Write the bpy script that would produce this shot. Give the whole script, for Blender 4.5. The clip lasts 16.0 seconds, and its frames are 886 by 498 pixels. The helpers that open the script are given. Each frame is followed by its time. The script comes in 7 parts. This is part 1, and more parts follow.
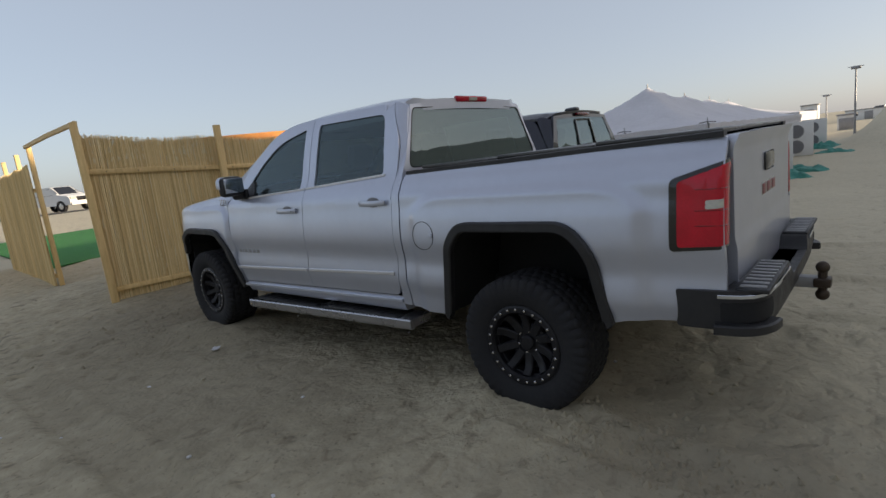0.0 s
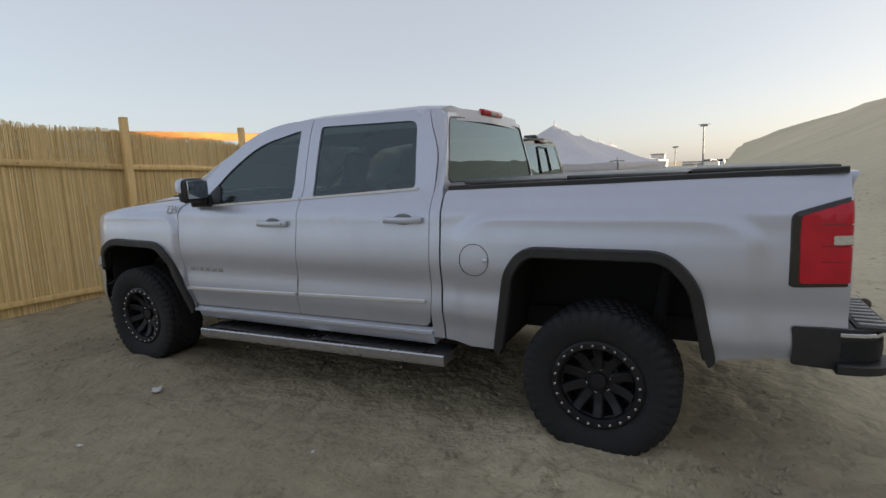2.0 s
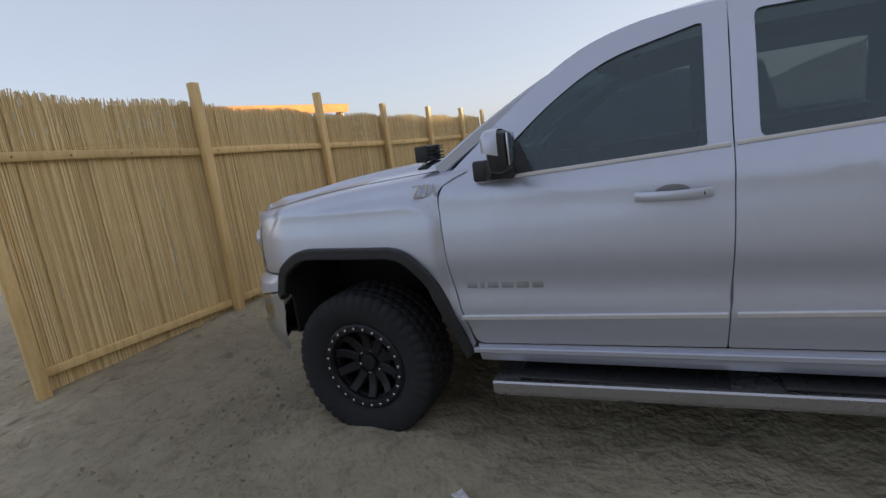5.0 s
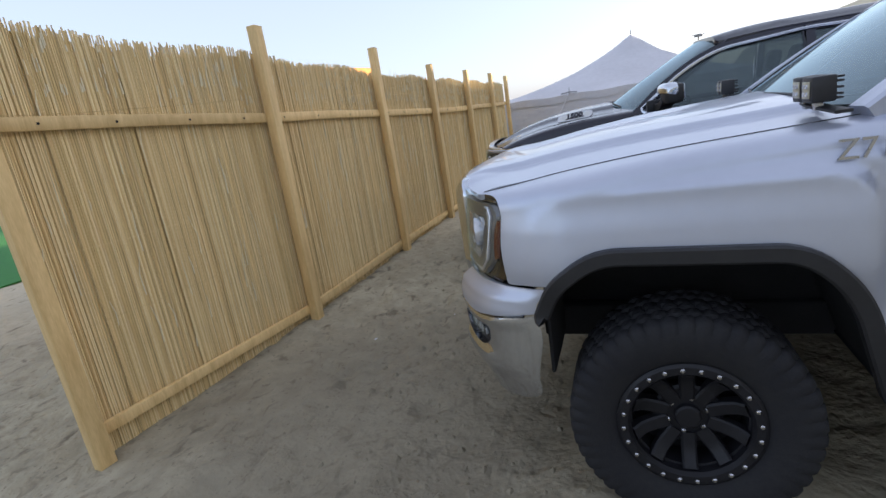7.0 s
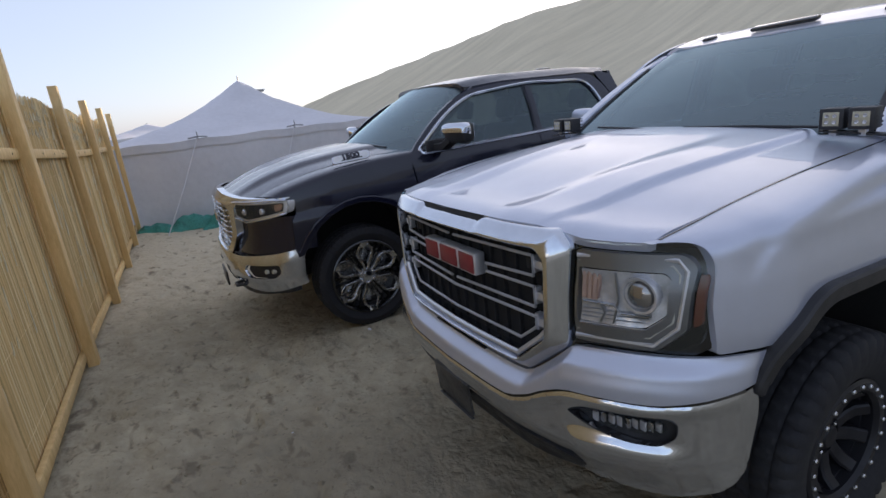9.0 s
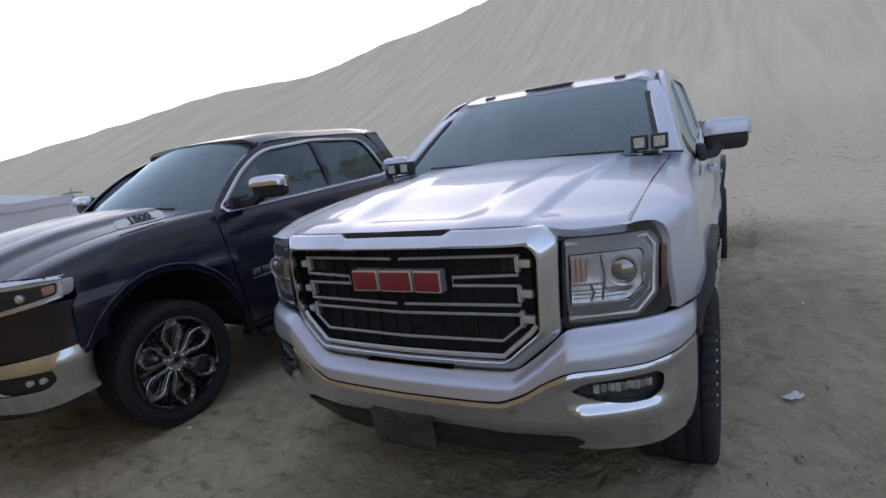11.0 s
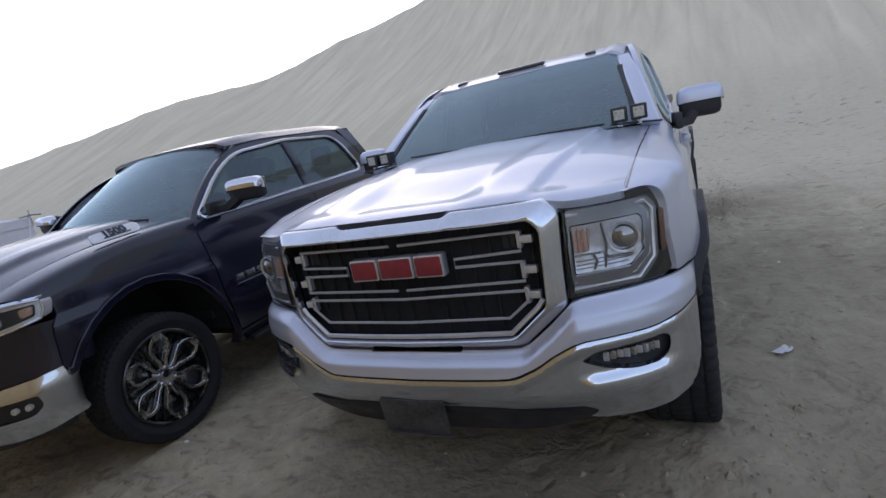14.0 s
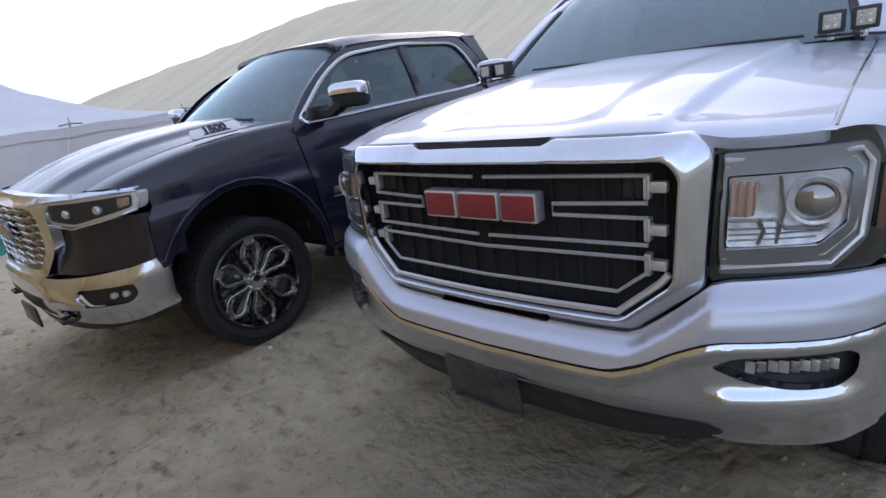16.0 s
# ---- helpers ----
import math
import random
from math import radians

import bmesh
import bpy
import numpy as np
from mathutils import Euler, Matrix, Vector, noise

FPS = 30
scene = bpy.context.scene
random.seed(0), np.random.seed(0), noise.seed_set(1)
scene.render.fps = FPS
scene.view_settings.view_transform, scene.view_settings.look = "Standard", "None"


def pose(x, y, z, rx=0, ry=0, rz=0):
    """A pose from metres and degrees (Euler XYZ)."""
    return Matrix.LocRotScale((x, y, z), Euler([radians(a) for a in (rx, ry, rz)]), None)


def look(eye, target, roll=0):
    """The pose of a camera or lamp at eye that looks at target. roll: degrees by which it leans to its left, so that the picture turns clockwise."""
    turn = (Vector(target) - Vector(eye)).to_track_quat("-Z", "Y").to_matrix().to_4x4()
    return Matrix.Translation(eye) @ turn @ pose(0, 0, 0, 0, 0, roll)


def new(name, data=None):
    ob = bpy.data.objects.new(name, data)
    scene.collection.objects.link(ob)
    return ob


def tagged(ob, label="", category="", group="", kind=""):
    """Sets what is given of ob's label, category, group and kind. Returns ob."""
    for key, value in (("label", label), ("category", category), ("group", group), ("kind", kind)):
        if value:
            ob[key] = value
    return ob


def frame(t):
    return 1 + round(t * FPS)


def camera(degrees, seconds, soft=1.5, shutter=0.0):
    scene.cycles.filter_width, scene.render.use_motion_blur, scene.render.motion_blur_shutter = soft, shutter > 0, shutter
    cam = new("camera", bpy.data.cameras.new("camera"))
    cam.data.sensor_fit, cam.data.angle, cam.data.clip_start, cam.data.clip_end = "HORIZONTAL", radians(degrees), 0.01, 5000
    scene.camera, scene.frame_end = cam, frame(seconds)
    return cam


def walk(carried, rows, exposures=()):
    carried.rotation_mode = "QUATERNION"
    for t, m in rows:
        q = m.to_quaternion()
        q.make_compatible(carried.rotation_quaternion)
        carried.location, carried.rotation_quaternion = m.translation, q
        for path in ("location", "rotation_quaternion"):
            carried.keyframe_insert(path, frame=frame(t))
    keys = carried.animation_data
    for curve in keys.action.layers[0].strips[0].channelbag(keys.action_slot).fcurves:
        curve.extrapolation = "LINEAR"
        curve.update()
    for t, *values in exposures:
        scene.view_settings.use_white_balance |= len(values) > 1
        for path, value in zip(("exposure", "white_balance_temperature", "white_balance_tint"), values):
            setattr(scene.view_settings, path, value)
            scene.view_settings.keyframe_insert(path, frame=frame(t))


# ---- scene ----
cam = camera(81.0, 16.0)
PATH = [
    (0, (-3.346, -1.531, 1.474), (-1.863, -0.234, 1.127), -6.6),
    (0.5, (-3.588, -1.377, 1.504), (-1.998, -0.206, 1.187), -4.9),
    (1, (-3.739, -1.084, 1.503), (-2.072, -0.014, 1.232), -3.8),
    (1.5, (-3.66, -0.782, 1.492), (-1.942, 0.205, 1.219), -3.3),
    (2, (-3.587, -0.47, 1.499), (-1.826, 0.431, 1.201), -2.3),
    (2.5, (-3.755, 0.059, 1.495), (-1.948, 0.862, 1.193), -2.4),
    (3, (-3.438, 0.321, 1.481), (-1.701, 1.249, 1.13), -4.3),
    (3.5, (-3.371, 0.751, 1.5), (-1.685, 1.73, 1.051), -6.6),
    (4, (-3.469, 1.246, 1.51), (-1.743, 2.139, 1.036), -8.7),
    (4.5, (-3.186, 1.659, 1.476), (-1.431, 2.533, 1.079), -8.9),
    (5, (-3.108, 2.156, 1.495), (-1.329, 2.976, 1.094), -7.7),
    (5.2, (-3.114, 2.36, 1.519), (-1.327, 3.172, 1.139), -6.7),
    (7.3, (-2.559, 4.048, 1.564), (-0.742, 4.673, 1.009), -9.5),
    (7.5, (-2.467, 4.224, 1.592), (-0.624, 4.753, 1.023), -9.1),
    (8, (-2.251, 4.649, 1.594), (-0.331, 4.712, 1.041), -8.3),
    (8.5, (-2.012, 5.068, 1.632), (-0.134, 4.659, 1.079), -8.3),
    (9, (-1.760, 5.44, 1.664), (-0.037, 4.581, 1.125), -6.6),
    (9.5, (-1.649, 5.747, 1.631), (-0.132, 4.551, 1.114), -4.7),
    (9.7, (-1.581, 5.858, 1.635), (-0.148, 4.556, 1.133), -4.2),
    (11.8, (-1.0, 6.099, 1.525), (-0.173, 4.324, 1.12), -11.0),
    (12, (-1.0, 6.09, 1.527), (-0.178, 4.324, 1.074), -11.9),
    (12.5, (-1.003, 6.091, 1.52), (-0.165, 4.344, 1.023), -12.6),
    (13, (-1.019, 6.107, 1.519), (-0.15, 4.372, 1.036), -12.3),
    (13.5, (-1.025, 6.12, 1.528), (-0.137, 4.384, 1.082), -11.9),
    (14, (-1.022, 6.128, 1.533), (-0.135, 4.387, 1.107), -11.5),
    (14.5, (-1.04, 6.139, 1.543), (-0.169, 4.397, 1.09), -11.4),
    (15, (-1.139, 6.017, 1.501), (-0.065, 4.417, 0.966), -11.9),
    (15.5, (-1.158, 5.72, 1.466), (0.088, 4.291, 0.828), -10.7),
    (16, (-0.908, 5.715, 1.453), (0.368, 4.306, 0.831), -8.3),
]
EXPOSURE = [(0.0, 1.82, 6770, 8.0), (1.0, 1.84, 7290, 8.0), (2.0, 2.13, 7320, 8.0), (2.5, 2.01, 7450, 8.0), (3.0, 2.08, 7090, 10), (3.5, 2.11, 6560, 11.5), (4.0, 2.45, 6560, 11.5), (4.5, 1.92, 6540, 10.0), (5.0, 2.1, 6740, 11.5), (7.5, 2.61, 6350, 10.5), (8.0, 2.08, 6430, 10.5), (8.5, 1.88, 6300, 12.5), (9.0, 2.27, 6250, 13), (9.5, 2.15, 6250, 13), (12.0, 2.49, 6120, 14.7), (12.5, 2.42, 6070, 14.7), (13.0, 2.14, 6070, 14.7), (13.5, 2.34, 6070, 14.7), (14.5, 2.45, 6070, 14.7), (15.5, 2.62, 6070, 14.7), (16.0, 2.87, 6120, 14.7)]
walk(cam, [(t, look(eye, target, roll)) for t, eye, target, roll in PATH], EXPOSURE)

# ---- light: dusk sky, the sun low behind the dune ----
SUN_AZ, SUN_EL = 149.0, 9.0
world = bpy.data.worlds.new("world")
scene.world = world
world.use_nodes = True
wn = world.node_tree.nodes
sky = wn.new("ShaderNodeTexSky")
sky.sky_type = "NISHITA"
sky.sun_disc = False
sky.sun_elevation = radians(SUN_EL)
sky.sun_rotation = radians(SUN_AZ)
sky.air_density, sky.dust_density, sky.ozone_density = 0.6, 1.7, 1.0
# dust in the air pales the whole sky evenly
haze = wn.new("ShaderNodeMix")
haze.data_type = "RGBA"
haze.inputs[0].default_value = 0.80
haze.inputs[7].default_value = (0.645, 0.68, 0.785, 1)
# and spreads the glow round the hidden sun: sky / (1 + k sky)
glow, veil = wn.new("ShaderNodeVectorMath"), wn.new("ShaderNodeVectorMath")
glow.operation, veil.operation = "MULTIPLY_ADD", "DIVIDE"
glow.inputs[1].default_value, glow.inputs[2].default_value = (0.060, 0.065, 0.065), (1.0, 1.0, 1.0)
world.node_tree.links.new(sky.outputs[0], glow.inputs[0])
world.node_tree.links.new(sky.outputs[0], veil.inputs[0])
world.node_tree.links.new(glow.outputs[0], veil.inputs[1])
world.node_tree.links.new(veil.outputs[0], haze.inputs[6])
world.node_tree.links.new(haze.outputs[2], wn["Background"].inputs[0])
wn["Background"].inputs[1].default_value = 0.17
sun = new("sun", bpy.data.lights.new("sun", "SUN"))
sun.data.energy, sun.data.angle, sun.data.color = 2.0, radians(0.6), (1.0, 0.82, 0.62)
az, el = radians(SUN_AZ), radians(SUN_EL)
sun.matrix_world = look((0, 0, 0), (-math.sin(az) * math.cos(el), -math.cos(az) * math.cos(el), -math.sin(el)))
sun.location = (40, -50, 30)


# ---- materials ----
def material(name, base=(0.5, 0.5, 0.5), rough=0.5, metal=0.0, coat=0.0, var=0.0, scale=4.0, bump=0.0, bscale=60.0,
             base2=None, rvar=0.0, spec=0.5, random_tint=0.0, stretch=None, coat_rough=0.04):
    """A principled material with noise at two scales in colour, gloss and relief."""
    m = bpy.data.materials.new(name)
    m.use_nodes = True
    t = m.node_tree
    n, l = t.nodes, t.links
    b = n["Principled BSDF"]
    b.inputs["Base Color"].default_value = (*base, 1)
    b.inputs["Roughness"].default_value = rough
    b.inputs["Metallic"].default_value = metal
    b.inputs["Coat Weight"].default_value = coat
    b.inputs["Coat Roughness"].default_value = coat_rough
    b.inputs["Specular IOR Level"].default_value = spec
    co = n.new("ShaderNodeTexCoord")
    src = co.outputs["Object"]
    if stretch:
        mp = n.new("ShaderNodeMapping")
        mp.inputs["Scale"].default_value = stretch
        l.new(src, mp.inputs[0])
        src = mp.outputs[0]

    def tex(s, detail):
        x = n.new("ShaderNodeTexNoise")
        x.inputs["Scale"].default_value, x.inputs["Detail"].default_value = s, detail
        l.new(src, x.inputs["Vector"])
        return x.outputs["Fac"]
    if var or base2:
        mix = n.new("ShaderNodeMix")
        mix.data_type = "RGBA"
        c2 = base2 or tuple(max(0.0, c * (1 - var)) for c in base)
        mix.inputs[6].default_value, mix.inputs[7].default_value = (*base, 1), (*c2, 1)
        add = n.new("ShaderNodeMath")
        add.operation = "MULTIPLY_ADD"
        add.inputs[1].default_value = 0.6
        l.new(tex(scale, 6), add.inputs[0])
        mul = n.new("ShaderNodeMath")
        mul.operation = "MULTIPLY"
        mul.inputs[1].default_value = 0.4
        l.new(tex(scale * 9, 4), mul.inputs[0])
        l.new(mul.outputs[0], add.inputs[2])
        ramp = n.new("ShaderNodeMapRange")
        ramp.inputs[1].default_value, ramp.inputs[2].default_value = 0.35, 0.65
        l.new(add.outputs[0], ramp.inputs[0])
        l.new(ramp.outputs[0], mix.inputs[0])
        out = mix.outputs[2]
        if random_tint:
            info = n.new("ShaderNodeObjectInfo")
            hsv = n.new("ShaderNodeHueSaturation")
            r2 = n.new("ShaderNodeMapRange")
            r2.inputs[3].default_value, r2.inputs[4].default_value = 1 - random_tint, 1 + random_tint
            l.new(info.outputs["Random"], r2.inputs[0])
            l.new(r2.outputs[0], hsv.inputs["Value"])
            l.new(out, hsv.inputs["Color"])
            out = hsv.outputs[0]
        l.new(out, b.inputs["Base Color"])
    if rvar:
        rr = n.new("ShaderNodeMapRange")
        rr.inputs[1].default_value, rr.inputs[2].default_value = 0.3, 0.7
        rr.inputs[3].default_value, rr.inputs[4].default_value = max(0, rough - rvar), rough + rvar
        l.new(tex(scale * 2, 5), rr.inputs[0])
        l.new(rr.outputs[0], b.inputs["Roughness"])
    if bump:
        bp = n.new("ShaderNodeBump")
        bp.inputs["Strength"].default_value, bp.inputs["Distance"].default_value = 1.0, bump
        l.new(tex(bscale, 5), bp.inputs["Height"])
        l.new(bp.outputs[0], b.inputs["Normal"])
    return m


def glass(name, tint, rough=0.0, ior=1.5, dust_sheen=0.0):
    """Thin tinted glass: what lies behind shows through the tint, with a sharp surface reflection."""
    m = bpy.data.materials.new(name)
    m.use_nodes = True
    n, l = m.node_tree.nodes, m.node_tree.links
    n.remove(n["Principled BSDF"])
    tr, gl, mx, lw = (n.new(k) for k in ("ShaderNodeBsdfTransparent", "ShaderNodeBsdfGlossy", "ShaderNodeMixShader", "ShaderNodeLayerWeight"))
    tr.inputs[0].default_value = (*tint, 1)
    gl.inputs["Roughness"].default_value = rough
    gl.inputs["Color"].default_value = (0.74, 0.93, 1.0, 1)
    lw.inputs[0].default_value = 0.5
    f0 = ((ior - 1) / (ior + 1)) ** 2
    pw, ma = n.new("ShaderNodeMath"), n.new("ShaderNodeMath")
    pw.operation, ma.operation = "POWER", "MULTIPLY_ADD"
    pw.inputs[1].default_value, ma.inputs[1].default_value, ma.inputs[2].default_value = 4.5, 1 - f0, f0
    l.new(lw.outputs["Facing"], pw.inputs[0])
    l.new(pw.outputs[0], ma.inputs[0])
    l.new(ma.outputs[0], mx.inputs[0])
    l.new(tr.outputs[0], mx.inputs[1])
    l.new(gl.outputs[0], mx.inputs[2])
    out = mx.outputs[0]
    if dust_sheen:
        di, m2, nz, rg = (n.new(k) for k in ("ShaderNodeBsdfDiffuse", "ShaderNodeMixShader", "ShaderNodeTexNoise", "ShaderNodeMapRange"))
        # dust film; its bluish tint also stands for reflected sky
        di.inputs[0].default_value = (0.46, 0.52, 0.54, 1)
        nz.inputs["Scale"].default_value, nz.inputs["Detail"].default_value = 3.0, 6.0
        rg.inputs[3].default_value, rg.inputs[4].default_value = dust_sheen * 0.6, dust_sheen * 1.4
        l.new(nz.outputs["Fac"], rg.inputs[0])
        l.new(rg.outputs[0], m2.inputs[0])
        l.new(out, m2.inputs[1])
        l.new(di.outputs[0], m2.inputs[2])
        out = m2.outputs[0]
    l.new(out, n["Material Output"].inputs[0])
    return m


# silver darkened to hold the shade in handle hollows and door gaps
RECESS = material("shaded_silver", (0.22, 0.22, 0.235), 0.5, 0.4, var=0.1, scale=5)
SILVER = material("silver_paint", (0.53, 0.56, 0.66), 0.37, 0.62, 0.65, var=0.05, scale=2.0, rvar=0.04, coat_rough=0.03)
NAVY = material("dark_blue_paint", (0.009, 0.010, 0.025), 0.20, 0.0, 0.45, spec=0.42, var=0.2, scale=2.0, rvar=0.05)
CHROME = material("chrome", (0.66, 0.69, 0.75), 0.13, 1.0, var=0.12, rvar=0.05, scale=6)
STEEL = material("brushed_steel", (0.55, 0.55, 0.56), 0.25, 1.0, var=0.15, scale=12, rvar=0.08)
BLACK = material("black_plastic", (0.022, 0.022, 0.025), 0.5, var=0.3, scale=6, bump=0.0006, bscale=400, rvar=0.1)
GLOSSBLACK = material("gloss_black", (0.008, 0.008, 0.009), 0.12, coat=0.5)
DARKIN = material("wheel_well_lining", (0.016, 0.016, 0.018), 0.9, var=0.4, scale=8)
RUBBER = material("tyre_rubber", (0.016, 0.016, 0.020), 0.8, spec=0.3, base2=(0.024, 0.024, 0.026), scale=7, bump=0.0015, bscale=120)
RIMBLACK = material("matt_black_rim", (0.018, 0.018, 0.022), 0.45, 0.1, spec=0.3, var=0.3, scale=10, rvar=0.08)
REDLENS = material("red_lens", (0.58, 0.006, 0.026), 0.15, coat=0.45, spec=0.3, var=0.25, scale=14)
AMBER = material("amber_lens", (0.12, 0.035, 0.018), 0.2, coat=0.6)
CLEAR = glass("clear_lens", (0.90, 0.91, 0.92), 0.02, 1.36)
TINT = glass("tinted_window", (0.25, 0.29, 0.29), 0.01, 1.8, 0.05)
TINTR = glass("rear_window", (0.11, 0.14, 0.11), 0.01, 2.2, 0.03)
WIND = glass("windscreen", (0.12, 0.18, 0.20), 0.01, 2.2, 0.16)
PODLENS = material("warm_led_lens", (0.50, 0.46, 0.34), 0.25, var=0.3, scale=60)
TRIM = material("interior_trim", (0.03, 0.03, 0.032), 0.7, var=0.3, scale=9)
SEAT = material("seat_leather", (0.05, 0.048, 0.046), 0.55, var=0.2, scale=12, bump=0.001, bscale=200)

REED = material("reed", (0.88, 0.69, 0.36), 0.6, base2=(0.60, 0.45, 0.22), scale=3, random_tint=0.12, stretch=(7, 7, 1.8), bump=0.001, bscale=40)
STRAW = material("pale_straw", (0.92, 0.84, 0.62), 0.6, var=0.3, scale=12)
PINE = material("pine_timber", (0.82, 0.60, 0.29), 0.65, base2=(0.62, 0.42, 0.18), scale=3, stretch=(8, 8, 0.8), random_tint=0.12, bump=0.001, bscale=40)
CANVAS = material("tent_canvas", (0.66, 0.65, 0.69), 0.85, var=0.12, scale=1.2, bump=0.01, bscale=5)
GREENTURF = material("green_turf", (0.05, 0.25, 0.05), 0.9, base2=(0.03, 0.16, 0.035), scale=6, bump=0.01, bscale=90)
GREENSHEET = material("green_sheeting", (0.05, 0.30, 0.24), 0.55, var=0.5, scale=9, bump=0.02, bscale=20)
ORANGE = material("orange_cloth", (0.65, 0.30, 0.09), 0.85, base2=(0.50, 0.20, 0.06), scale=5, bump=0.005, bscale=30)
WHITE = material("white_paint", (0.75, 0.75, 0.74), 0.5, var=0.12, scale=3)
GREYP = material("grey_metal", (0.32, 0.32, 0.33), 0.5, 0.3, var=0.2, scale=5)
LEDWHITE = material("led_lens", (0.58, 0.56, 0.49), 0.25, var=0.25, scale=60)
PAPER = material("litter_paper", (0.72, 0.72, 0.75), 0.7, var=0.3, scale=40)
RED = material("red_badge", (0.24, 0.022, 0.036), 0.38, coat=0.3, var=0.2, scale=30)



def reeds_material():
    """Dry reeds, each of its own tone."""
    m = REED.copy()
    m.name = "reed_strands"
    n, l = m.node_tree.nodes, m.node_tree.links
    g = n.new("ShaderNodeNewGeometry")
    ramp = n.new("ShaderNodeValToRGB")
    ramp.color_ramp.elements[0].color, ramp.color_ramp.elements[1].color = (0.22, 0.145, 0.06, 1), (1.0, 0.88, 0.58, 1)
    for at, tone in ((0.13, (0.60, 0.43, 0.19, 1)), (0.62, (0.84, 0.625, 0.305, 1))):
        e = ramp.color_ramp.elements.new(at)
        e.color = tone
    l.new(g.outputs["Random Per Island"], ramp.inputs[0])
    b = n["Principled BSDF"]
    old = b.inputs["Base Color"].links[0].from_socket
    mix = n.new("ShaderNodeMix")
    mix.data_type = "RGBA"
    mix.inputs[0].default_value = 0.66
    l.new(old, mix.inputs[6])
    l.new(ramp.outputs[0], mix.inputs[7])
    l.new(mix.outputs[2], b.inputs["Base Color"])
    return m


REEDS = reeds_material()


SATIN = material("satin_bright", (0.74, 0.74, 0.77), 0.36, 0.75, var=0.1, scale=20)
COVER = material("bed_cover_vinyl", (0.028, 0.028, 0.03), 0.35, base2=(0.10, 0.095, 0.085), scale=2.2, bump=0.0008, bscale=300, rvar=0.1)
RUST = material("worn_brass", (0.085, 0.065, 0.05), 0.5, 0.6, base2=(0.05, 0.036, 0.026), scale=20)
REDDARK = material("dark_red_divider", (0.16, 0.004, 0.006), 0.2, coat=0.5)
REFL = material("lamp_reflector", (0.74, 0.74, 0.77), 0.22, 0.5, var=0.4, scale=30)
BARGREY = material("satin_grille_bar", (0.50, 0.51, 0.54), 0.42, 0.5, var=0.15, scale=20)
LAMPGREY = material("satin_lamp_grey", (0.25, 0.25, 0.26), 0.32, 0.8, var=0.15, scale=20)
AMBERPALE = material("pale_indicator", (0.60, 0.42, 0.36), 0.22, 0.6, 0.6, var=0.3, scale=60)
DARKCHROME = material("projector_glass", (0.30, 0.29, 0.28), 0.12, 0.8, coat=1.0)
PLATE = material("dusty_plate", (0.012, 0.013, 0.015), 0.4, base2=(0.085, 0.082, 0.078), scale=9, rvar=0.15)


STEP = material("polished_step", (0.46, 0.46, 0.49), 0.28, 0.9, var=0.06, scale=3, rvar=0.04)
ASPHALT = material("asphalt", (0.055, 0.053, 0.05), 0.85, var=0.3, scale=1.0)



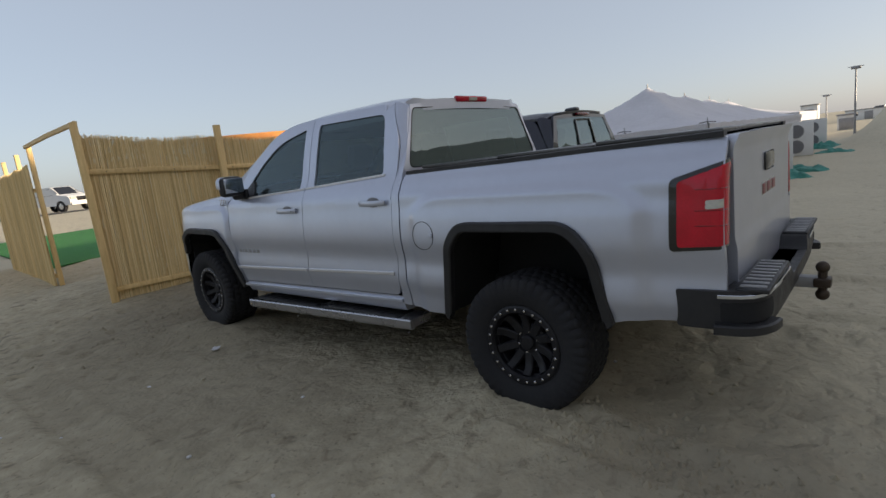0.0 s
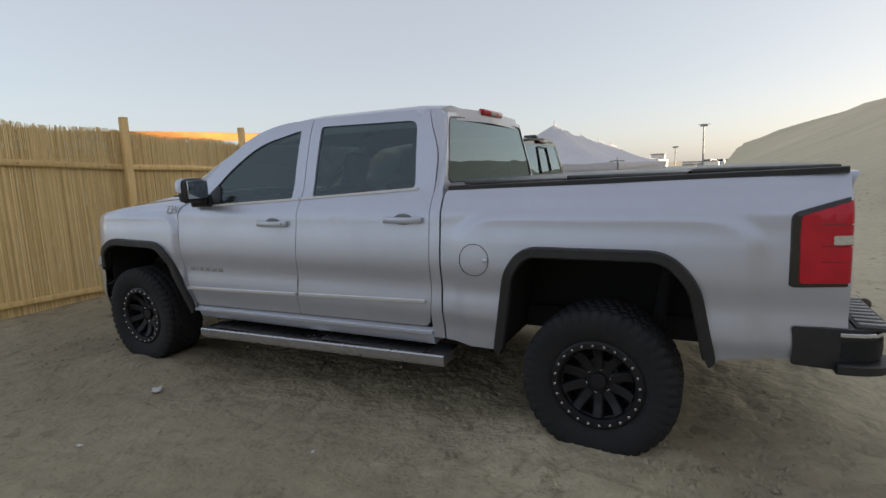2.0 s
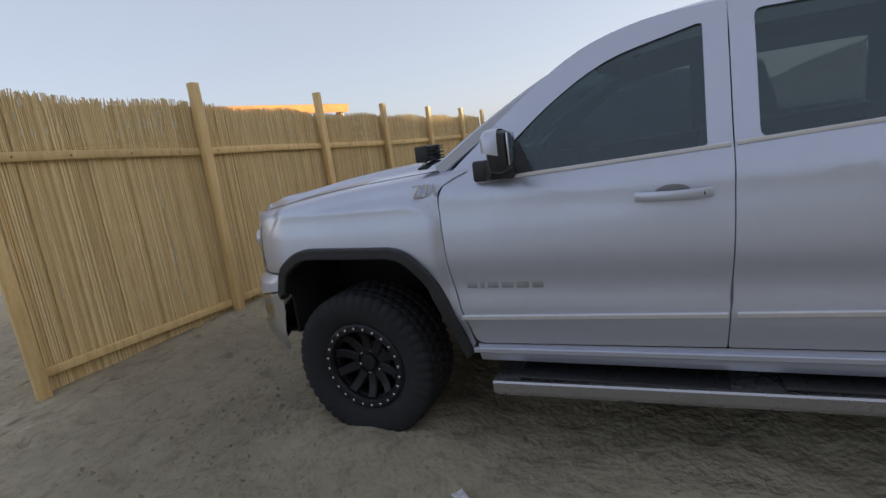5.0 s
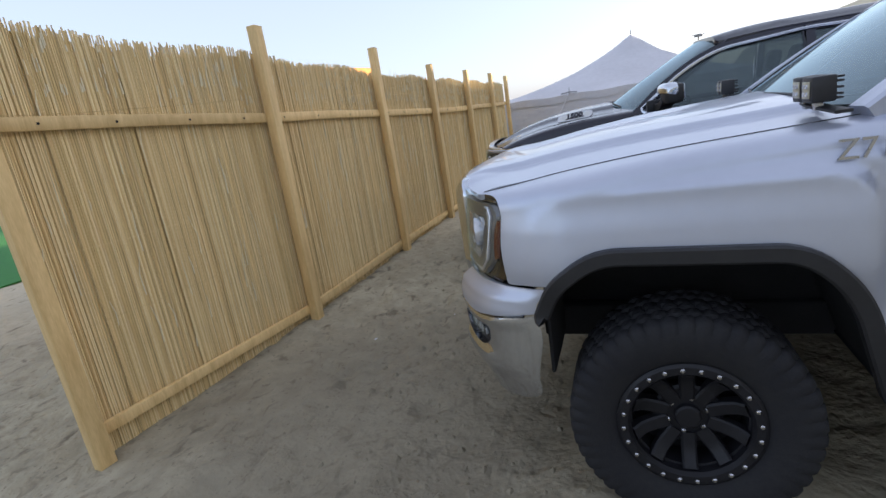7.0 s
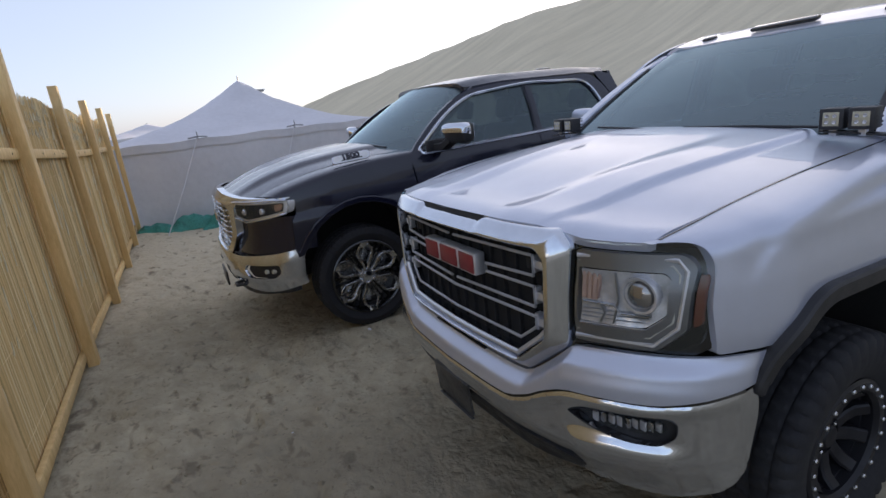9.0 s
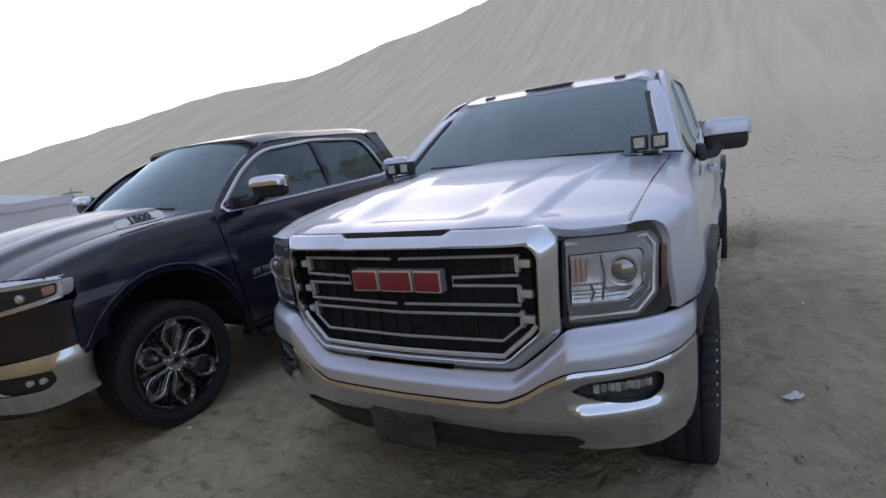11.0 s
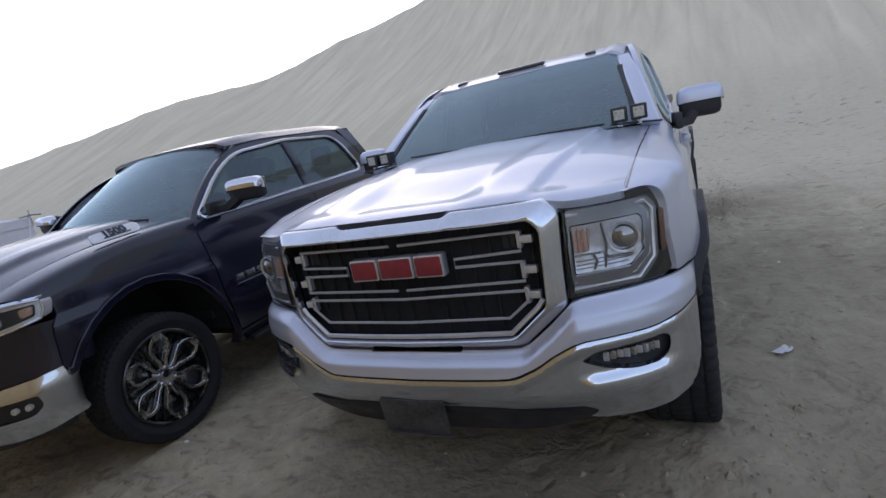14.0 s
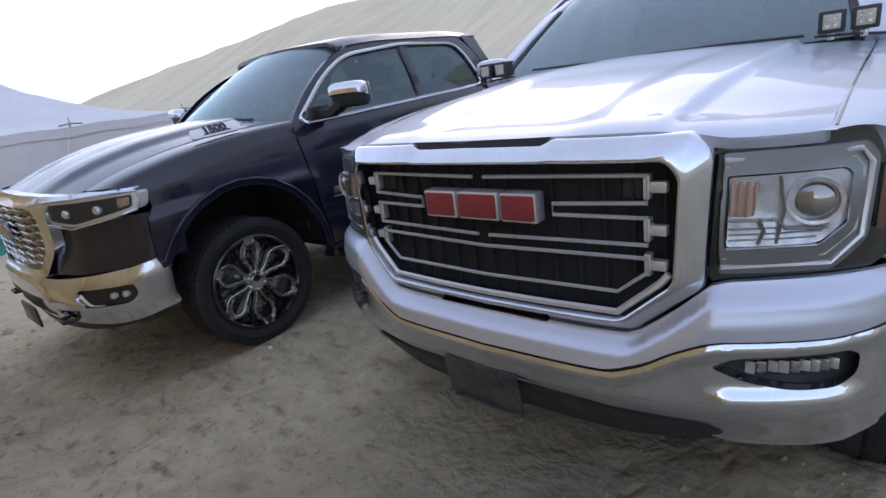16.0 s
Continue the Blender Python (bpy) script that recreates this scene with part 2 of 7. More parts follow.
def sand_material():
    """Trodden sand: moist and dry patches, fine ripples, footprints, grit, and shade painted beside the truck."""
    m = material("sand", (0.475, 0.425, 0.31), 0.95, base2=(0.335, 0.295, 0.21), scale=0.55, spec=0.15)
    n, l = m.node_tree.nodes, m.node_tree.links
    b = n["Principled BSDF"]
    co = n.new("ShaderNodeTexCoord").outputs["Object"]

    def tex(kind, scale, detail=6.0, dist=0.0):
        x = n.new(kind)
        x.inputs["Scale"].default_value = scale
        if kind.endswith("Noise"):
            x.inputs["Detail"].default_value, x.inputs["Distortion"].default_value = detail, dist
            x.inputs["Roughness"].default_value = 0.62
        l.new(co, x.inputs["Vector"])
        return x

    def scaled(sock, k):
        u = n.new("ShaderNodeMath")
        u.operation = "MULTIPLY"
        u.inputs[1].default_value = k
        l.new(sock, u.inputs[0])
        return u.outputs[0]

    def plus(a, c):
        u = n.new("ShaderNodeMath")
        l.new(a, u.inputs[0])
        l.new(c, u.inputs[1])
        return u.outputs[0]
    v = tex("ShaderNodeTexVoronoi", 6.5)
    v.feature = "SMOOTH_F1"
    lumps = plus(plus(scaled(tex("ShaderNodeTexNoise", 5.0, 3.0, 0.2).outputs["Fac"], 0.044), scaled(v.outputs["Distance"], 0.010)), plus(scaled(tex("ShaderNodeTexNoise", 17.0, 3.0, 0.0).outputs["Fac"], 0.010), scaled(tex("ShaderNodeTexNoise", 90.0, 2.0).outputs["Fac"], 0.0015)))
    # scuffs: thin broken furrows where feet and tyres dragged
    rn, ra, rs, rm, rk = tex("ShaderNodeTexNoise", 3.6, 1.5, 0.2), n.new("ShaderNodeMath"), n.new("ShaderNodeMapRange"), n.new("ShaderNodeMapRange"), n.new("ShaderNodeMath")
    ra.operation, ra.inputs[1].default_value, rk.operation = "SUBTRACT", 0.5, "MULTIPLY"
    ab = n.new("ShaderNodeMath")
    ab.operation = "ABSOLUTE"
    l.new(rn.outputs["Fac"], ra.inputs[0])
    l.new(ra.outputs[0], ab.inputs[0])
    rs.inputs[1].default_value, rs.inputs[2].default_value, rs.inputs[3].default_value, rs.inputs[4].default_value = 0.0, 0.075, 1.0, 0.0
    l.new(ab.outputs[0], rs.inputs[0])
    rm.inputs[1].default_value, rm.inputs[2].default_value = 0.50, 0.72
    l.new(tex("ShaderNodeTexNoise", 4.4, 3.0).outputs["Fac"], rm.inputs[0])
    l.new(rs.outputs[0], rk.inputs[0])
    l.new(rm.outputs[0], rk.inputs[1])
    scuff = rk.outputs[0]
    lumps = plus(lumps, scaled(scuff, -0.014))
    # crumbly clods where wheels and feet broke the crust
    cl, cmask, ck, csharp = tex("ShaderNodeTexNoise", 24.0, 2.5, 0.3), n.new("ShaderNodeMapRange"), n.new("ShaderNodeMath"), n.new("ShaderNodeMapRange")
    cmask.inputs[1].default_value, cmask.inputs[2].default_value = 0.55, 0.66
    l.new(tex("ShaderNodeTexNoise", 1.7, 4.0, 0.6).outputs["Fac"], cmask.inputs[0])
    csharp.inputs[1].default_value, csharp.inputs[2].default_value = 0.36, 0.60
    l.new(cl.outputs["Fac"], csharp.inputs[0])
    ck.operation = "MULTIPLY"
    l.new(csharp.outputs[0], ck.inputs[0])
    l.new(cmask.outputs[0], ck.inputs[1])
    lumps = plus(lumps, scaled(ck.outputs[0], 0.007))
    bp = n.new("ShaderNodeBump")
    bp.inputs["Strength"].default_value, bp.inputs["Distance"].default_value = 1.0, 1.0
    l.new(lumps, bp.inputs["Height"])
    # wind has smoothed the dune's face
    hs, calm = n.new("ShaderNodeSeparateXYZ"), n.new("ShaderNodeMapRange")
    l.new(co, hs.inputs[0])
    calm.inputs[1].default_value, calm.inputs[2].default_value, calm.inputs[3].default_value, calm.inputs[4].default_value = 0.3, 2.0, 1.0, 0.45
    l.new(hs.outputs[2], calm.inputs[0])
    l.new(calm.outputs[0], bp.inputs["Strength"])
    l.new(bp.outputs[0], b.inputs["Normal"])
    # fine dark grit
    old = b.inputs["Base Color"].links[0].from_socket
    mix = n.new("ShaderNodeMix")
    mix.data_type, mix.blend_type = "RGBA", "MULTIPLY"
    mix.inputs[0].default_value = 1.0
    rg = n.new("ShaderNodeMapRange")
    rg.inputs[1].default_value, rg.inputs[2].default_value, rg.inputs[3].default_value, rg.inputs[4].default_value = 0.35, 0.6, 0.84, 1.05
    l.new(tex("ShaderNodeTexNoise", 9.0, 9.0, 0.4).outputs["Fac"], rg.inputs[0])
    cc = n.new("ShaderNodeCombineColor")
    for i in range(3):
        l.new(rg.outputs[0], cc.inputs[i])
    l.new(old, mix.inputs[6])
    l.new(cc.outputs[0], mix.inputs[7])
    # dark damp crumbs; the scuff furrows get painted shade in the same colour
    cr, cm = n.new("ShaderNodeMapRange"), n.new("ShaderNodeMix")
    cr.inputs[1].default_value, cr.inputs[2].default_value, cr.inputs[4].default_value = 0.60, 0.70, 0.6
    l.new(tex("ShaderNodeTexNoise", 26.0, 3.0).outputs["Fac"], cr.inputs[0])
    cm.data_type = "RGBA"
    cm.inputs[7].default_value = (0.14, 0.115, 0.08, 1)
    l.new(plus(cr.outputs[0], scaled(scuff, 0.12)), cm.inputs[0])
    cm.clamp_factor = True
    l.new(mix.outputs[2], cm.inputs[6])
    mix = cm
    # stretched dark flecks: damp crumbs, with the scuffs' shade painted in
    fm, fn_, fk, fx = n.new("ShaderNodeMapping"), n.new("ShaderNodeTexNoise"), n.new("ShaderNodeMapRange"), n.new("ShaderNodeMix")
    fm.inputs["Rotation"].default_value = (0, 0, radians(20))
    fm.inputs["Scale"].default_value = (1.5, 2.1, 1.0)
    l.new(co, fm.inputs["Vector"])
    l.new(fm.outputs[0], fn_.inputs["Vector"])
    fn_.inputs["Scale"].default_value, fn_.inputs["Detail"].default_value, fn_.inputs["Distortion"].default_value = 4.6, 5.0, 0.7
    fk.inputs[1].default_value, fk.inputs[2].default_value, fk.inputs[4].default_value = 0.60, 0.69, 0.55
    l.new(fn_.outputs["Fac"], fk.inputs[0])
    fx.data_type = "RGBA"
    fx.inputs[7].default_value = (0.16, 0.13, 0.09, 1)
    l.new(fk.outputs[0], fx.inputs[0])
    l.new(mix.outputs[2], fx.inputs[6])
    mix = fx
    # dry loose sand high on the dune
    sep, hr, dry = n.new("ShaderNodeSeparateXYZ"), n.new("ShaderNodeMapRange"), n.new("ShaderNodeMix")
    l.new(co, sep.inputs[0])
    hr.inputs[1].default_value, hr.inputs[2].default_value, hr.inputs[4].default_value = 0.2, 2.2, 0.75
    l.new(sep.outputs[2], hr.inputs[0])
    dry.data_type = "RGBA"
    dry.inputs[7].default_value = (0.72, 0.625, 0.435, 1)
    l.new(hr.outputs[0], dry.inputs[0])
    l.new(mix.outputs[2], dry.inputs[6])
    # sand turns paler with distance from the trodden parking place
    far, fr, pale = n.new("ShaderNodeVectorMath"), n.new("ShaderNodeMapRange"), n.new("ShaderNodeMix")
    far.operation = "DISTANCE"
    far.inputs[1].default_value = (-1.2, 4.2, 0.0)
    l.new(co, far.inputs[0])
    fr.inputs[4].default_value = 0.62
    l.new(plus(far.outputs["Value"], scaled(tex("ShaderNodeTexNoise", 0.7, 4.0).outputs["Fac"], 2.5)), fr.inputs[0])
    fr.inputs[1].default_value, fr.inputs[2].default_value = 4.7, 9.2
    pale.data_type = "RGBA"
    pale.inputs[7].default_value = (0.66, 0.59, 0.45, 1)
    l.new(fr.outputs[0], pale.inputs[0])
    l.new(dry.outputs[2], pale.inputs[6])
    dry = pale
    # shoe marks before and behind the trucks: damp sand, with dents' shade painted in
    lm, ln, lk, ly, lw, lx = n.new("ShaderNodeMapping"), n.new("ShaderNodeTexNoise"), n.new("ShaderNodeMapRange"), n.new("ShaderNodeMapRange"), n.new("ShaderNodeMath"), n.new("ShaderNodeMix")
    lm.inputs["Rotation"].default_value = (0, 0, radians(-25))
    lm.inputs["Scale"].default_value = (1.0, 1.9, 1.0)
    l.new(co, lm.inputs["Vector"])
    l.new(lm.outputs[0], ln.inputs["Vector"])
    ln.inputs["Scale"].default_value, ln.inputs["Detail"].default_value, ln.inputs["Distortion"].default_value = 4.6, 6.0, 0.35
    lk.inputs[1].default_value, lk.inputs[2].default_value, lk.inputs[4].default_value = 0.60, 0.70, 0.72
    l.new(ln.outputs["Fac"], lk.inputs[0])
    ly.inputs[1].default_value, ly.inputs[2].default_value = 4.0, 5.2
    l.new(plus(sep.outputs[1], scaled(tex("ShaderNodeTexNoise", 1.1, 3.0).outputs["Fac"], 1.6)), ly.inputs[0])
    rear = n.new("ShaderNodeMapRange")
    rear.inputs[1].default_value, rear.inputs[2].default_value, rear.inputs[3].default_value, rear.inputs[4].default_value = -1.4, -0.1, 0.8, 0.0
    l.new(plus(sep.outputs[1], scaled(tex("ShaderNodeTexNoise", 0.8, 3.0).outputs["Fac"], 1.2)), rear.inputs[0])
    lw.operation = "MULTIPLY"
    l.new(lk.outputs[0], lw.inputs[0])
    flat, both_ways = n.new("ShaderNodeMapRange"), n.new("ShaderNodeMath")
    flat.inputs[1].default_value, flat.inputs[2].default_value, flat.inputs[3].default_value, flat.inputs[4].default_value = 0.25, 0.9, 1.0, 0.15
    l.new(sep.outputs[2], flat.inputs[0])
    both_ways.operation = "MULTIPLY"
    l.new(plus(ly.outputs[0], rear.outputs[0]), both_ways.inputs[0])
    l.new(flat.outputs[0], both_ways.inputs[1])
    l.new(both_ways.outputs[0], lw.inputs[1])
    lx.data_type = "RGBA"
    lx.inputs[7].default_value = (0.13, 0.108, 0.08, 1)
    l.new(lw.outputs[0], lx.inputs[0])
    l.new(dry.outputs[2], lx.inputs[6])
    # shade painted into the sand along the silver truck's left side, edge broken by noise
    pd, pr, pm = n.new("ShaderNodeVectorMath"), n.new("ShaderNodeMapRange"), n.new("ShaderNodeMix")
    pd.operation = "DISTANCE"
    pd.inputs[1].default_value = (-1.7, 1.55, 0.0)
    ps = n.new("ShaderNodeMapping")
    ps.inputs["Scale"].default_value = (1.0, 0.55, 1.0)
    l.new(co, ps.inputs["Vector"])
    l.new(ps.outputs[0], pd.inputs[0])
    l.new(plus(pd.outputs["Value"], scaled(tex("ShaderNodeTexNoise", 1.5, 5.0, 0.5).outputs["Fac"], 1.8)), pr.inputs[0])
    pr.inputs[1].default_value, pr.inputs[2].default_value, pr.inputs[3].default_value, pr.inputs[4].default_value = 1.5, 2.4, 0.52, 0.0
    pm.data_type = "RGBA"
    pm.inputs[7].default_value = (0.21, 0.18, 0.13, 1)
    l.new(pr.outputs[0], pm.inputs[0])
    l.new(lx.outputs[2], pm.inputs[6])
    # a darker patch before its nose, and shade painted behind the rear wheel
    darkened = pm.outputs[2]
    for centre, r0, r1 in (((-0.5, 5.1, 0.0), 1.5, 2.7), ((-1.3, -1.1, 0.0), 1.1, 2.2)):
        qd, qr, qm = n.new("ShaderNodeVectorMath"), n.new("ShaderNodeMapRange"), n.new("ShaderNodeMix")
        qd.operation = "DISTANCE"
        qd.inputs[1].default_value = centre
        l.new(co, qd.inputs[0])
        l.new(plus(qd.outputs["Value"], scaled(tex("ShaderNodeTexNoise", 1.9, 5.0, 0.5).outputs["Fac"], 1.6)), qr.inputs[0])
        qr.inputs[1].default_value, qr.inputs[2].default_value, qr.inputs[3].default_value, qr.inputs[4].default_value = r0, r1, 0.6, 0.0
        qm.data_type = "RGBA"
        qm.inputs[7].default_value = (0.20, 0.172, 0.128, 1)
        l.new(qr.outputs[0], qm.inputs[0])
        l.new(darkened, qm.inputs[6])
        darkened = qm.outputs[2]
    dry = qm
    # streaks where the dune's face has slid
    mp, sn, sr, sm, sc = n.new("ShaderNodeMapping"), n.new("ShaderNodeTexNoise"), n.new("ShaderNodeMapRange"), n.new("ShaderNodeMix"), n.new("ShaderNodeCombineColor")
    mp.inputs["Rotation"].default_value = (0, 0, radians(38))
    mp.inputs["Scale"].default_value = (1.6, 0.16, 0.16)
    l.new(co, mp.inputs["Vector"])
    l.new(mp.outputs[0], sn.inputs["Vector"])
    sn.inputs["Scale"].default_value, sn.inputs["Detail"].default_value, sn.inputs["Distortion"].default_value = 1.3, 8.0, 0.5
    sr.inputs[1].default_value, sr.inputs[2].default_value, sr.inputs[3].default_value, sr.inputs[4].default_value = 0.32, 0.68, 0.84, 1.10
    l.new(sn.outputs["Fac"], sr.inputs[0])
    for i in range(3):
        l.new(sr.outputs[0], sc.inputs[i])
    sm.data_type, sm.blend_type = "RGBA", "MULTIPLY"
    l.new(hr.outputs[0], sm.inputs[0])
    l.new(dry.outputs[2], sm.inputs[6])
    l.new(sc.outputs[0], sm.inputs[7])
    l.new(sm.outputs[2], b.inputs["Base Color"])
    return m


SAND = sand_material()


# ---- building tools ----
def pchip(xs, ys):
    """A smooth curve through points that does not overshoot."""
    xs, ys = np.array(xs, float), np.array(ys, float)
    h, d = np.diff(xs), np.diff(ys) / np.diff(xs)
    m = np.zeros(len(xs))
    m[0], m[-1] = d[0], d[-1]
    for i in range(1, len(xs) - 1):
        if d[i - 1] * d[i] > 0:
            w1, w2 = 2 * h[i] + h[i - 1], h[i] + 2 * h[i - 1]
            m[i] = (w1 + w2) / (w1 / d[i - 1] + w2 / d[i])

    def f(x):
        x = min(max(x, xs[0]), xs[-1])
        i = min(max(int(np.searchsorted(xs, x)) - 1, 0), len(xs) - 2)
        t = (x - xs[i]) / h[i]
        return float(ys[i] * (1 + 2 * t) * (1 - t) ** 2 + h[i] * m[i] * t * (1 - t) ** 2 + ys[i + 1] * t * t * (3 - 2 * t) + h[i] * m[i + 1] * t * t * (t - 1))
    return f


def smooth(a, b, x):
    t = min(max((x - a) / (b - a), 0.0), 1.0)
    return t * t * (3 - 2 * t)


def thing(name, m=None, label="", category="", group="", kind=""):
    ob = new(name)
    ob.matrix_world = m or Matrix()
    return tagged(ob, label, category, group, kind)


def part(name, bm, mat, parent=None, label="", angle=32, m=None, kind=""):
    """Links a bmesh as one mesh object under a thing or a part."""
    me = bpy.data.meshes.new(name)
    bmesh.ops.recalc_face_normals(bm, faces=bm.faces)
    for f in bm.faces:
        f.smooth = True
    bm.to_mesh(me)
    bm.free()
    me.set_sharp_from_angle(angle=radians(angle))
    for x in (mat if isinstance(mat, (list, tuple)) else [mat]):
        me.materials.append(x)
    ob = new(name, me)
    if parent:
        ob.parent = parent
    if m:
        ob.matrix_basis = m
    return tagged(ob, label, kind=kind)


def rounded(pts, r=0.03, n=4):
    """A polygon's corners rounded; a point may carry its own radius as a third number."""
    out, k = [], len(pts)
    for i in range(k):
        p = Vector(pts[i][:2])
        rad = pts[i][2] if len(pts[i]) > 2 else r
        a, b = Vector(pts[i - 1][:2]) - p, Vector(pts[(i + 1) % k][:2]) - p
        if rad <= 0 or a.length < 1e-6 or b.length < 1e-6:
            out.append(tuple(p))
            continue
        c = min(rad, a.length * 0.45, b.length * 0.45)
        p0, p1 = p + a.normalized() * c, p + b.normalized() * c
        for j in range(n + 1):
            t = j / n
            q = p0 * (1 - t) ** 2 + p * 2 * t * (1 - t) + p1 * t * t
            out.append((q.x, q.y))
    return out


def sheet(outline, fn, du=0.08, dv=0.08, holes=(), flange=None, thick=None):
    """A flat outline with holes, cut into a grid and bent by fn(u, v) into space.
    flange: a vector by which the border is folded back. thick: solid by that vector."""
    bm = bmesh.new()
    edges = []
    for loop in (outline, *holes):
        vs = [bm.verts.new((u, v, 0)) for u, v in loop]
        edges += [bm.edges.new((vs[i], vs[(i + 1) % len(vs)])) for i in range(len(vs))]
    bmesh.ops.triangle_fill(bm, use_beauty=True, use_dissolve=False, edges=edges, normal=(0, 0, 1))
    us, vs_ = [p[0] for p in outline], [p[1] for p in outline]
    for axis, lo, hi, step in ((0, min(us), max(us), du), (1, min(vs_), max(vs_), dv)):
        k = max(1, int(math.ceil((hi - lo) / step)))
        no = (1, 0, 0) if axis == 0 else (0, 1, 0)
        for i in range(1, k):
            c = [0, 0, 0]
            c[axis] = lo + (hi - lo) * i / k + 1e-5
            bmesh.ops.bisect_plane(bm, geom=bm.verts[:] + bm.edges[:] + bm.faces[:], plane_co=c, plane_no=no, dist=1e-6)
    bmesh.ops.remove_doubles(bm, verts=bm.verts, dist=min(du, dv) * 0.12)
    for v in bm.verts:
        v.co = Vector(fn(v.co.x, v.co.y))
    if thick is not None:
        ret = bmesh.ops.extrude_face_region(bm, geom=bm.faces[:], use_keep_orig=True)
        bmesh.ops.translate(bm, vec=Vector(thick), verts=[g for g in ret["geom"] if isinstance(g, bmesh.types.BMVert)])
    elif flange is not None:
        ret = bmesh.ops.extrude_edge_only(bm, edges=[e for e in bm.edges if e.is_boundary])
        bmesh.ops.translate(bm, vec=Vector(flange), verts=[g for g in ret["geom"] if isinstance(g, bmesh.types.BMVert)])
    return bm


def box(bm, lo, hi, bevel=0.0, m=None):
    """A box, with bevelled edges, added to bm."""
    lo, hi = Vector(lo), Vector(hi)
    tmp = bmesh.new()
    bmesh.ops.create_cube(tmp, size=1)
    for v in tmp.verts:
        v.co = Vector((v.co[i] * (hi[i] - lo[i]) + (hi[i] + lo[i]) / 2 for i in range(3)))
    if bevel:
        bmesh.ops.bevel(tmp, geom=tmp.edges[:], offset=bevel, segments=2, profile=0.5, affect="EDGES")
    return merge(bm, tmp, m)


def merge(bm, tmp, m=None):
    if m:
        tmp.transform(m)
    me = bpy.data.meshes.new("tmp")
    tmp.to_mesh(me)
    tmp.free()
    bm.from_mesh(me)
    bpy.data.meshes.remove(me)
    return bm


def lathe(bm, profile, n=48, m=None, closed=False):
    """A profile of (radius, x) pairs turned about the x axis."""
    tmp = bmesh.new()
    rings = []
    for r, x in profile:
        rings.append([tmp.verts.new((x, r * math.cos(2 * math.pi * i / n), r * math.sin(2 * math.pi * i / n))) for i in range(n)])
    k = len(rings)
    for j in range(k if closed else k - 1):
        a, b = rings[j], rings[(j + 1) % k]
        for i in range(n):
            tmp.faces.new((a[i], a[(i + 1) % n], b[(i + 1) % n], b[i]))
    if not closed:
        for ring in (rings[0], rings[-1]):
            if profile[0 if ring is rings[0] else -1][0] > 1e-4:
                tmp.faces.new(ring)
    bmesh.ops.remove_doubles(tmp, verts=tmp.verts, dist=1e-5)
    return merge(bm, tmp, m)


def tube(bm, pts, r, n=10, flat=None, up=(0, 0, 1)):
    """A round bar (or a flat one: flat = (half width, half height)) swept along points, with closed ends."""
    pts = [Vector(p) for p in pts]
    rings = []
    for i, p in enumerate(pts):
        d = (pts[min(i + 1, len(pts) - 1)] - pts[max(i - 1, 0)]).normalized()
        s = d.cross(Vector(up))
        if s.length < 1e-4:
            s = d.cross(Vector((1, 0, 0)))
        s.normalize()
        w = s.cross(d).normalized()
        if flat:
            c = 0.28
            a, b = flat
            prof = [(a, b * (1 - c)), (a * (1 - c), b), (-a * (1 - c), b), (-a, b * (1 - c)), (-a, -b * (1 - c)), (-a * (1 - c), -b), (a * (1 - c), -b), (a, -b * (1 - c))]
            rings.append([bm.verts.new(p + s * x + w * y) for x, y in prof])
        else:
            rr = r[i] if isinstance(r, (list, tuple)) else r
            rings.append([bm.verts.new(p + (s * math.cos(2 * math.pi * j / n) + w * math.sin(2 * math.pi * j / n)) * rr) for j in range(n)])
    for a, b in zip(rings, rings[1:]):
        for j in range(len(a)):
            bm.faces.new((a[j], a[(j + 1) % len(a)], b[(j + 1) % len(a)], b[j]))
    bm.faces.new(rings[0])
    bm.faces.new(rings[-1][::-1])
    return bm


# ---- ground: one sheet of sand with the dune ----
CX, CY = -1.0, 6.0
_az = [-180, -150, -120, -60, 0, 60, 88, 94, 100, 106, 111, 117, 123, 129, 133, 138, 142, 147, 152, 160, 175, 180]
_el = [23, 23, 17, 0, 0, 0, 0, 0, 0, 1.9, 3.4, 4.9, 6.3, 7.8, 8.4, 8.7, 9.5, 11.0, 12.3, 14.5, 20, 23]
_rc = [46, 52, 60, 60, 60, 60, 40, 34, 31, 31, 31, 31, 31, 31, 32, 33, 34, 36, 38, 41, 45, 46]
_rt = [13, 14, 20, 40, 40, 40, 34, 30, 26, 24, 22, 20, 18.5, 17, 16, 15, 14.5, 14, 14, 13.5, 13, 13]
crest_el, crest_r, toe_r = pchip(_az, _el), pchip(_az, _rc), pchip(_az, _rt)


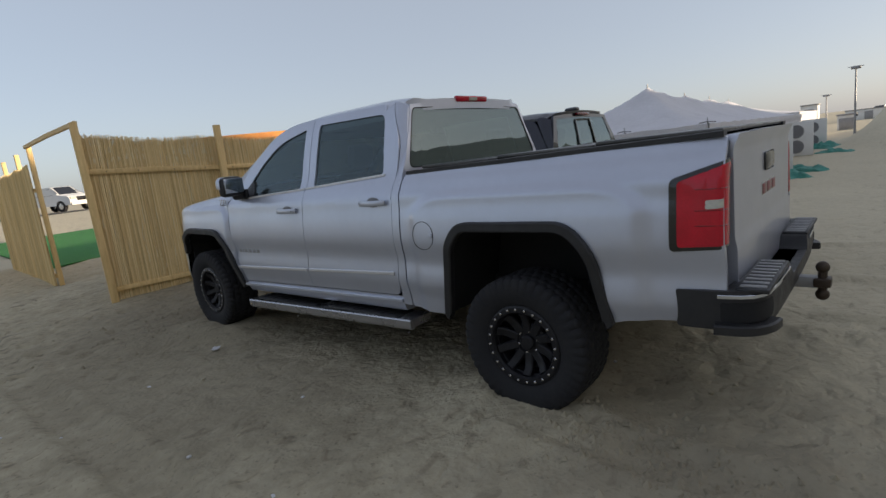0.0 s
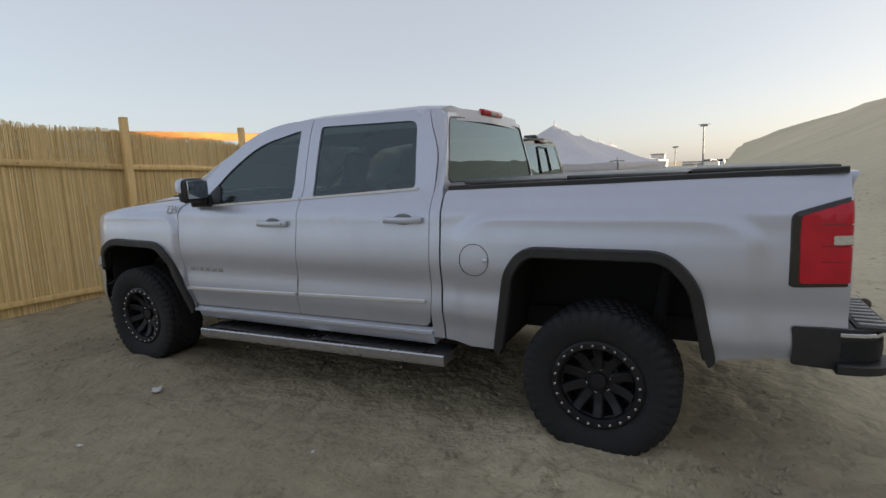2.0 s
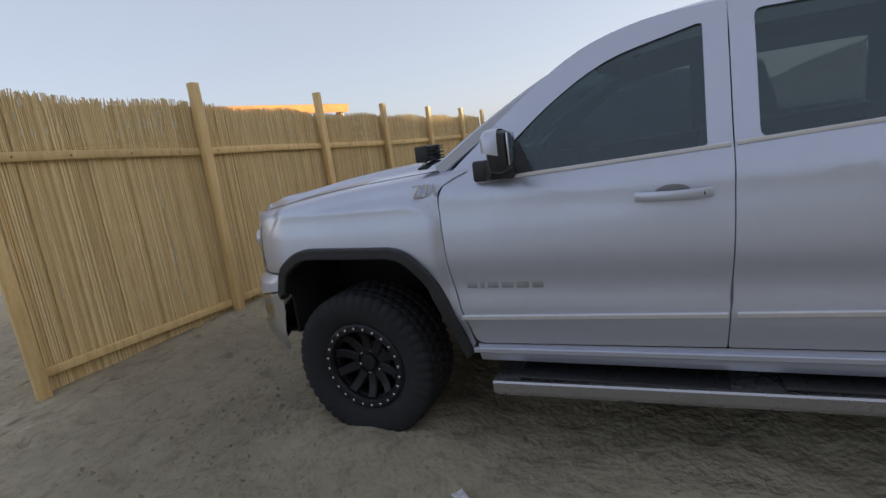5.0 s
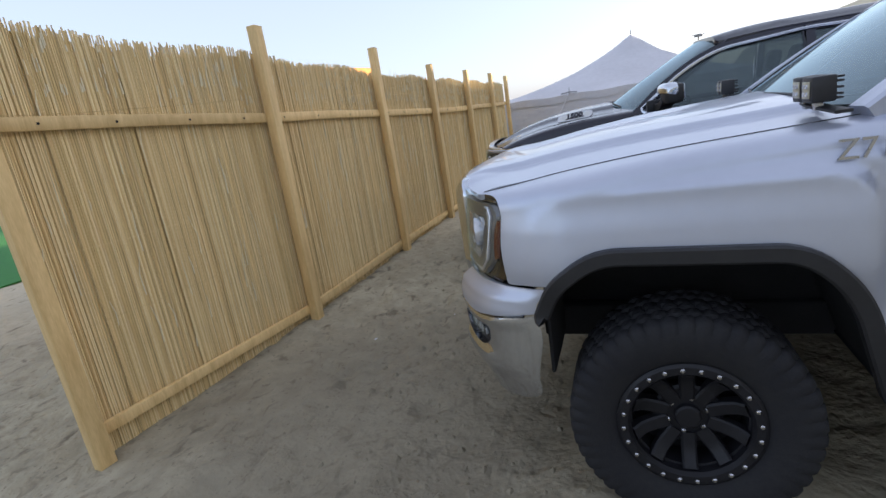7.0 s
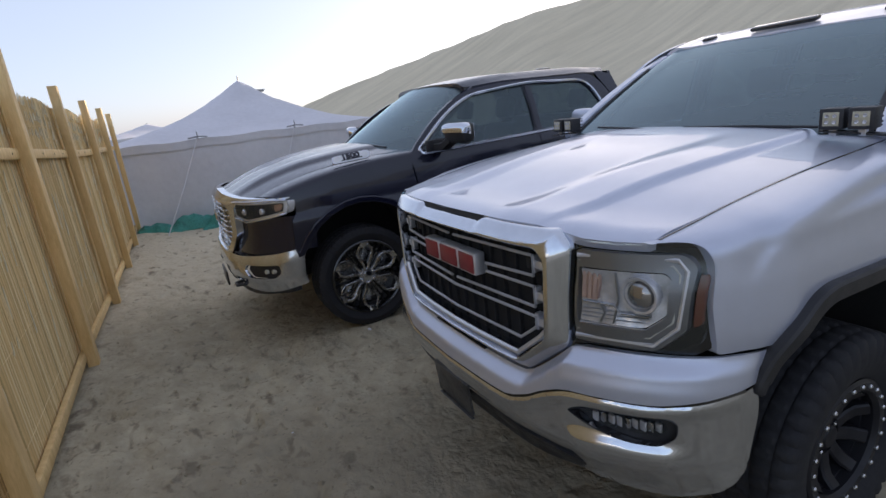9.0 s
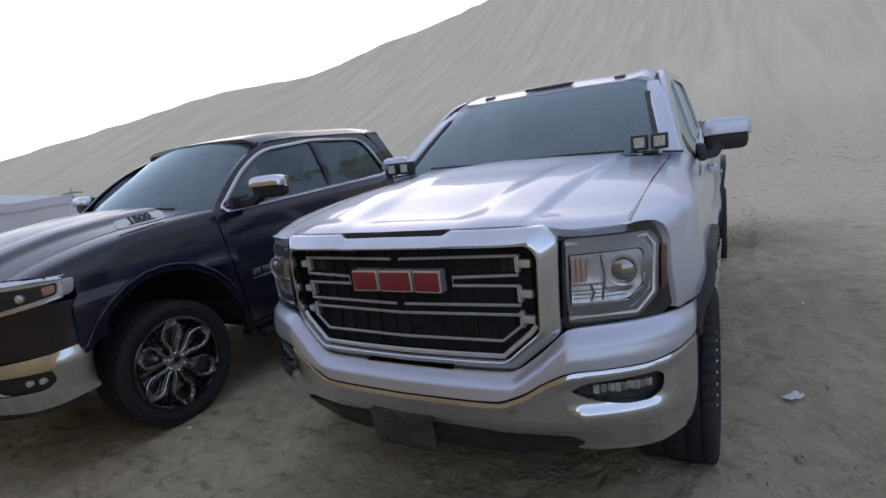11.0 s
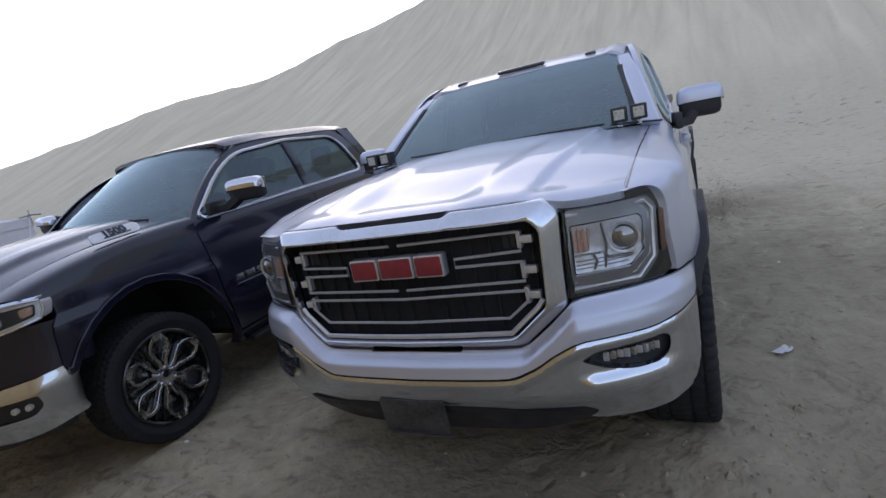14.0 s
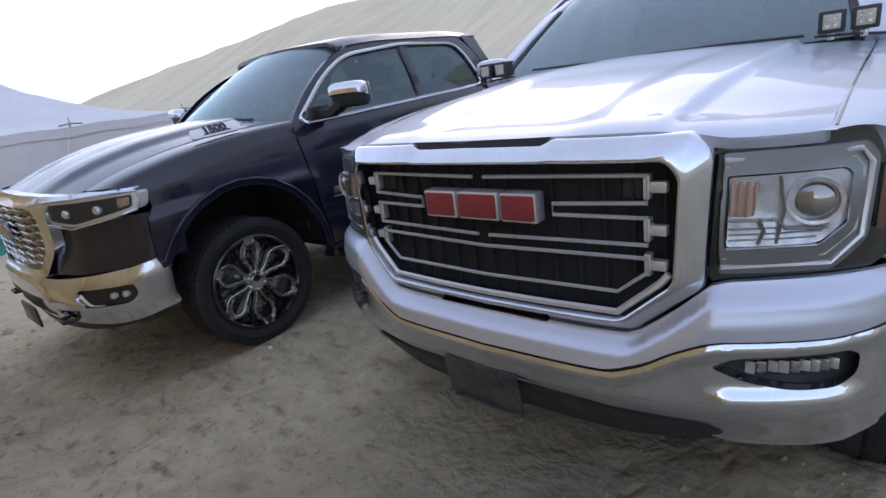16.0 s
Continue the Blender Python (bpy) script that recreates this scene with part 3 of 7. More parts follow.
def ground_z(x, y):
    dx, dy = x - CX, y - CY
    r, a = math.hypot(dx, dy), math.degrees(math.atan2(dx, dy))
    e = crest_el(a)
    z = 0.0
    if e > 0:
        rc, rt = crest_r(a), toe_r(a)
        h = max(0.0, 1.5 + rc * math.tan(radians(e))) * min(1.0, e / 1.5)
        if r < rc:
            t = max(0.0, (r - rt) / (rc - rt))
            z = h * (0.62 * t + 0.38 * t * t) * smooth(0, 0.12, t)
        else:
            z = h * math.exp(-((r - rc) / 30) ** 2)
        z += 0.25 * noise.noise(Vector((x * 0.11, y * 0.11, 3))) * smooth(rt, rt + 8, r)
    elif r > 60:
        z += (noise.noise(Vector((x * 0.006, y * 0.006, 0))) * 2.2 + 0.6) * smooth(60, 160, r) if a > -60 and a < 60 else 0
    z += 0.11 * smooth(5.2, 6.1, y) * (0.35 * smooth(-3.2, -1.2, x) + 0.65 * smooth(-1.0, 0.8, x)) * smooth(20, 10, x) + 0.65 * smooth(12, 36, y) * smooth(-40, -10, x) * smooth(60, 30, x)
    # sand heaped round the dark truck's wheels
    for wx in (2.06, 3.80):
        for wy in (0.63, 4.26):
            d = math.hypot((x - wx) / 0.8, y - wy)
            z += 0.055 * smooth(0.75, 0.2, d) if d < 0.75 else 0.0
    for wx in (-0.93, 0.93):
        for wy, h in ((0.0, 0.075), (3.655, 0.080)):
            d = math.hypot((x - wx) / 0.8, y - wy)
            z += h * smooth(0.8, 0.25, d) if d < 0.8 else 0.0
    return z


def sand_relief(x, y):
    p = Vector((x, y, 0))
    k = 0.022 * noise.noise(p * 1.1) + 0.017 * noise.noise(p * 3.1 + Vector((7, 1, 0))) + 0.009 * noise.noise(p * 7.0)
    # trodden dents
    c = noise.voronoi(p * 3.4 + Vector((noise.noise(p * 2) * 0.6, noise.noise(p * 2 + Vector((5, 5, 0))) * 0.6, 0)))[0][0]
    k -= (0.022 + 0.016 * smooth(3.6, 5.2, y)) * smooth(0.31, 0.19, c) * smooth(-0.15, 0.25, noise.noise(p * 0.5 + Vector((2, 9, 0))) + 0.25 * smooth(4.0, 5.2, y))
    # tyre ruts beside and behind the trucks
    for cx, w, y0, y1 in ((-0.93, 0.17, -30, 0.2), (0.93, 0.17, -30, 0.2), (1.97, 0.16, -30, 0.8), (3.9, 0.16, -30, 0.8), (-2.35, 0.16, -30, 9)):
        d = abs(x - cx - 0.25 * math.sin(y * 0.25 + cx))
        if d < 0.4 and y0 < y < y1:
            k += -0.022 * smooth(w, w - 0.06, d) + 0.016 * smooth(w + 0.12, w + 0.03, d) * smooth(w - 0.05, w, d)
            if d < w:
                k += 0.007 * math.sin((y + 0.5 * d) * 2 * math.pi / 0.12 + (2.5 if x > cx else 0)) * smooth(-0.2, 0.3, noise.noise(p * 0.9))
    return k


def axis_cuts(lo, hi, step, far, grow=1.16):
    mid = list(np.arange(lo, hi + step / 2, step))
    a, d = [], step
    while (a[-1] if a else mid[-1]) < far:
        d *= grow
        a.append((a[-1] if a else mid[-1]) + d)
    b, d = [], step
    while (b[-1] if b else mid[0]) > -far:
        d *= grow
        b.append((b[-1] if b else mid[0]) - d)
    return b[::-1] + mid + a


xs, ys = axis_cuts(-5.5, 7.0, 0.038, 3500, 1.06), axis_cuts(-6.0, 7.6, 0.038, 3500, 1.06)
gv = []
for yy in ys:
    for xx in xs:
        near = smooth(45, 20, math.hypot(xx, yy))
        zz = ground_z(xx, yy)
        gv.append((xx, yy, zz + (sand_relief(xx, yy) * near * (1 - 0.75 * smooth(0.4, 1.6, zz)) if near else 0.0)))
nx = len(xs)
gf = [(j * nx + i, j * nx + i + 1, (j + 1) * nx + i + 1, (j + 1) * nx + i) for j in range(len(ys) - 1) for i in range(nx - 1)]
gm = bpy.data.meshes.new("ground")
gm.from_pydata(gv, [], gf)
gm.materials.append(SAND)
for p in gm.polygons:
    p.use_smooth = True
ground = tagged(new("ground", gm), "trodden grey-brown desert sand rising into a tall dune", "sand", kind="structure")


def churned(name, path, width, count, seed, label):
    """Loose clods thrown up along a wheel's way."""
    rnd = random.Random(seed)
    vs, fs = [], []
    for _ in range(count):
        t = rnd.random() ** 1.3 * (len(path) - 1)
        i = min(int(t), len(path) - 2)
        (ax, ay), (bx, by) = path[i], path[i + 1]
        u = t - i
        x = ax + (bx - ax) * u + rnd.gauss(0, width)
        y = ay + (by - ay) * u + rnd.gauss(0, width)
        r = 0.006 + 0.020 * rnd.random() ** 3
        z = ground_z(x, y) + sand_relief(x, y) + r * 0.1
        k, turn = len(vs), rnd.uniform(0, 6.28)
        for j in range(5):
            q = r * rnd.uniform(0.7, 1.4)
            vs.append((x + q * math.cos(turn + j * 1.257), y + q * math.sin(turn + j * 1.257), z - r * 0.2))
        vs.append((x + rnd.uniform(-0.3, 0.3) * r, y + rnd.uniform(-0.3, 0.3) * r, z + r * rnd.uniform(0.5, 1.0)))
        fs += [(k + j, k + (j + 1) % 5, k + 5) for j in range(5)]
    me = bpy.data.meshes.new(name)
    me.from_pydata(vs, [], fs)
    me.materials.append(SAND)
    return tagged(new(name, me), label, "sand", kind="stuff")


churned("sand_clods", [(-1.05, -0.35), (-1.2, -1.0), (-1.35, -1.8), (-1.3, -3.0), (-1.15, -4.5)], 0.17, 1500, 4, "loose sand clods churned up behind the rear wheel")
churned("sand_clods", [(-1.5, 4.2), (-0.8, 4.9), (0.6, 5.2), (2.2, 5.3), (4.0, 5.3)], 0.38, 900, 9, "loose sand clods trodden up before the trucks")


# ---- reed fence ----
# post places, and the heights of post, reeds and upper rail there
POSTS = [(-1.08, 6.53, 2.45, 2.29, 1.81), (0.64, 6.27, 2.34, 2.17, 1.71), (2.58, 6.27, 2.31, 2.08, 1.65), (4.13, 6.22, 2.19, 2.03, 1.60), (5.68, 6.18, 2.15, 2.00, 1.57), (7.25, 6.16, 2.13, 1.98, 1.56), (8.55, 6.15, 2.10, 1.96, 1.55)]


def fence_panel(A, B, last=False, seed=1, post_r=0.045, first=True):
    """One bay of the fence: a post, two rails and a screen of reeds behind them."""
    a, b = Vector((A[0], A[1], 0)), Vector((B[0], B[1], 0))
    d = b - a
    L = d.length
    f = thing("fence_panel", Matrix.Translation(a) @ Matrix.Rotation(math.atan2(d.y, d.x), 4, "Z"),
              "golden reed screen on pine posts and rails standing in sand", "fence", "reed fence bays")
    rnd = random.Random(seed)
    mix = lambda i, x: A[i] + (B[i] - A[i]) * x / L
    for x, h, on in ((0, A[2], first), (L, B[2], last)):
        if on:
            bm = bmesh.new()
            box(bm, (-post_r, -0.075, -0.25), (post_r, -0.005, h), 0.006, Matrix.Translation((x, 0, 0)) @ Matrix.Rotation(rnd.uniform(-0.012, 0.012), 4, "Y"))
            part("post", bm, PINE, f, "squared pine post")
    bm = bmesh.new()
    box(bm, (0.0, -0.012, 0.165), (L, 0.022, 0.230), 0.004)
    part("lower_rail", bm, PINE, f, "pine batten")
    bm = bmesh.new()
    tube(bm, [(0.0, 0.006, A[4]), (L * 0.5, 0.006, (A[4] + B[4]) / 2 + rnd.uniform(-0.008, 0.008)), (L, 0.006, B[4])], 0, flat=(0.018, 0.034))
    rail = part("upper_rail", bm, PINE, f, "pine batten")
    for k in range(4):
        x = L * (0.12 + 0.25 * k) + rnd.uniform(-0.05, 0.05)
        part("nail_head", box(bmesh.new(), (x - 0.006, -0.0145, mix(4, x) - 0.006), (x + 0.006, -0.010, mix(4, x) + 0.006)), DARKIN, rail)
    bm = bmesh.new()
    for layer in (0, 1, 2, 3):
        x = 0.004
        while x < L - 0.003:
            r = rnd.uniform(0.0030, 0.0062) if layer < 3 else 0.011
            top = mix(3, x) + rnd.uniform(-0.028, 0.012) + 0.02 * math.sin(x * 4.3 + seed) - (0.05 if layer else 0)
            if layer and rnd.random() < 0.02:
                top -= rnd.uniform(0.05, 0.2)
            lean = 0.010 * math.sin(x * 2.1 + seed) + rnd.uniform(-0.004, 0.004)
            y = 0.036 + layer * 0.008 + rnd.uniform(-0.002, 0.002)
            tube(bm, [(x, y, 0.03), (x + lean * 0.5 + rnd.uniform(-0.0025, 0.0025), y + rnd.uniform(-0.003, 0.003), top * 0.5), (x + lean, y, top)], [r, r * 0.97, r * 0.85], 5, up=(0, 1, 0))
            x += r * 1.45
            if layer < 2 and rnd.random() < 0.16:
                x += r * rnd.uniform(0.8, 2.2)
    for z in (0.35, 0.75, 1.15, 1.45, 1.85):
        tube(bm, [(0, 0.032, z), (L * 0.3, 0.031, z - 0.012), (L * 0.7, 0.031, z - 0.006), (L, 0.032, z + 0.01)], 0.0014, 4)
    part("reed_screen", bm, REEDS, f, "woven split reeds", kind="stuff", angle=60)
    # pale splinters where reeds have snapped
    bm = bmesh.new()
    for k in range(34):
        x, z, h = rnd.uniform(0.05, L - 0.1), rnd.uniform(0.35, mix(3, 0) - 0.35), rnd.uniform(0.05, 0.28)
        r = rnd.uniform(0.0028, 0.0048)
        tube(bm, [(x, 0.030, z), (x + h * rnd.uniform(-0.03, 0.03), 0.026, z + h * 0.5), (x + h * rnd.uniform(-0.12, 0.12), 0.024, z + h)], [r, r, r * 0.5], 5, up=(0, 1, 0))
    # short pale flecks in three rows above the upper rail
    for k in range(70):
        x = rnd.uniform(0.04, L - 0.06)
        z = mix(4, x) + (0.13, 0.24, 0.35)[k % 3] + rnd.uniform(-0.02, 0.02) + 0.02 * math.sin(x * 3)
        h, r = rnd.uniform(0.03, 0.09), rnd.uniform(0.0030, 0.0055)
        tube(bm, [(x, 0.028, z), (x + h * rnd.uniform(-0.05, 0.05), 0.025, z + h)], [r, r * 0.6], 5, up=(0, 1, 0))
    part("broken_reeds", bm, STRAW, f, "pale snapped reed splinters and rows of short flecks", kind="stuff", angle=60)
    return f


for i in range(len(POSTS) - 1):
    fence_panel(POSTS[i], POSTS[i + 1], i == len(POSTS) - 2, seed=i + 1)
# the fence beyond the gate, and the bar over it
GATE = [(-1.02, 9.5, 2.44, 2.12, 1.70), (-0.92, 11.0, 2.42, 2.12, 1.70), (-0.86, 12.5, 2.40, 2.10, 1.70), (-0.80, 14.0, 2.40, 2.10, 1.70)]
for i in range(3):
    fence_panel(GATE[i], GATE[i + 1], i == 2, seed=20 + i)
gb = part("gate_bar", tube(bmesh.new(), [(-1.08, 6.49, 2.44), (-1.05, 8.0, 2.45), (-1.02, 9.53, 2.43)], 0, flat=(0.025, 0.03)), PINE, None, "dark pine bar spanning the gate opening")
tagged(gb, category="beam")


# ---- pickup trucks ----
class Body:
    """The surfaces of a pickup: y forward from the rear axle, z up from the ground, x to its right."""

    def __init__(s, prof, taper, top, hood_x, plan):
        s.prof = pchip([p[0] for p in prof], [p[1] for p in prof])
        s.tap = pchip([p[0] for p in taper], [p[1] for p in taper])
        s.top = pchip([p[0] for p in top], [p[1] for p in top])
        s.hood_x = hood_x
        s.px = pchip([p[0] for p in plan], [p[1] for p in plan])
        s.py = pchip([p[0] for p in plan], [p[2] for p in plan])
        s.bulges = []

    def X(s, y, z):
        x = s.prof(z) * s.tap(y)
        for yc, half, ztop, amount, fade, ease in s.bulges:
            r = 0.17 if y < yc else 0.17 + 0.3 * ease
            d = math.hypot(max(0.0, abs(y - yc) - half + r) * fade, max(0.0, z - ztop + r))
            x += amount * smooth(r, r - 0.048, d) * (smooth(half, half - ease, y - yc) if ease else 1.0)
        return x

    def side(s, sx):
        return lambda y, z: (sx * s.X(y, z), y, z)

    def fender(s, sx, va=1.05, vb=1.30, v1=1.45, drop=0.075, zmax=1.30):
        """The side up to near the top; above it the sheet rolls over onto the top beside the hood."""
        def f(y, v):
            if v <= va:
                return (sx * s.X(y, v), y, v)
            zt, hx = s.top(y), s.hood_x(y)
            z0 = min(zmax, zt - drop)
            if v <= vb:
                z = va + (v - va) / (vb - va) * (z0 - va)
                return (sx * s.X(y, z), y, z)
            t = (v - vb) / (v1 - vb)
            x0 = s.X(y, z0)
            p0, p3 = Vector((x0, z0)), Vector((hx + 0.004, zt))
            p1, p2 = Vector((x0 - 0.006, z0 + (zt - z0) * 0.75)), Vector((x0 - 0.03, zt - 0.010))
            q = p0 * (1 - t) ** 3 + p1 * 3 * t * (1 - t) ** 2 + p2 * 3 * t * t * (1 - t) + p3 * t ** 3
            return (sx * q.x, y, q.y)
        return f

    def front(s, off=None):
        """The front face, along the plan curve; off(u, z) moves it forward."""
        def f(u, z):
            a = abs(u)
            k = off(a, z) if off else 0.0
            return ((1 if u >= 0 else -1) * s.px(a), s.py(a) + k, z)
        return f


def both(half):
    """A whole outline from its right half, which runs from bottom middle to top middle."""
    return half + [(-p[0], *p[1:]) for p in half[::-1] if abs(p[0]) > 1e-6]


def tyre_mesh(R, hw, rim_r, nb, depth, chunky):
    """A tyre as one skin, its tread blocks raised out of it."""
    cols = [(rim_r, -0.78), (rim_r + 0.02, -0.92), (rim_r + (R - rim_r) * 0.5, -1.02), (R - 0.060, -0.99)]
    tread = [-0.95, -0.90, -0.72, -0.66, -0.60, -0.34, -0.28, -0.22, 0.0, 0.04, 0.22, 0.28, 0.34, 0.60, 0.66, 0.72, 0.90, 0.95]
    back = [(R - 0.060, 0.99), (rim_r + (R - rim_r) * 0.5, 1.02), (rim_r + 0.025, 0.93), (rim_r, 0.80), (rim_r * 0.96, 0.0)]
    n = nb * 4
    bm = bmesh.new()
    rings = []
    for i in range(n):
        a = 2 * math.pi * i / n
        ca, sa = math.cos(a), math.sin(a)
        ring = []
        for r, x in cols:
            ring.append((r, x))
        for j, x in enumerate(tread):
            row = 0 if abs(x) > 0.64 else (1 if abs(x) > 0.26 else 2)
            groove = abs(abs(x) - 0.66) < 0.03 or abs(abs(x) - 0.28) < 0.03
            ph = (i + (2 if row == 1 else 0) + (1 if x > 0 and row == 2 else 0)) % 4
            cut = groove or ph == 0
            if row == 0 and chunky and abs(x) > 0.8:
                cut = ph == 0
            shoulder = R - (0.020 if abs(x) > 0.93 else 0.007 if abs(x) > 0.85 else 0.002)
            ring.append((shoulder - (depth if cut else 0.0), x))
        for k, (r, x) in enumerate(back):
            if chunky and k == 0 and i % 8 < 4:
                r += 0.007
            ring.append((r, x))
        rings.append([bm.verts.new((x * hw + (0.006 if chunky and abs(x) in (0.95, 0.99) and i % 4 else 0) * (1 if x > 0 else -1), r * ca, r * sa)) for r, x in ring])
    m = len(rings[0])
    for i in range(n):
        a, b = rings[i], rings[(i + 1) % n]
        for j in range(m):
            bm.faces.new((a[j], a[(j + 1) % m], b[(j + 1) % m], b[j]))
    return bm


def wheel(parent, x, y, z, sx, tyre_r, width, rim_r, style, name="wheel", tyre_label="", rim_label=""):
    """sx: the side that it faces. The wheel's own x axis points outwards."""
    w = part(name, lathe(bmesh.new(), [(rim_r * 0.9, -width * 0.42), (rim_r * 0.93, -width * 0.1), (rim_r * 0.9, width * 0.30), (rim_r * 0.80, width * 0.28), (rim_r * 0.8, -width * 0.42)], 40, closed=True),
             RIMBLACK, parent, m=pose(x, y, z, 0, 0, 180 if sx < 0 else 0))
    hw = width / 2
    R = tyre_r
    bm = tyre_mesh(R, hw, rim_r, 46 if style == "beadlock" else 66, 0.010 if style == "beadlock" else 0.007, style == "beadlock")
    part("tyre", bm, RUBBER, w, tyre_label, angle=40)
    if style == "beadlock":
        bm = bmesh.new()
        lathe(bm, [(rim_r * 1.02, hw * 0.74), (rim_r * 1.02, hw * 0.86), (rim_r * 0.97, hw * 0.905), (rim_r * 0.86, hw * 0.90), (rim_r * 0.82, hw * 0.80), (rim_r * 0.84, hw * 0.4)], 48, closed=True)
        part("rim", bm, RIMBLACK, w, rim_label)
        bm = bmesh.new()
        for i in range(10):
            m = Matrix.Rotation(2 * math.pi * i / 10, 4, "X")
            tube(bm, [m @ Vector((hw * p[0], 0, rim_r * p[1])) for p in ((0.34, 0.30), (0.38, 0.52), (0.46, 0.70), (0.66, 0.85))], 0, flat=(0.025, 0.022), up=(1, 0, 0))
        lathe(bm, [(rim_r * 0.50, hw * 0.10), (rim_r * 0.50, hw * 0.36), (rim_r * 0.46, hw * 0.40), (rim_r * 0.20, hw * 0.41), (rim_r * 0.19, hw * 0.52), (rim_r * 0.16, hw * 0.56), (0.0, hw * 0.57)], 32)
        part("spokes", bm, RIMBLACK, w)
        bm = bmesh.new()
        lathe(bm, [(rim_r * 0.8, -hw * 0.05), (0.0, -hw * 0.08)], 32)
        part("brake_disc", bm, DARKIN, w)
        bolt = None
        for ring, nbolt, rad, xx in (("bolt", 24, rim_r * 0.925, hw * 0.905), ("lug_nut", 6, rim_r * 0.29, hw * 0.41)):
            for i in range(nbolt):
                a = 2 * math.pi * (i + 0.3) / nbolt
                if i == 0:
                    b2 = bmesh.new()
                    k = 0.0085 if ring == "bolt" else 0.010
                    lathe(b2, [(k, -0.005), (k, 0.004), (k * 0.6, 0.008), (0, 0.009)], 8)
                    bolt = part(ring, b2, STEEL, w, "bright steel bolt", m=Matrix.Translation((xx, rad * math.cos(a), rad * math.sin(a))))
                else:
                    o = bolt.copy()
                    scene.collection.objects.link(o)
                    o.matrix_basis = Matrix.Translation((xx, rad * math.cos(a), rad * math.sin(a)))
    else:
        bm = bmesh.new()
        lathe(bm, [(rim_r * 1.0, hw * 0.78), (rim_r * 1.015, hw * 0.90), (rim_r * 0.98, hw * 0.93), (rim_r * 0.94, hw * 0.88), (rim_r * 0.92, hw * 0.6), (rim_r * 0.9, hw * 0.3)], 56, closed=True)
        part("rim", bm, GLOSSBLACK, w, rim_label)
        bm = bmesh.new()
        for i in range(6):
            m = Matrix.Rotation(2 * math.pi * i / 6, 4, "X")
            for sgn in (-1, 1):
                pts = [(0.62, 0.014, 0.20), (0.66, 0.022, 0.34), (0.70, 0.046, 0.50), (0.74, 0.062, 0.64), (0.79, 0.055, 0.77), (0.85, 0.028, 0.90)]
                tube(bm, [m @ Vector((hw * p[0], sgn * p[1], rim_r * p[2])) for p in pts], 0, flat=(0.0105, 0.013), up=(1, 0, 0))
            tube(bm, [m @ Vector((hw * 0.80, 0, rim_r * 0.84)), m @ Vector((hw * 0.85, 0, rim_r * 0.90)), m @ Vector((hw * 0.88, 0, rim_r * 0.975))], 0, flat=(0.030, 0.010), up=(1, 0, 0))
        lathe(bm, [(rim_r * 0.22, hw * 0.3), (rim_r * 0.22, hw * 0.62), (rim_r * 0.18, hw * 0.66), (0, hw * 0.66)], 32)
        part("spokes", bm, STEEL, w, "bright split spokes")
        bm = bmesh.new()
        for i in range(6):
            m = Matrix.Rotation(2 * math.pi * (i + 0.5) / 6, 4, "X")
            for sgn in (-1, 1):
                tube(bm, [m @ Vector((hw * 0.45, sgn * 0.012, rim_r * 0.22)), m @ Vector((hw * 0.5, sgn * 0.02, rim_r * 0.6)), m @ Vector((hw * 0.6, sgn * 0.03, rim_r * 0.92))], 0, flat=(0.010, 0.02), up=(1, 0, 0))
        part("inner_spokes", bm, GLOSSBLACK, w)
        bm = bmesh.new()
        lathe(bm, [(rim_r * 0.80, hw * 0.10), (rim_r * 0.8, hw * 0.14), (0.0, hw * 0.14)], 40)
        part("brake_disc", bm, STEEL, w)
        bm = bmesh.new()
        lathe(bm, [(rim_r * 0.13, hw * 0.64), (rim_r * 0.13, hw * 0.73), (rim_r * 0.10, hw * 0.75), (0, hw * 0.75)], 24)
        part("hub_cap", bm, CHROME, w)
        bolt = None
        for i in range(6):
            a = 2 * math.pi * (i + 0.5) / 6
            mm = Matrix.Translation((hw * 0.66, rim_r * 0.195 * math.cos(a), rim_r * 0.195 * math.sin(a)))
            if bolt is None:
                b2 = bmesh.new()
                lathe(b2, [(0.011, -0.005), (0.011, 0.012), (0.006, 0.018), (0, 0.019)], 8)
                bolt = part("lug_nut", b2, CHROME, w, m=mm)
            else:
                o = bolt.copy()
                scene.collection.objects.link(o)
                o.matrix_basis = mm
    return w



def seats(T, yf, yr, z0):
    """Two front seats and a rear bench."""
    for x, y, w, nm in ((-0.38, yf, 0.25, "front_seat"), (0.38, yf, 0.25, "front_seat"), (0.0, yr, 0.66, "rear_seat")):
        bm = bmesh.new()
        box(bm, (x - w, y - 0.05, z0), (x + w, y + 0.48, z0 + 0.16), 0.05)
        box(bm, (x - w, -0.07, 0), (x + w, 0.07, 0.62), 0.06, Matrix.Translation((0, y, z0 + 0.10)) @ Matrix.Rotation(radians(14), 4, "X"))
        for hx in ((x,) if w < 0.5 else (x - 0.4, x + 0.4)):
            box(bm, (hx - 0.12, -0.05, 0.66), (hx + 0.12, 0.05, 0.86), 0.045, Matrix.Translation((0, y, z0 + 0.10)) @ Matrix.Rotation(radians(14), 4, "X"))
        part(nm, bm, SEAT, T)


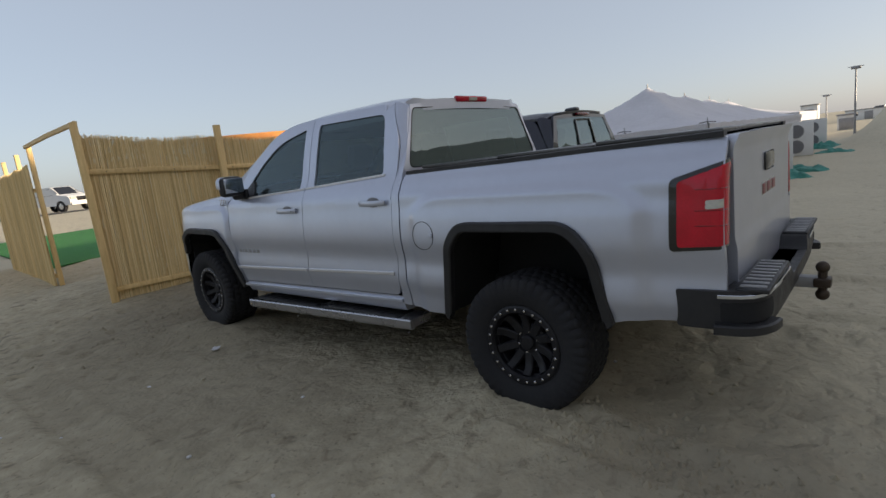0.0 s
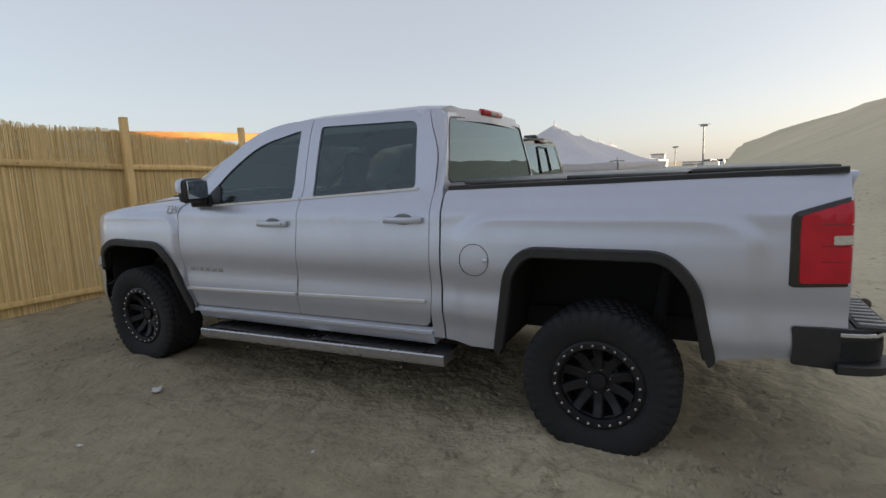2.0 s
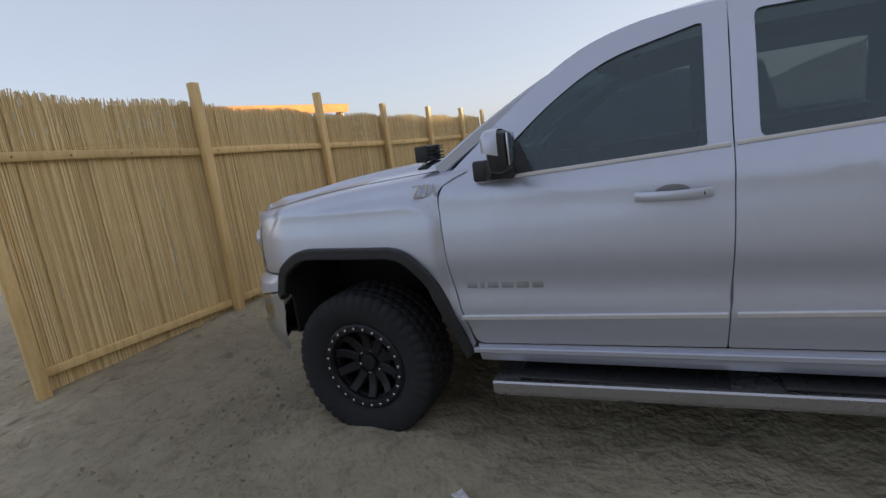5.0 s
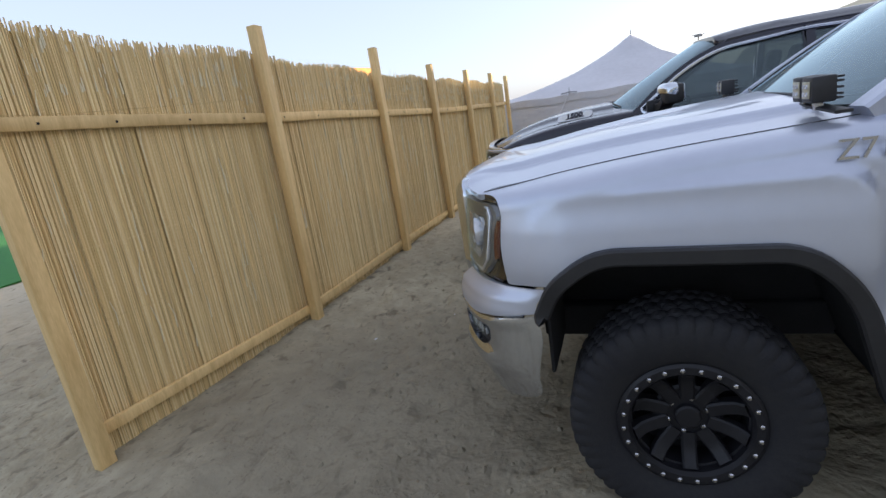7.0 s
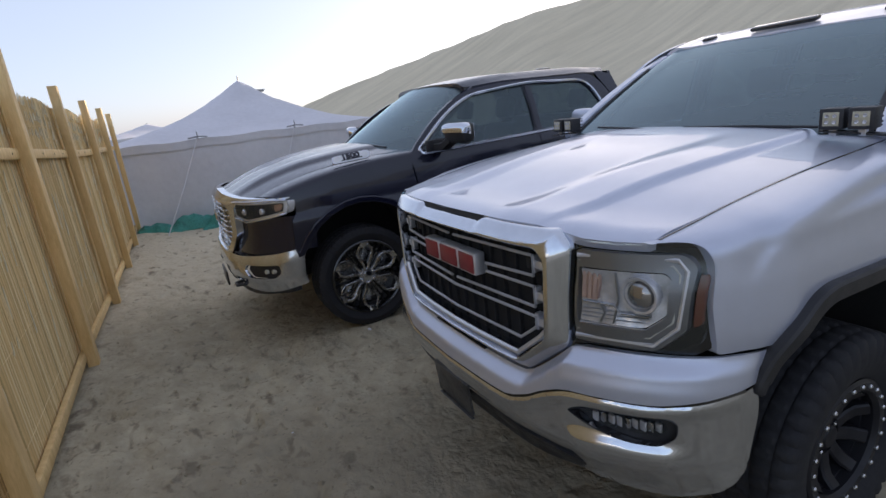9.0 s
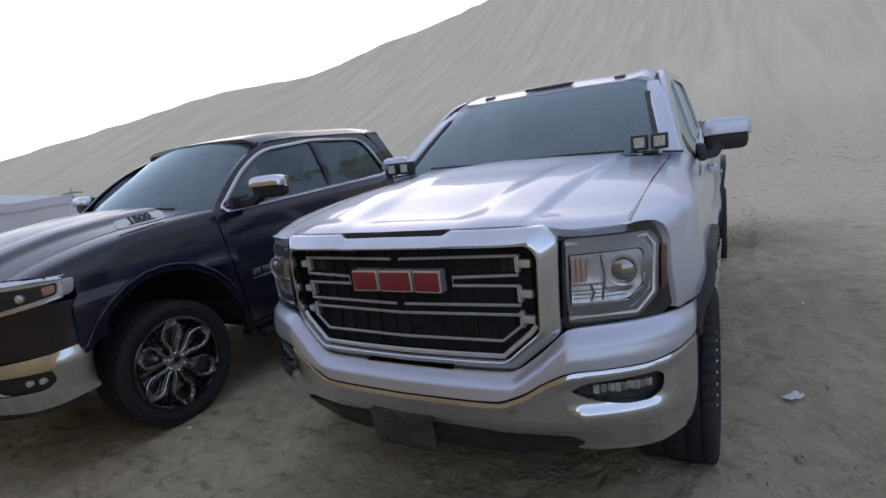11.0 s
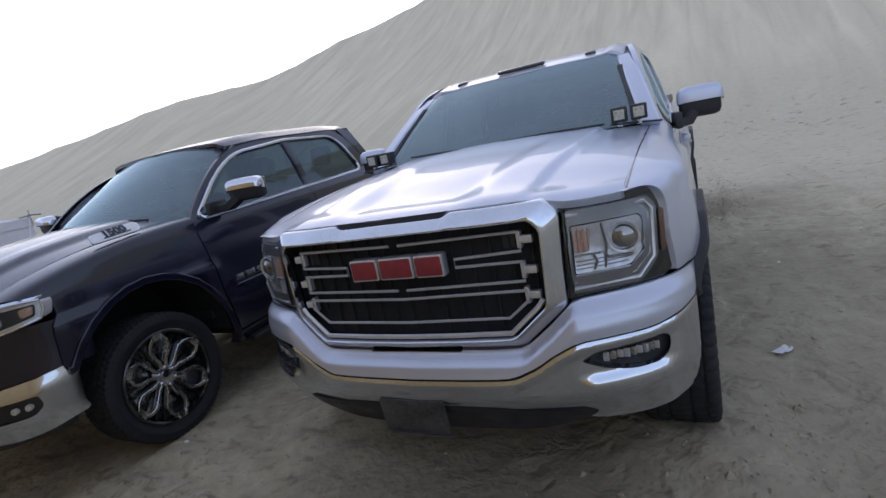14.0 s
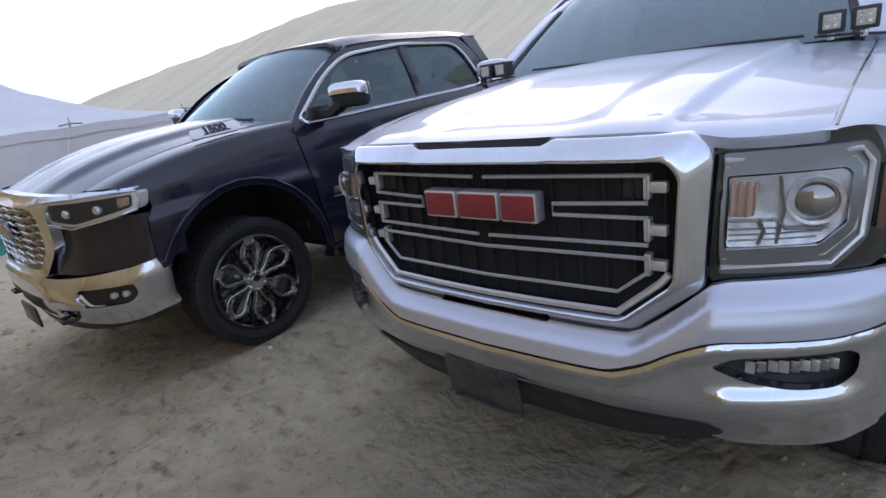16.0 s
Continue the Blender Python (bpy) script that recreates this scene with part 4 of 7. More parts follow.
def cabin(T, y0, y1, sill, yf, yr):
    bm = bmesh.new()
    box(bm, (-0.86, y0, 0.60), (0.86, y1, 0.66))
    for sx in (-1, 1):
        box(bm, (sx * 0.86 - 0.03, y0, 0.6), (sx * 0.86 + 0.03, y1 - 0.1, sill - 0.03))
    part("cabin_lining", bm, TRIM, T)
    bm = bmesh.new()
    box(bm, (-0.80, y1 - 0.45, 0.95), (0.80, y1 + 0.10, sill - 0.03), 0.06)
    part("dashboard", bm, TRIM, T)
    bm = bmesh.new()
    for i in range(24):
        a, b = 2 * math.pi * i / 24, 2 * math.pi * (i + 1) / 24
        tube(bm, [Vector((-0.38, y1 - 0.55, 1.2)) + Matrix.Rotation(radians(65), 3, "X") @ Vector((0.18 * math.cos(t), 0.18 * math.sin(t), 0)) for t in (a, b)], 0.014, 6)
    part("steering_wheel", bm, TRIM, T)
    seats(T, yf, yr, 0.72)


def side_mirror(T, sx, base, head, size, cap, tilt=0):
    """A door mirror: foot, arm, housing, bright cap and glass. head: the housing's middle; size: half extents."""
    bm = bmesh.new()
    hx, hy, hz = head
    w, d, h = size
    box(bm, (-w + 0.004, -d, -h), (w - 0.004, d * 0.7, h * 0.95), 0.035)
    root = part("mirror", bm, BLACK, T, "door mirror with bright cap", m=pose(sx * hx, hy, hz, 0, 0, sx * tilt))
    bm = bmesh.new()
    tmp = bmesh.new()
    bmesh.ops.create_uvsphere(tmp, u_segments=32, v_segments=16, radius=1)
    pw = lambda c, e: math.copysign(abs(c) ** e, c)
    for v in tmp.verts:
        v.co = Vector((pw(v.co.x, 0.45) * (w + 0.006), pw(v.co.y, 0.6) * (d * 0.95) + d * 0.15, pw(v.co.z, 0.55) * h * 0.92 + h * 0.12))
    bmesh.ops.bisect_plane(tmp, geom=tmp.verts[:] + tmp.edges[:] + tmp.faces[:], plane_co=(0, -d * 0.3, 0), plane_no=(0, -1, 0), clear_outer=True)
    bmesh.ops.bisect_plane(tmp, geom=tmp.verts[:] + tmp.edges[:] + tmp.faces[:], plane_co=(0, 0, -h * 0.12), plane_no=(0, 0.25, -1), clear_outer=True)
    merge(bm, tmp)
    part("cap", bm, cap, root, "bright mirror cap")
    part("mirror_glass", box(bmesh.new(), (-w + 0.02, -d - 0.004, -h + 0.03), (w - 0.02, -d + 0.003, h * 0.8), 0.002), CHROME, root)
    bm = bmesh.new()
    arm = Vector(base) - Vector((hx, hy, hz))
    tube(bm, [(sx * arm.x, arm.y, arm.z), (sx * arm.x * 0.6, arm.y * 0.4, arm.z * 0.95), (-sx * w * 0.5, 0, -h * 0.6)], 0, flat=(0.05, 0.03))
    box(bm, (sx * arm.x - 0.02, arm.y - 0.08, arm.z - 0.03), (sx * arm.x + 0.02, arm.y + 0.10, arm.z + 0.06), 0.012)
    part("arm", bm, BLACK, root)
    return root


def door_handle(parent, B, sx, y0, y1, z, mat=SILVER, keyhole=False):
    ym = (y0 + y1) / 2
    x = B.X(ym, z)
    # no hollow is cut: a flat darker ellipse stands for its shade
    bm = bmesh.new()
    tmp = bmesh.new()
    bmesh.ops.create_uvsphere(tmp, u_segments=20, v_segments=10, radius=1)
    for v in tmp.verts:
        v.co = Vector((v.co.x * 0.003, v.co.y * 0.068, v.co.z * 0.036))
    merge(bm, tmp, Matrix.Translation((sx * (x + 0.001), ym, z + 0.002)))
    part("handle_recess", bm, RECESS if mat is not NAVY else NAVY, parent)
    bm = bmesh.new()
    n = 8
    pts = []
    for i in range(n + 1):
        t = i / n
        pts.append((sx * (x + 0.012 + 0.030 * math.sin(math.pi * t) ** 0.5), y0 + (y1 - y0) * t, z))
    tube(bm, pts, 0, flat=(0.010, 0.018))
    h = part("door_handle", bm, mat, parent)
    if keyhole:
        bm = bmesh.new()
        lathe(bm, [(0.009, 0), (0.009, 0.004), (0, 0.005)], 12, pose(sx * (x + 0.034), y0 + 0.03, z, 0, 0, 180 if sx < 0 else 0))
        part("lock", bm, DARKIN, h)


def band(B, sx, y0, y1, z0, z1, hh, proud=0.006, step=0.12):
    """A narrow moulding that follows the side from (y0, z0) to (y1, z1)."""
    n = max(2, int(abs(y1 - y0) / step))
    bm = bmesh.new()
    tube(bm, [(sx * (B.X(y0 + (y1 - y0) * i / n, z0 + (z1 - z0) * i / n) + proud * 0.3), y0 + (y1 - y0) * i / n, z0 + (z1 - z0) * i / n) for i in range(n + 1)], 0, flat=(proud, hh))
    return bm


def outline_bar(fn, pts, r, closed=True, up=(0, 1, 0), flat=None):
    bm = bmesh.new()
    q = [Vector(fn(u, v)) for u, v in pts]
    if closed:
        q.append(q[0])
    tube(bm, q, r, 6, flat=flat, up=up)
    return bm


def lettering(body, size, depth, mat, parent, m, name="lettering", bold=0.0):
    cu = bpy.data.curves.new(name, "FONT")
    cu.body, cu.size, cu.extrude, cu.align_x, cu.align_y = body, size, depth, "CENTER", "CENTER"
    cu.offset = bold
    tmp = bpy.data.objects.new(name, cu)
    scene.collection.objects.link(tmp)
    me = bpy.data.meshes.new_from_object(tmp.evaluated_get(bpy.context.evaluated_depsgraph_get()))
    bpy.data.objects.remove(tmp)
    bpy.data.curves.remove(cu)
    me.materials.append(mat)
    ob = new(name, me)
    ob.parent = parent
    ob.matrix_basis = m
    return ob


# ---- the silver truck ----
G = Body(
    prof=[(0.40, 0.90), (0.50, 0.955), (0.60, 0.966), (0.70, 0.988), (0.745, 0.986), (0.83, 0.978), (0.97, 0.995), (1.10, 0.986), (1.19, 0.973), (1.255, 0.968), (1.30, 0.946), (1.345, 0.922), (1.37, 0.900), (1.60, 0.825), (1.82, 0.75), (1.90, 0.705)],
    taper=[(-1.3, 0.955), (-1.05, 0.965), (-0.7, 0.99), (-0.3, 1.0), (3.8, 1.0), (4.0, 1.0), (4.12, 0.995), (4.18, 0.977), (4.245, 0.944), (4.30, 0.908), (4.35, 0.868)],
    top=[(3.0, 1.375), (3.3, 1.355), (3.7, 1.325), (4.0, 1.290), (4.2, 1.258), (4.4, 1.228), (4.55, 1.20)],
    hood_x=lambda y: 0.835 - 0.02 * smooth(3.2, 4.4, y),
    plan=[(0, 0, 4.53), (0.3, 0.30, 4.52), (0.6, 0.60, 4.465), (0.8, 0.79, 4.378), (0.95, 0.90, 4.292), (1.05, 0.962, 4.205), (1.15, 0.996, 4.11), (1.3, 1.0, 3.97)])
G.bulges = [(0.04, 0.60, 1.285, 0.027, 0.5, 0), (3.65, 0.53, 1.272, 0.032, 1.0, 0.18)]


def silver_shell(T):
    RA = [(-0.505, 0.575, 0.02), (-0.43, 0.94, 0.10), (-0.31, 1.065, 0.12), (0.37, 1.065, 0.12), (0.46, 0.95, 0.12), (0.535, 0.50, 0.02)]
    FA = [(3.08, 0.50, 0.02), (3.20, 0.88, 0.12), (3.33, 1.015, 0.12), (3.92, 1.03, 0.12), (4.06, 0.93, 0.10), (4.12, 0.80, 0.02)]
    for sx in (-1, 1):
        S = G.side(sx)
        fl = (-sx * 0.03, 0, 0)
        inset = lambda y, z, f=S, k=sx: Vector(f(y, z)) - Vector((k * 0.012, 0, 0))
        out = rounded([(0.874, 0.52, 0.01), (0.874, 1.385, 0.02), (-1.01, 1.43, 0.02), (-1.02, 0.63, 0.03), (-0.60, 0.60, 0.02), *RA, (0.70, 0.50, 0.01)], 0.02)
        bs = part("bed_side", sheet(out, S, 0.028, 0.014, flange=fl), SILVER, T)
        hole = rounded([(1.085, 1.405, 0.03), (1.25, 1.385, 0.1), (1.862, 1.362, 0.03), (1.862, 1.825, 0.03), (1.115, 1.81, 0.06)], 0.03)
        def corner(y, z, f=S, k=sx):
            # the cab's side turns round towards the rear window
            yr = 0.895 + 0.055 * smooth(1.36, 1.94, z)
            t = min(max((yr + 0.085 - y) / 0.085, 0.0), 1.0)
            return Vector(f(y, z)) - Vector((k * 0.05 * t * t * smooth(1.34, 1.46, z), 0, 0))
        edge = lambda z: 0.950 + 0.10 * smooth(1.55, 1.95, z) + 0.02 * smooth(0.8, 0.5, z)
        zs = [1.87 - i * 0.06 for i in range(20)]
        out = [(edge(z) + 0.003, z) for z in zs] + rounded([(edge(0.66) + 0.004, 0.66, 0), (0.985, 0.585, 0.09), (1.985, 0.57, 0.01), (1.955, 1.0, 0.1), (1.945, 1.36, 0.1), (1.945, 1.885, 0.01), (1.12, 1.880, 0.05)], 0.0)
        rd = part("rear_door", sheet(out, S, 0.09, 0.04, holes=[hole], flange=fl), SILVER, T)
        part("window", sheet(hole, inset, 0.2, 0.1), TINT, rd, "dark tinted side window")
        part("sill_trim", band(G, sx, 1.06, 1.94, 1.40, 1.352, 0.008, 0.007), SATIN, rd, "bright window sill trim")
        part("side_moulding", band(G, sx, 0.985, 1.955, 0.742, 0.715, 0.011, 0.010), SATIN, rd)
        door_handle(rd, G, sx, 1.00, 1.25, 1.222)
        hole = rounded([(2.035, 1.35, 0.02), (2.86, 1.315, 0.03), (2.90, 1.36, 0.04), (2.64, 1.585, 0.3), (2.40, 1.735, 0.2), (2.035, 1.812, 0.02)], 0.03)
        out = rounded([(1.990, 0.57, 0.01), (3.03, 0.55, 0.04), (3.11, 0.85, 0.2), (3.135, 1.25, 0.1), (3.09, 1.345, 0.04), (2.80, 1.60, 0.3), (2.50, 1.80, 0.3), (2.25, 1.872, 0.2), (1.950, 1.885, 0.01), (1.950, 1.36, 0.1), (1.960, 1.0, 0.1)], 0.02)
        fd = part("front_door", sheet(out, S, 0.09, 0.04, holes=[hole], flange=fl), SILVER, T)
        part("window", sheet(hole, inset, 0.2, 0.1), TINT, fd, "dark tinted side window")
        part("sill_trim", band(G, sx, 1.96, 2.95, 1.350, 1.305, 0.008, 0.007), SATIN, fd, "bright window sill trim")
        part("side_moulding", band(G, sx, 1.985, 3.08, 0.713, 0.685, 0.011, 0.010), SATIN, fd)
        door_handle(fd, G, sx, 2.03, 2.29, 1.190, keyhole=True)
        sail = lambda y, z, f=S, k=sx: Vector(f(y, z)) + Vector((k * 0.004, 0, 0))
        part("mirror_sail", sheet(rounded([(2.70, 1.326), (2.925, 1.316), (2.915, 1.345), (2.77, 1.462)], 0.012), sail, 0.06, 0.05, flange=(-sx * 0.016, 0, 0)), BLACK, fd, "black mirror sail")
        # backing strips behind the door gaps; their darker silver carries the gaps' shade
        back = lambda y, z, f=S, k=sx: Vector(f(y, z)) - Vector((k * 0.010, 0, 0))
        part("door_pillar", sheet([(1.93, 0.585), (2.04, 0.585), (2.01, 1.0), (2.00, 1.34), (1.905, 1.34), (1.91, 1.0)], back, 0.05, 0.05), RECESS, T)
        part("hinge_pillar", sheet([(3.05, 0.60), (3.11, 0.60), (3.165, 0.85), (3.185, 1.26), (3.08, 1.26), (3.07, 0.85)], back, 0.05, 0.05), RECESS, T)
        # raised bars where the name stands
        for i, (a, w) in enumerate(((0, 0.05), (0.065, 0.02), (0.10, 0.05), (0.165, 0.055), (0.235, 0.055), (0.305, 0.05))):
            y = 3.04 - a
            part("badge_bar", box(bmesh.new(), (sx * G.X(y, 0.84) - 0.003, y - w, 0.826), (sx * G.X(y, 0.84) + 0.003, y, 0.856), 0.002), GREYP, fd)
        part("cab_corner", sheet([(0.885, 0.52), (0.965, 0.52)] + [(edge(z) - 0.001, z) for z in zs[::-1]] + [(1.09, 1.884), (1.03, 1.880), (0.985, 1.866), (0.950, 1.835), (0.897, 1.40), (0.885, 1.34)], corner, 0.02, 0.045, flange=fl), SILVER, T)
        part("rocker", sheet([(0.96, 0.47), (3.03, 0.45), (3.03, 0.543), (1.99, 0.563), (0.96, 0.578)], lambda y, z, f=S, k=sx: Vector(f(y, z)) - Vector((k * 0.004, 0, 0)), 0.3, 0.03, flange=(-sx * 0.1, 0, 0)), SILVER, T)
        part("rocker_trim", band(G, sx, 0.96, 3.05, 0.545, 0.515, 0.013, 0.012), SILVER, T)
        out = rounded([(3.04, 0.54, 0.02), *FA[:-2], (4.065, 0.925, 0.01), (4.235, 0.917, 0.015), (4.248, 1.05, 0.05), (4.232, 1.30, 0.03), (4.255, 1.385, 0.04), (4.345, 1.45, 0.0), (3.00, 1.45, 0.0), (3.00, 1.37, 0.0), (3.129, 1.30, 0.02), (3.139, 1.25, 0.05), (3.114, 0.85, 0.2)], 0.02)
        ff = part("front_fender", sheet(out, G.fender(sx), 0.022, 0.013, flange=fl), SILVER, T)
        mtx = Matrix.Translation((sx * (G.X(3.18, 1.27) + 0.012), 3.19, 1.285)) @ (Matrix(((0, 0, -1, 0), (-1, 0, 0, 0), (0, 1, 0, 0), (0, 0, 0, 1))) if sx < 0 else Matrix(((0, 0, 1, 0), (1, 0, 0, 0), (0, 1, 0, 0), (0, 0, 0, 1))))
        lettering("Z71", 0.082, 0.003, STEEL, ff, mtx, "badge_lettering")
        for arch, nm in ((RA, "rear_arch_flare"), (FA, "front_arch_flare")):
            bm = bmesh.new()
            pts = rounded(arch, 0.1, 6)[1:-1]
            tube(bm, [(sx * (G.X(y, min(z, 1.0)) + 0.002), y, z) for y, z in pts], 0, flat=(0.028, 0.026), up=(1, 0, 0))
            part(nm, bm, BLACK, T, "black plastic wheel arch flare")
            bm = bmesh.new()
            loops = [[bm.verts.new((sx * x, y, z + 0.015)) for y, z in pts] for x in (0.965, 0.45)]
            for i in range(len(pts) - 1):
                bm.faces.new((loops[0][i], loops[0][i + 1], loops[1][i + 1], loops[1][i]))
            bm.faces.new(loops[1])
            part("wheel_well", bm, DARKIN, T)
        # shock absorber behind the rear wheel
        bm = bmesh.new()
        tube(bm, [(sx * 0.62, -0.22, 0.40), (sx * 0.58, -0.30, 0.95)], 0.035, 10)
        part("shock_absorber", bm, DARKIN, T)
        side_mirror(T, sx, (0.955, 2.83, 1.335), (1.085, 2.79, 1.430), (0.112, 0.052, 0.085), SILVER, -8)
        # running board
        sb = part("running_board", sheet(rounded([(0.87, 0.80), (0.87, 1.005), (2.96, 1.005), (2.96, 0.80)], 0.02), lambda y, x, k=sx: (k * x, y, 0.415 - 0.022 * (y - 0.87) + (0.012 if x < 0.98 else 0)), 0.3, 0.04, thick=(0, 0, -0.055)), STEP, T, "brushed steel running board")
        part("bright_edge", tube(bmesh.new(), [(sx * 0.995, y, 0.398 - 0.022 * (y - 0.87)) for y in (0.872, 1.4, 2.0, 2.5, 2.958)], 0, flat=(0.020, 0.031)), STEP, sb, "polished outer edge")
        for y0, y1 in ((1.02, 1.80), (1.98, 2.84)):
            part("tread_pad", box(bmesh.new(), (sx * 0.90 - 0.09, y0, 0.0), (sx * 0.90 + 0.088, y1, 0.014), 0.004, Matrix.Translation((0, 0, 0.427 - 0.022 * ((y0 + y1) / 2 - 0.87)))), BLACK, sb, "ribbed black rubber tread")
            k = y0 + 0.04
            while k < y1 - 0.02:
                part("tread_rib", box(bmesh.new(), (sx * 0.90 - 0.07, k - 0.005, 0.012), (sx * 0.90 + 0.07, k + 0.005, 0.018), 0.003, Matrix.Translation((0, 0, 0.427 - 0.022 * ((y0 + y1) / 2 - 0.87)))), BLACK, sb)
                k += 0.075
        for y in (1.15, 1.9, 2.7):
            part("bracket", tube(bmesh.new(), [(sx * 0.60, y, 0.54), (sx * 0.75, y, 0.44), (sx * 0.88, y, 0.385)], 0, flat=(0.03, 0.012)), DARKIN, sb)
        # lamp pods on the cowl corner
        pod = part("lamp_bracket", tube(bmesh.new(), [(sx * 0.66, 3.24, 1.405), (sx * 0.76, 3.25, 1.40), (sx * 0.90, 3.22, 1.385)], 0, flat=(0.025, 0.005)), BLACK, T)
        for x in (0.705, 0.80):
            pb = part("lamp_pod", box(bmesh.new(), (-0.040, -0.035, -0.038), (0.040, 0.030, 0.038), 0.006), BLACK, pod, "small black LED work lamp", m=pose(sx * x, 3.255, 1.45, 0, 0, -sx * 4))
            part("lens", box(bmesh.new(), (-0.026, 0.030, -0.025), (0.026, 0.034, 0.025), 0.002), PODLENS, pb, "warm grey LED lens")
            for ax, az2 in ((-0.012, -0.011), (0.012, -0.011), (-0.012, 0.011), (0.012, 0.011)):
                part("led", lathe(bmesh.new(), [(0.007, 0.0), (0.006, 0.003), (0.003, 0.001), (0, 0.001)], 12, Matrix.Translation((ax, 0.034, az2)) @ Matrix.Rotation(radians(90), 4, "Z")), REFL, pb)
            for zz in (-0.03, -0.018, 0, 0.018, 0.03):
                part("cooling_fin", box(bmesh.new(), (-0.036, -0.052, zz - 0.003), (0.036, -0.034, zz + 0.003)), BLACK, pb)
            part("mount", box(bmesh.new(), (-0.012, -0.012, -0.062), (0.012, 0.012, -0.036), 0.003), STEEL, pb)
    # fuel flap
    for sx in (-1,):
        bm = bmesh.new()
        ring = [(sx * (G.X(0.66 + 0.088 * math.cos(a), 1.008 + 0.088 * math.sin(a)) + 0.001), 0.66 + 0.088 * math.cos(a), 1.008 + 0.088 * math.sin(a)) for a in [2 * math.pi * i / 32 for i in range(33)]]
        tube(bm, ring, 0.0019, 5, up=(1, 0, 0))
        ff = part("fuel_flap_joint", bm, DARKIN, T)
        bm = box(bmesh.new(), (sx * G.X(0.59, 1.0) - 0.010, 0.575, 0.995), (sx * G.X(0.59, 1.0) + 0.010, 0.605, 1.022), 0.006)
        part("fuel_flap_catch", bm, SILVER, T)

    def roof_z(x, y):
        return 1.892 + 0.022 * (1 - (x / 0.74) ** 2) - 0.118 * smooth(1.8, 2.75, y) ** 1.6 - 0.022 * smooth(1.2, 0.85, y) - 0.05 * smooth(0.60, 0.75, abs(x)) + 0.018 * smooth(0.5, 0.66, abs(x)) * smooth(0.75, 0.66, abs(x))
    out = rounded([(0.0, 0.925, 0), (0.60, 0.945, 0.1), (0.735, 1.02, 0.06), (0.735, 2.2, 0.05), (0.70, 2.45, 0.03), (0.0, 2.515, 0)], 0.03)
    part("roof", sheet(both(out), lambda x, y: (x, y, roof_z(x, y)), 0.06, 0.08, flange=(0, 0, -0.075)), SILVER, T)
    for x, w in ((-0.47, 0.035), (0.0, 0.17), (0.47, 0.035)):
        bm = box(bmesh.new(), (-w, -0.03, -0.008), (w, 0.03, 0.016), 0.010)
        part("roof_marker_lamp", bm, GLOSSBLACK, T, "smoked roof marker lamp", m=pose(x, 2.33 + 0.05 * (abs(x) < 0.1), roof_z(x, 2.35) + 0.004, -14))

    def screen(x, v):
        yb, yt = 3.26 - 0.13 * x * x, 2.50 - 0.05 * x * x
        zb = 1.385 + 0.005 * x * x
        zt = roof_z(x * 0.68, 2.45) - 0.015
        return (x * (0.82 - 0.15 * v), yb + (yt - yb) * v, zb + (zt - zb) * v + 0.085 * v * (1 - v))
    part("windscreen", sheet([(-1, 0), (1, 0), (1, 1), (-1, 1)], screen, 0.12, 0.12), WIND, T, "tinted windscreen")
    for sx in (-1, 1):
        part("windscreen_pillar", tube(bmesh.new(), [Vector(screen(sx * 1.02, v)) - Vector((0, 0, 0.010 * smooth(0.62, 1.0, v))) for v in (-0.05, 0.2, 0.4, 0.6, 0.7, 0.8, 0.9, 0.98)], 0, flat=(0.045, 0.030)), SILVER, T)
        part("windscreen_seal", tube(bmesh.new(), [Vector(screen(sx * 0.955, v)) + Vector((0, 0.003, 0.003)) for v in (0, 0.2, 0.4, 0.6, 0.75)], 0, flat=(0.016, 0.004)), BLACK, T)
    for x0, x1 in ((-0.62, -0.05), (0.0, 0.58)):
        a, b = Vector(screen(x0 * 1.22, 0.02)), Vector(screen(x1 * 1.22, 0.05))
        part("wiper", tube(bmesh.new(), [a + Vector((0, 0.02, 0.015)), (a + b) / 2 + Vector((0, 0.02, 0.018)), b + Vector((0, 0.012, 0.012))], 0.006, 6), BLACK, T)
    rw = lambda x, z: (x * (1.0 - 0.22 * smooth(1.3, 1.9, z)), 0.895 + 0.055 * smooth(1.36, 1.94, z), z)
    hole = both(rounded([(0.0, 1.43, 0), (0.83, 1.43, 0.05), (0.85, 1.825, 0.05), (0.0, 1.845, 0)], 0.03))
    part("cab_rear_wall", sheet(both([(0.0, 0.6), (0.92, 0.6), (0.92, 1.33), (0.885, 1.46), (0.872, 1.85), (0.0, 1.90)]), rw, 0.15, 0.1, holes=[hole], flange=(0, 0.03, 0)), SILVER, T)
    part("rear_window", sheet(hole, lambda x, z: Vector(rw(x, z)) + Vector((0, 0.002, 0)), 0.2, 0.2), TINTR, T, "tinted rear window")
    part("rear_window_seal", outline_bar(lambda x, z: Vector(rw(x, z)) - Vector((0, 0.001, 0)), hole, 0.0045), GLOSSBLACK, T)
    bl = part("brake_lamp", box(bmesh.new(), (-0.19, -0.012, -0.022), (0.19, 0.03, 0.022), 0.012), REDLENS, T, "red high-level brake lamp", m=pose(0, 0.925, 1.888, 12))
    part("clear_section", box(bmesh.new(), (-0.05, -0.016, -0.012), (0.05, -0.008, 0.012), 0.003), LEDWHITE, bl)

    def hood_base(x, y):
        hx = G.hood_x(y)
        a = abs(x)
        e = min(1.0, a / hx)
        ridge = 0.50 + 0.10 * smooth(4.4, 3.2, y)
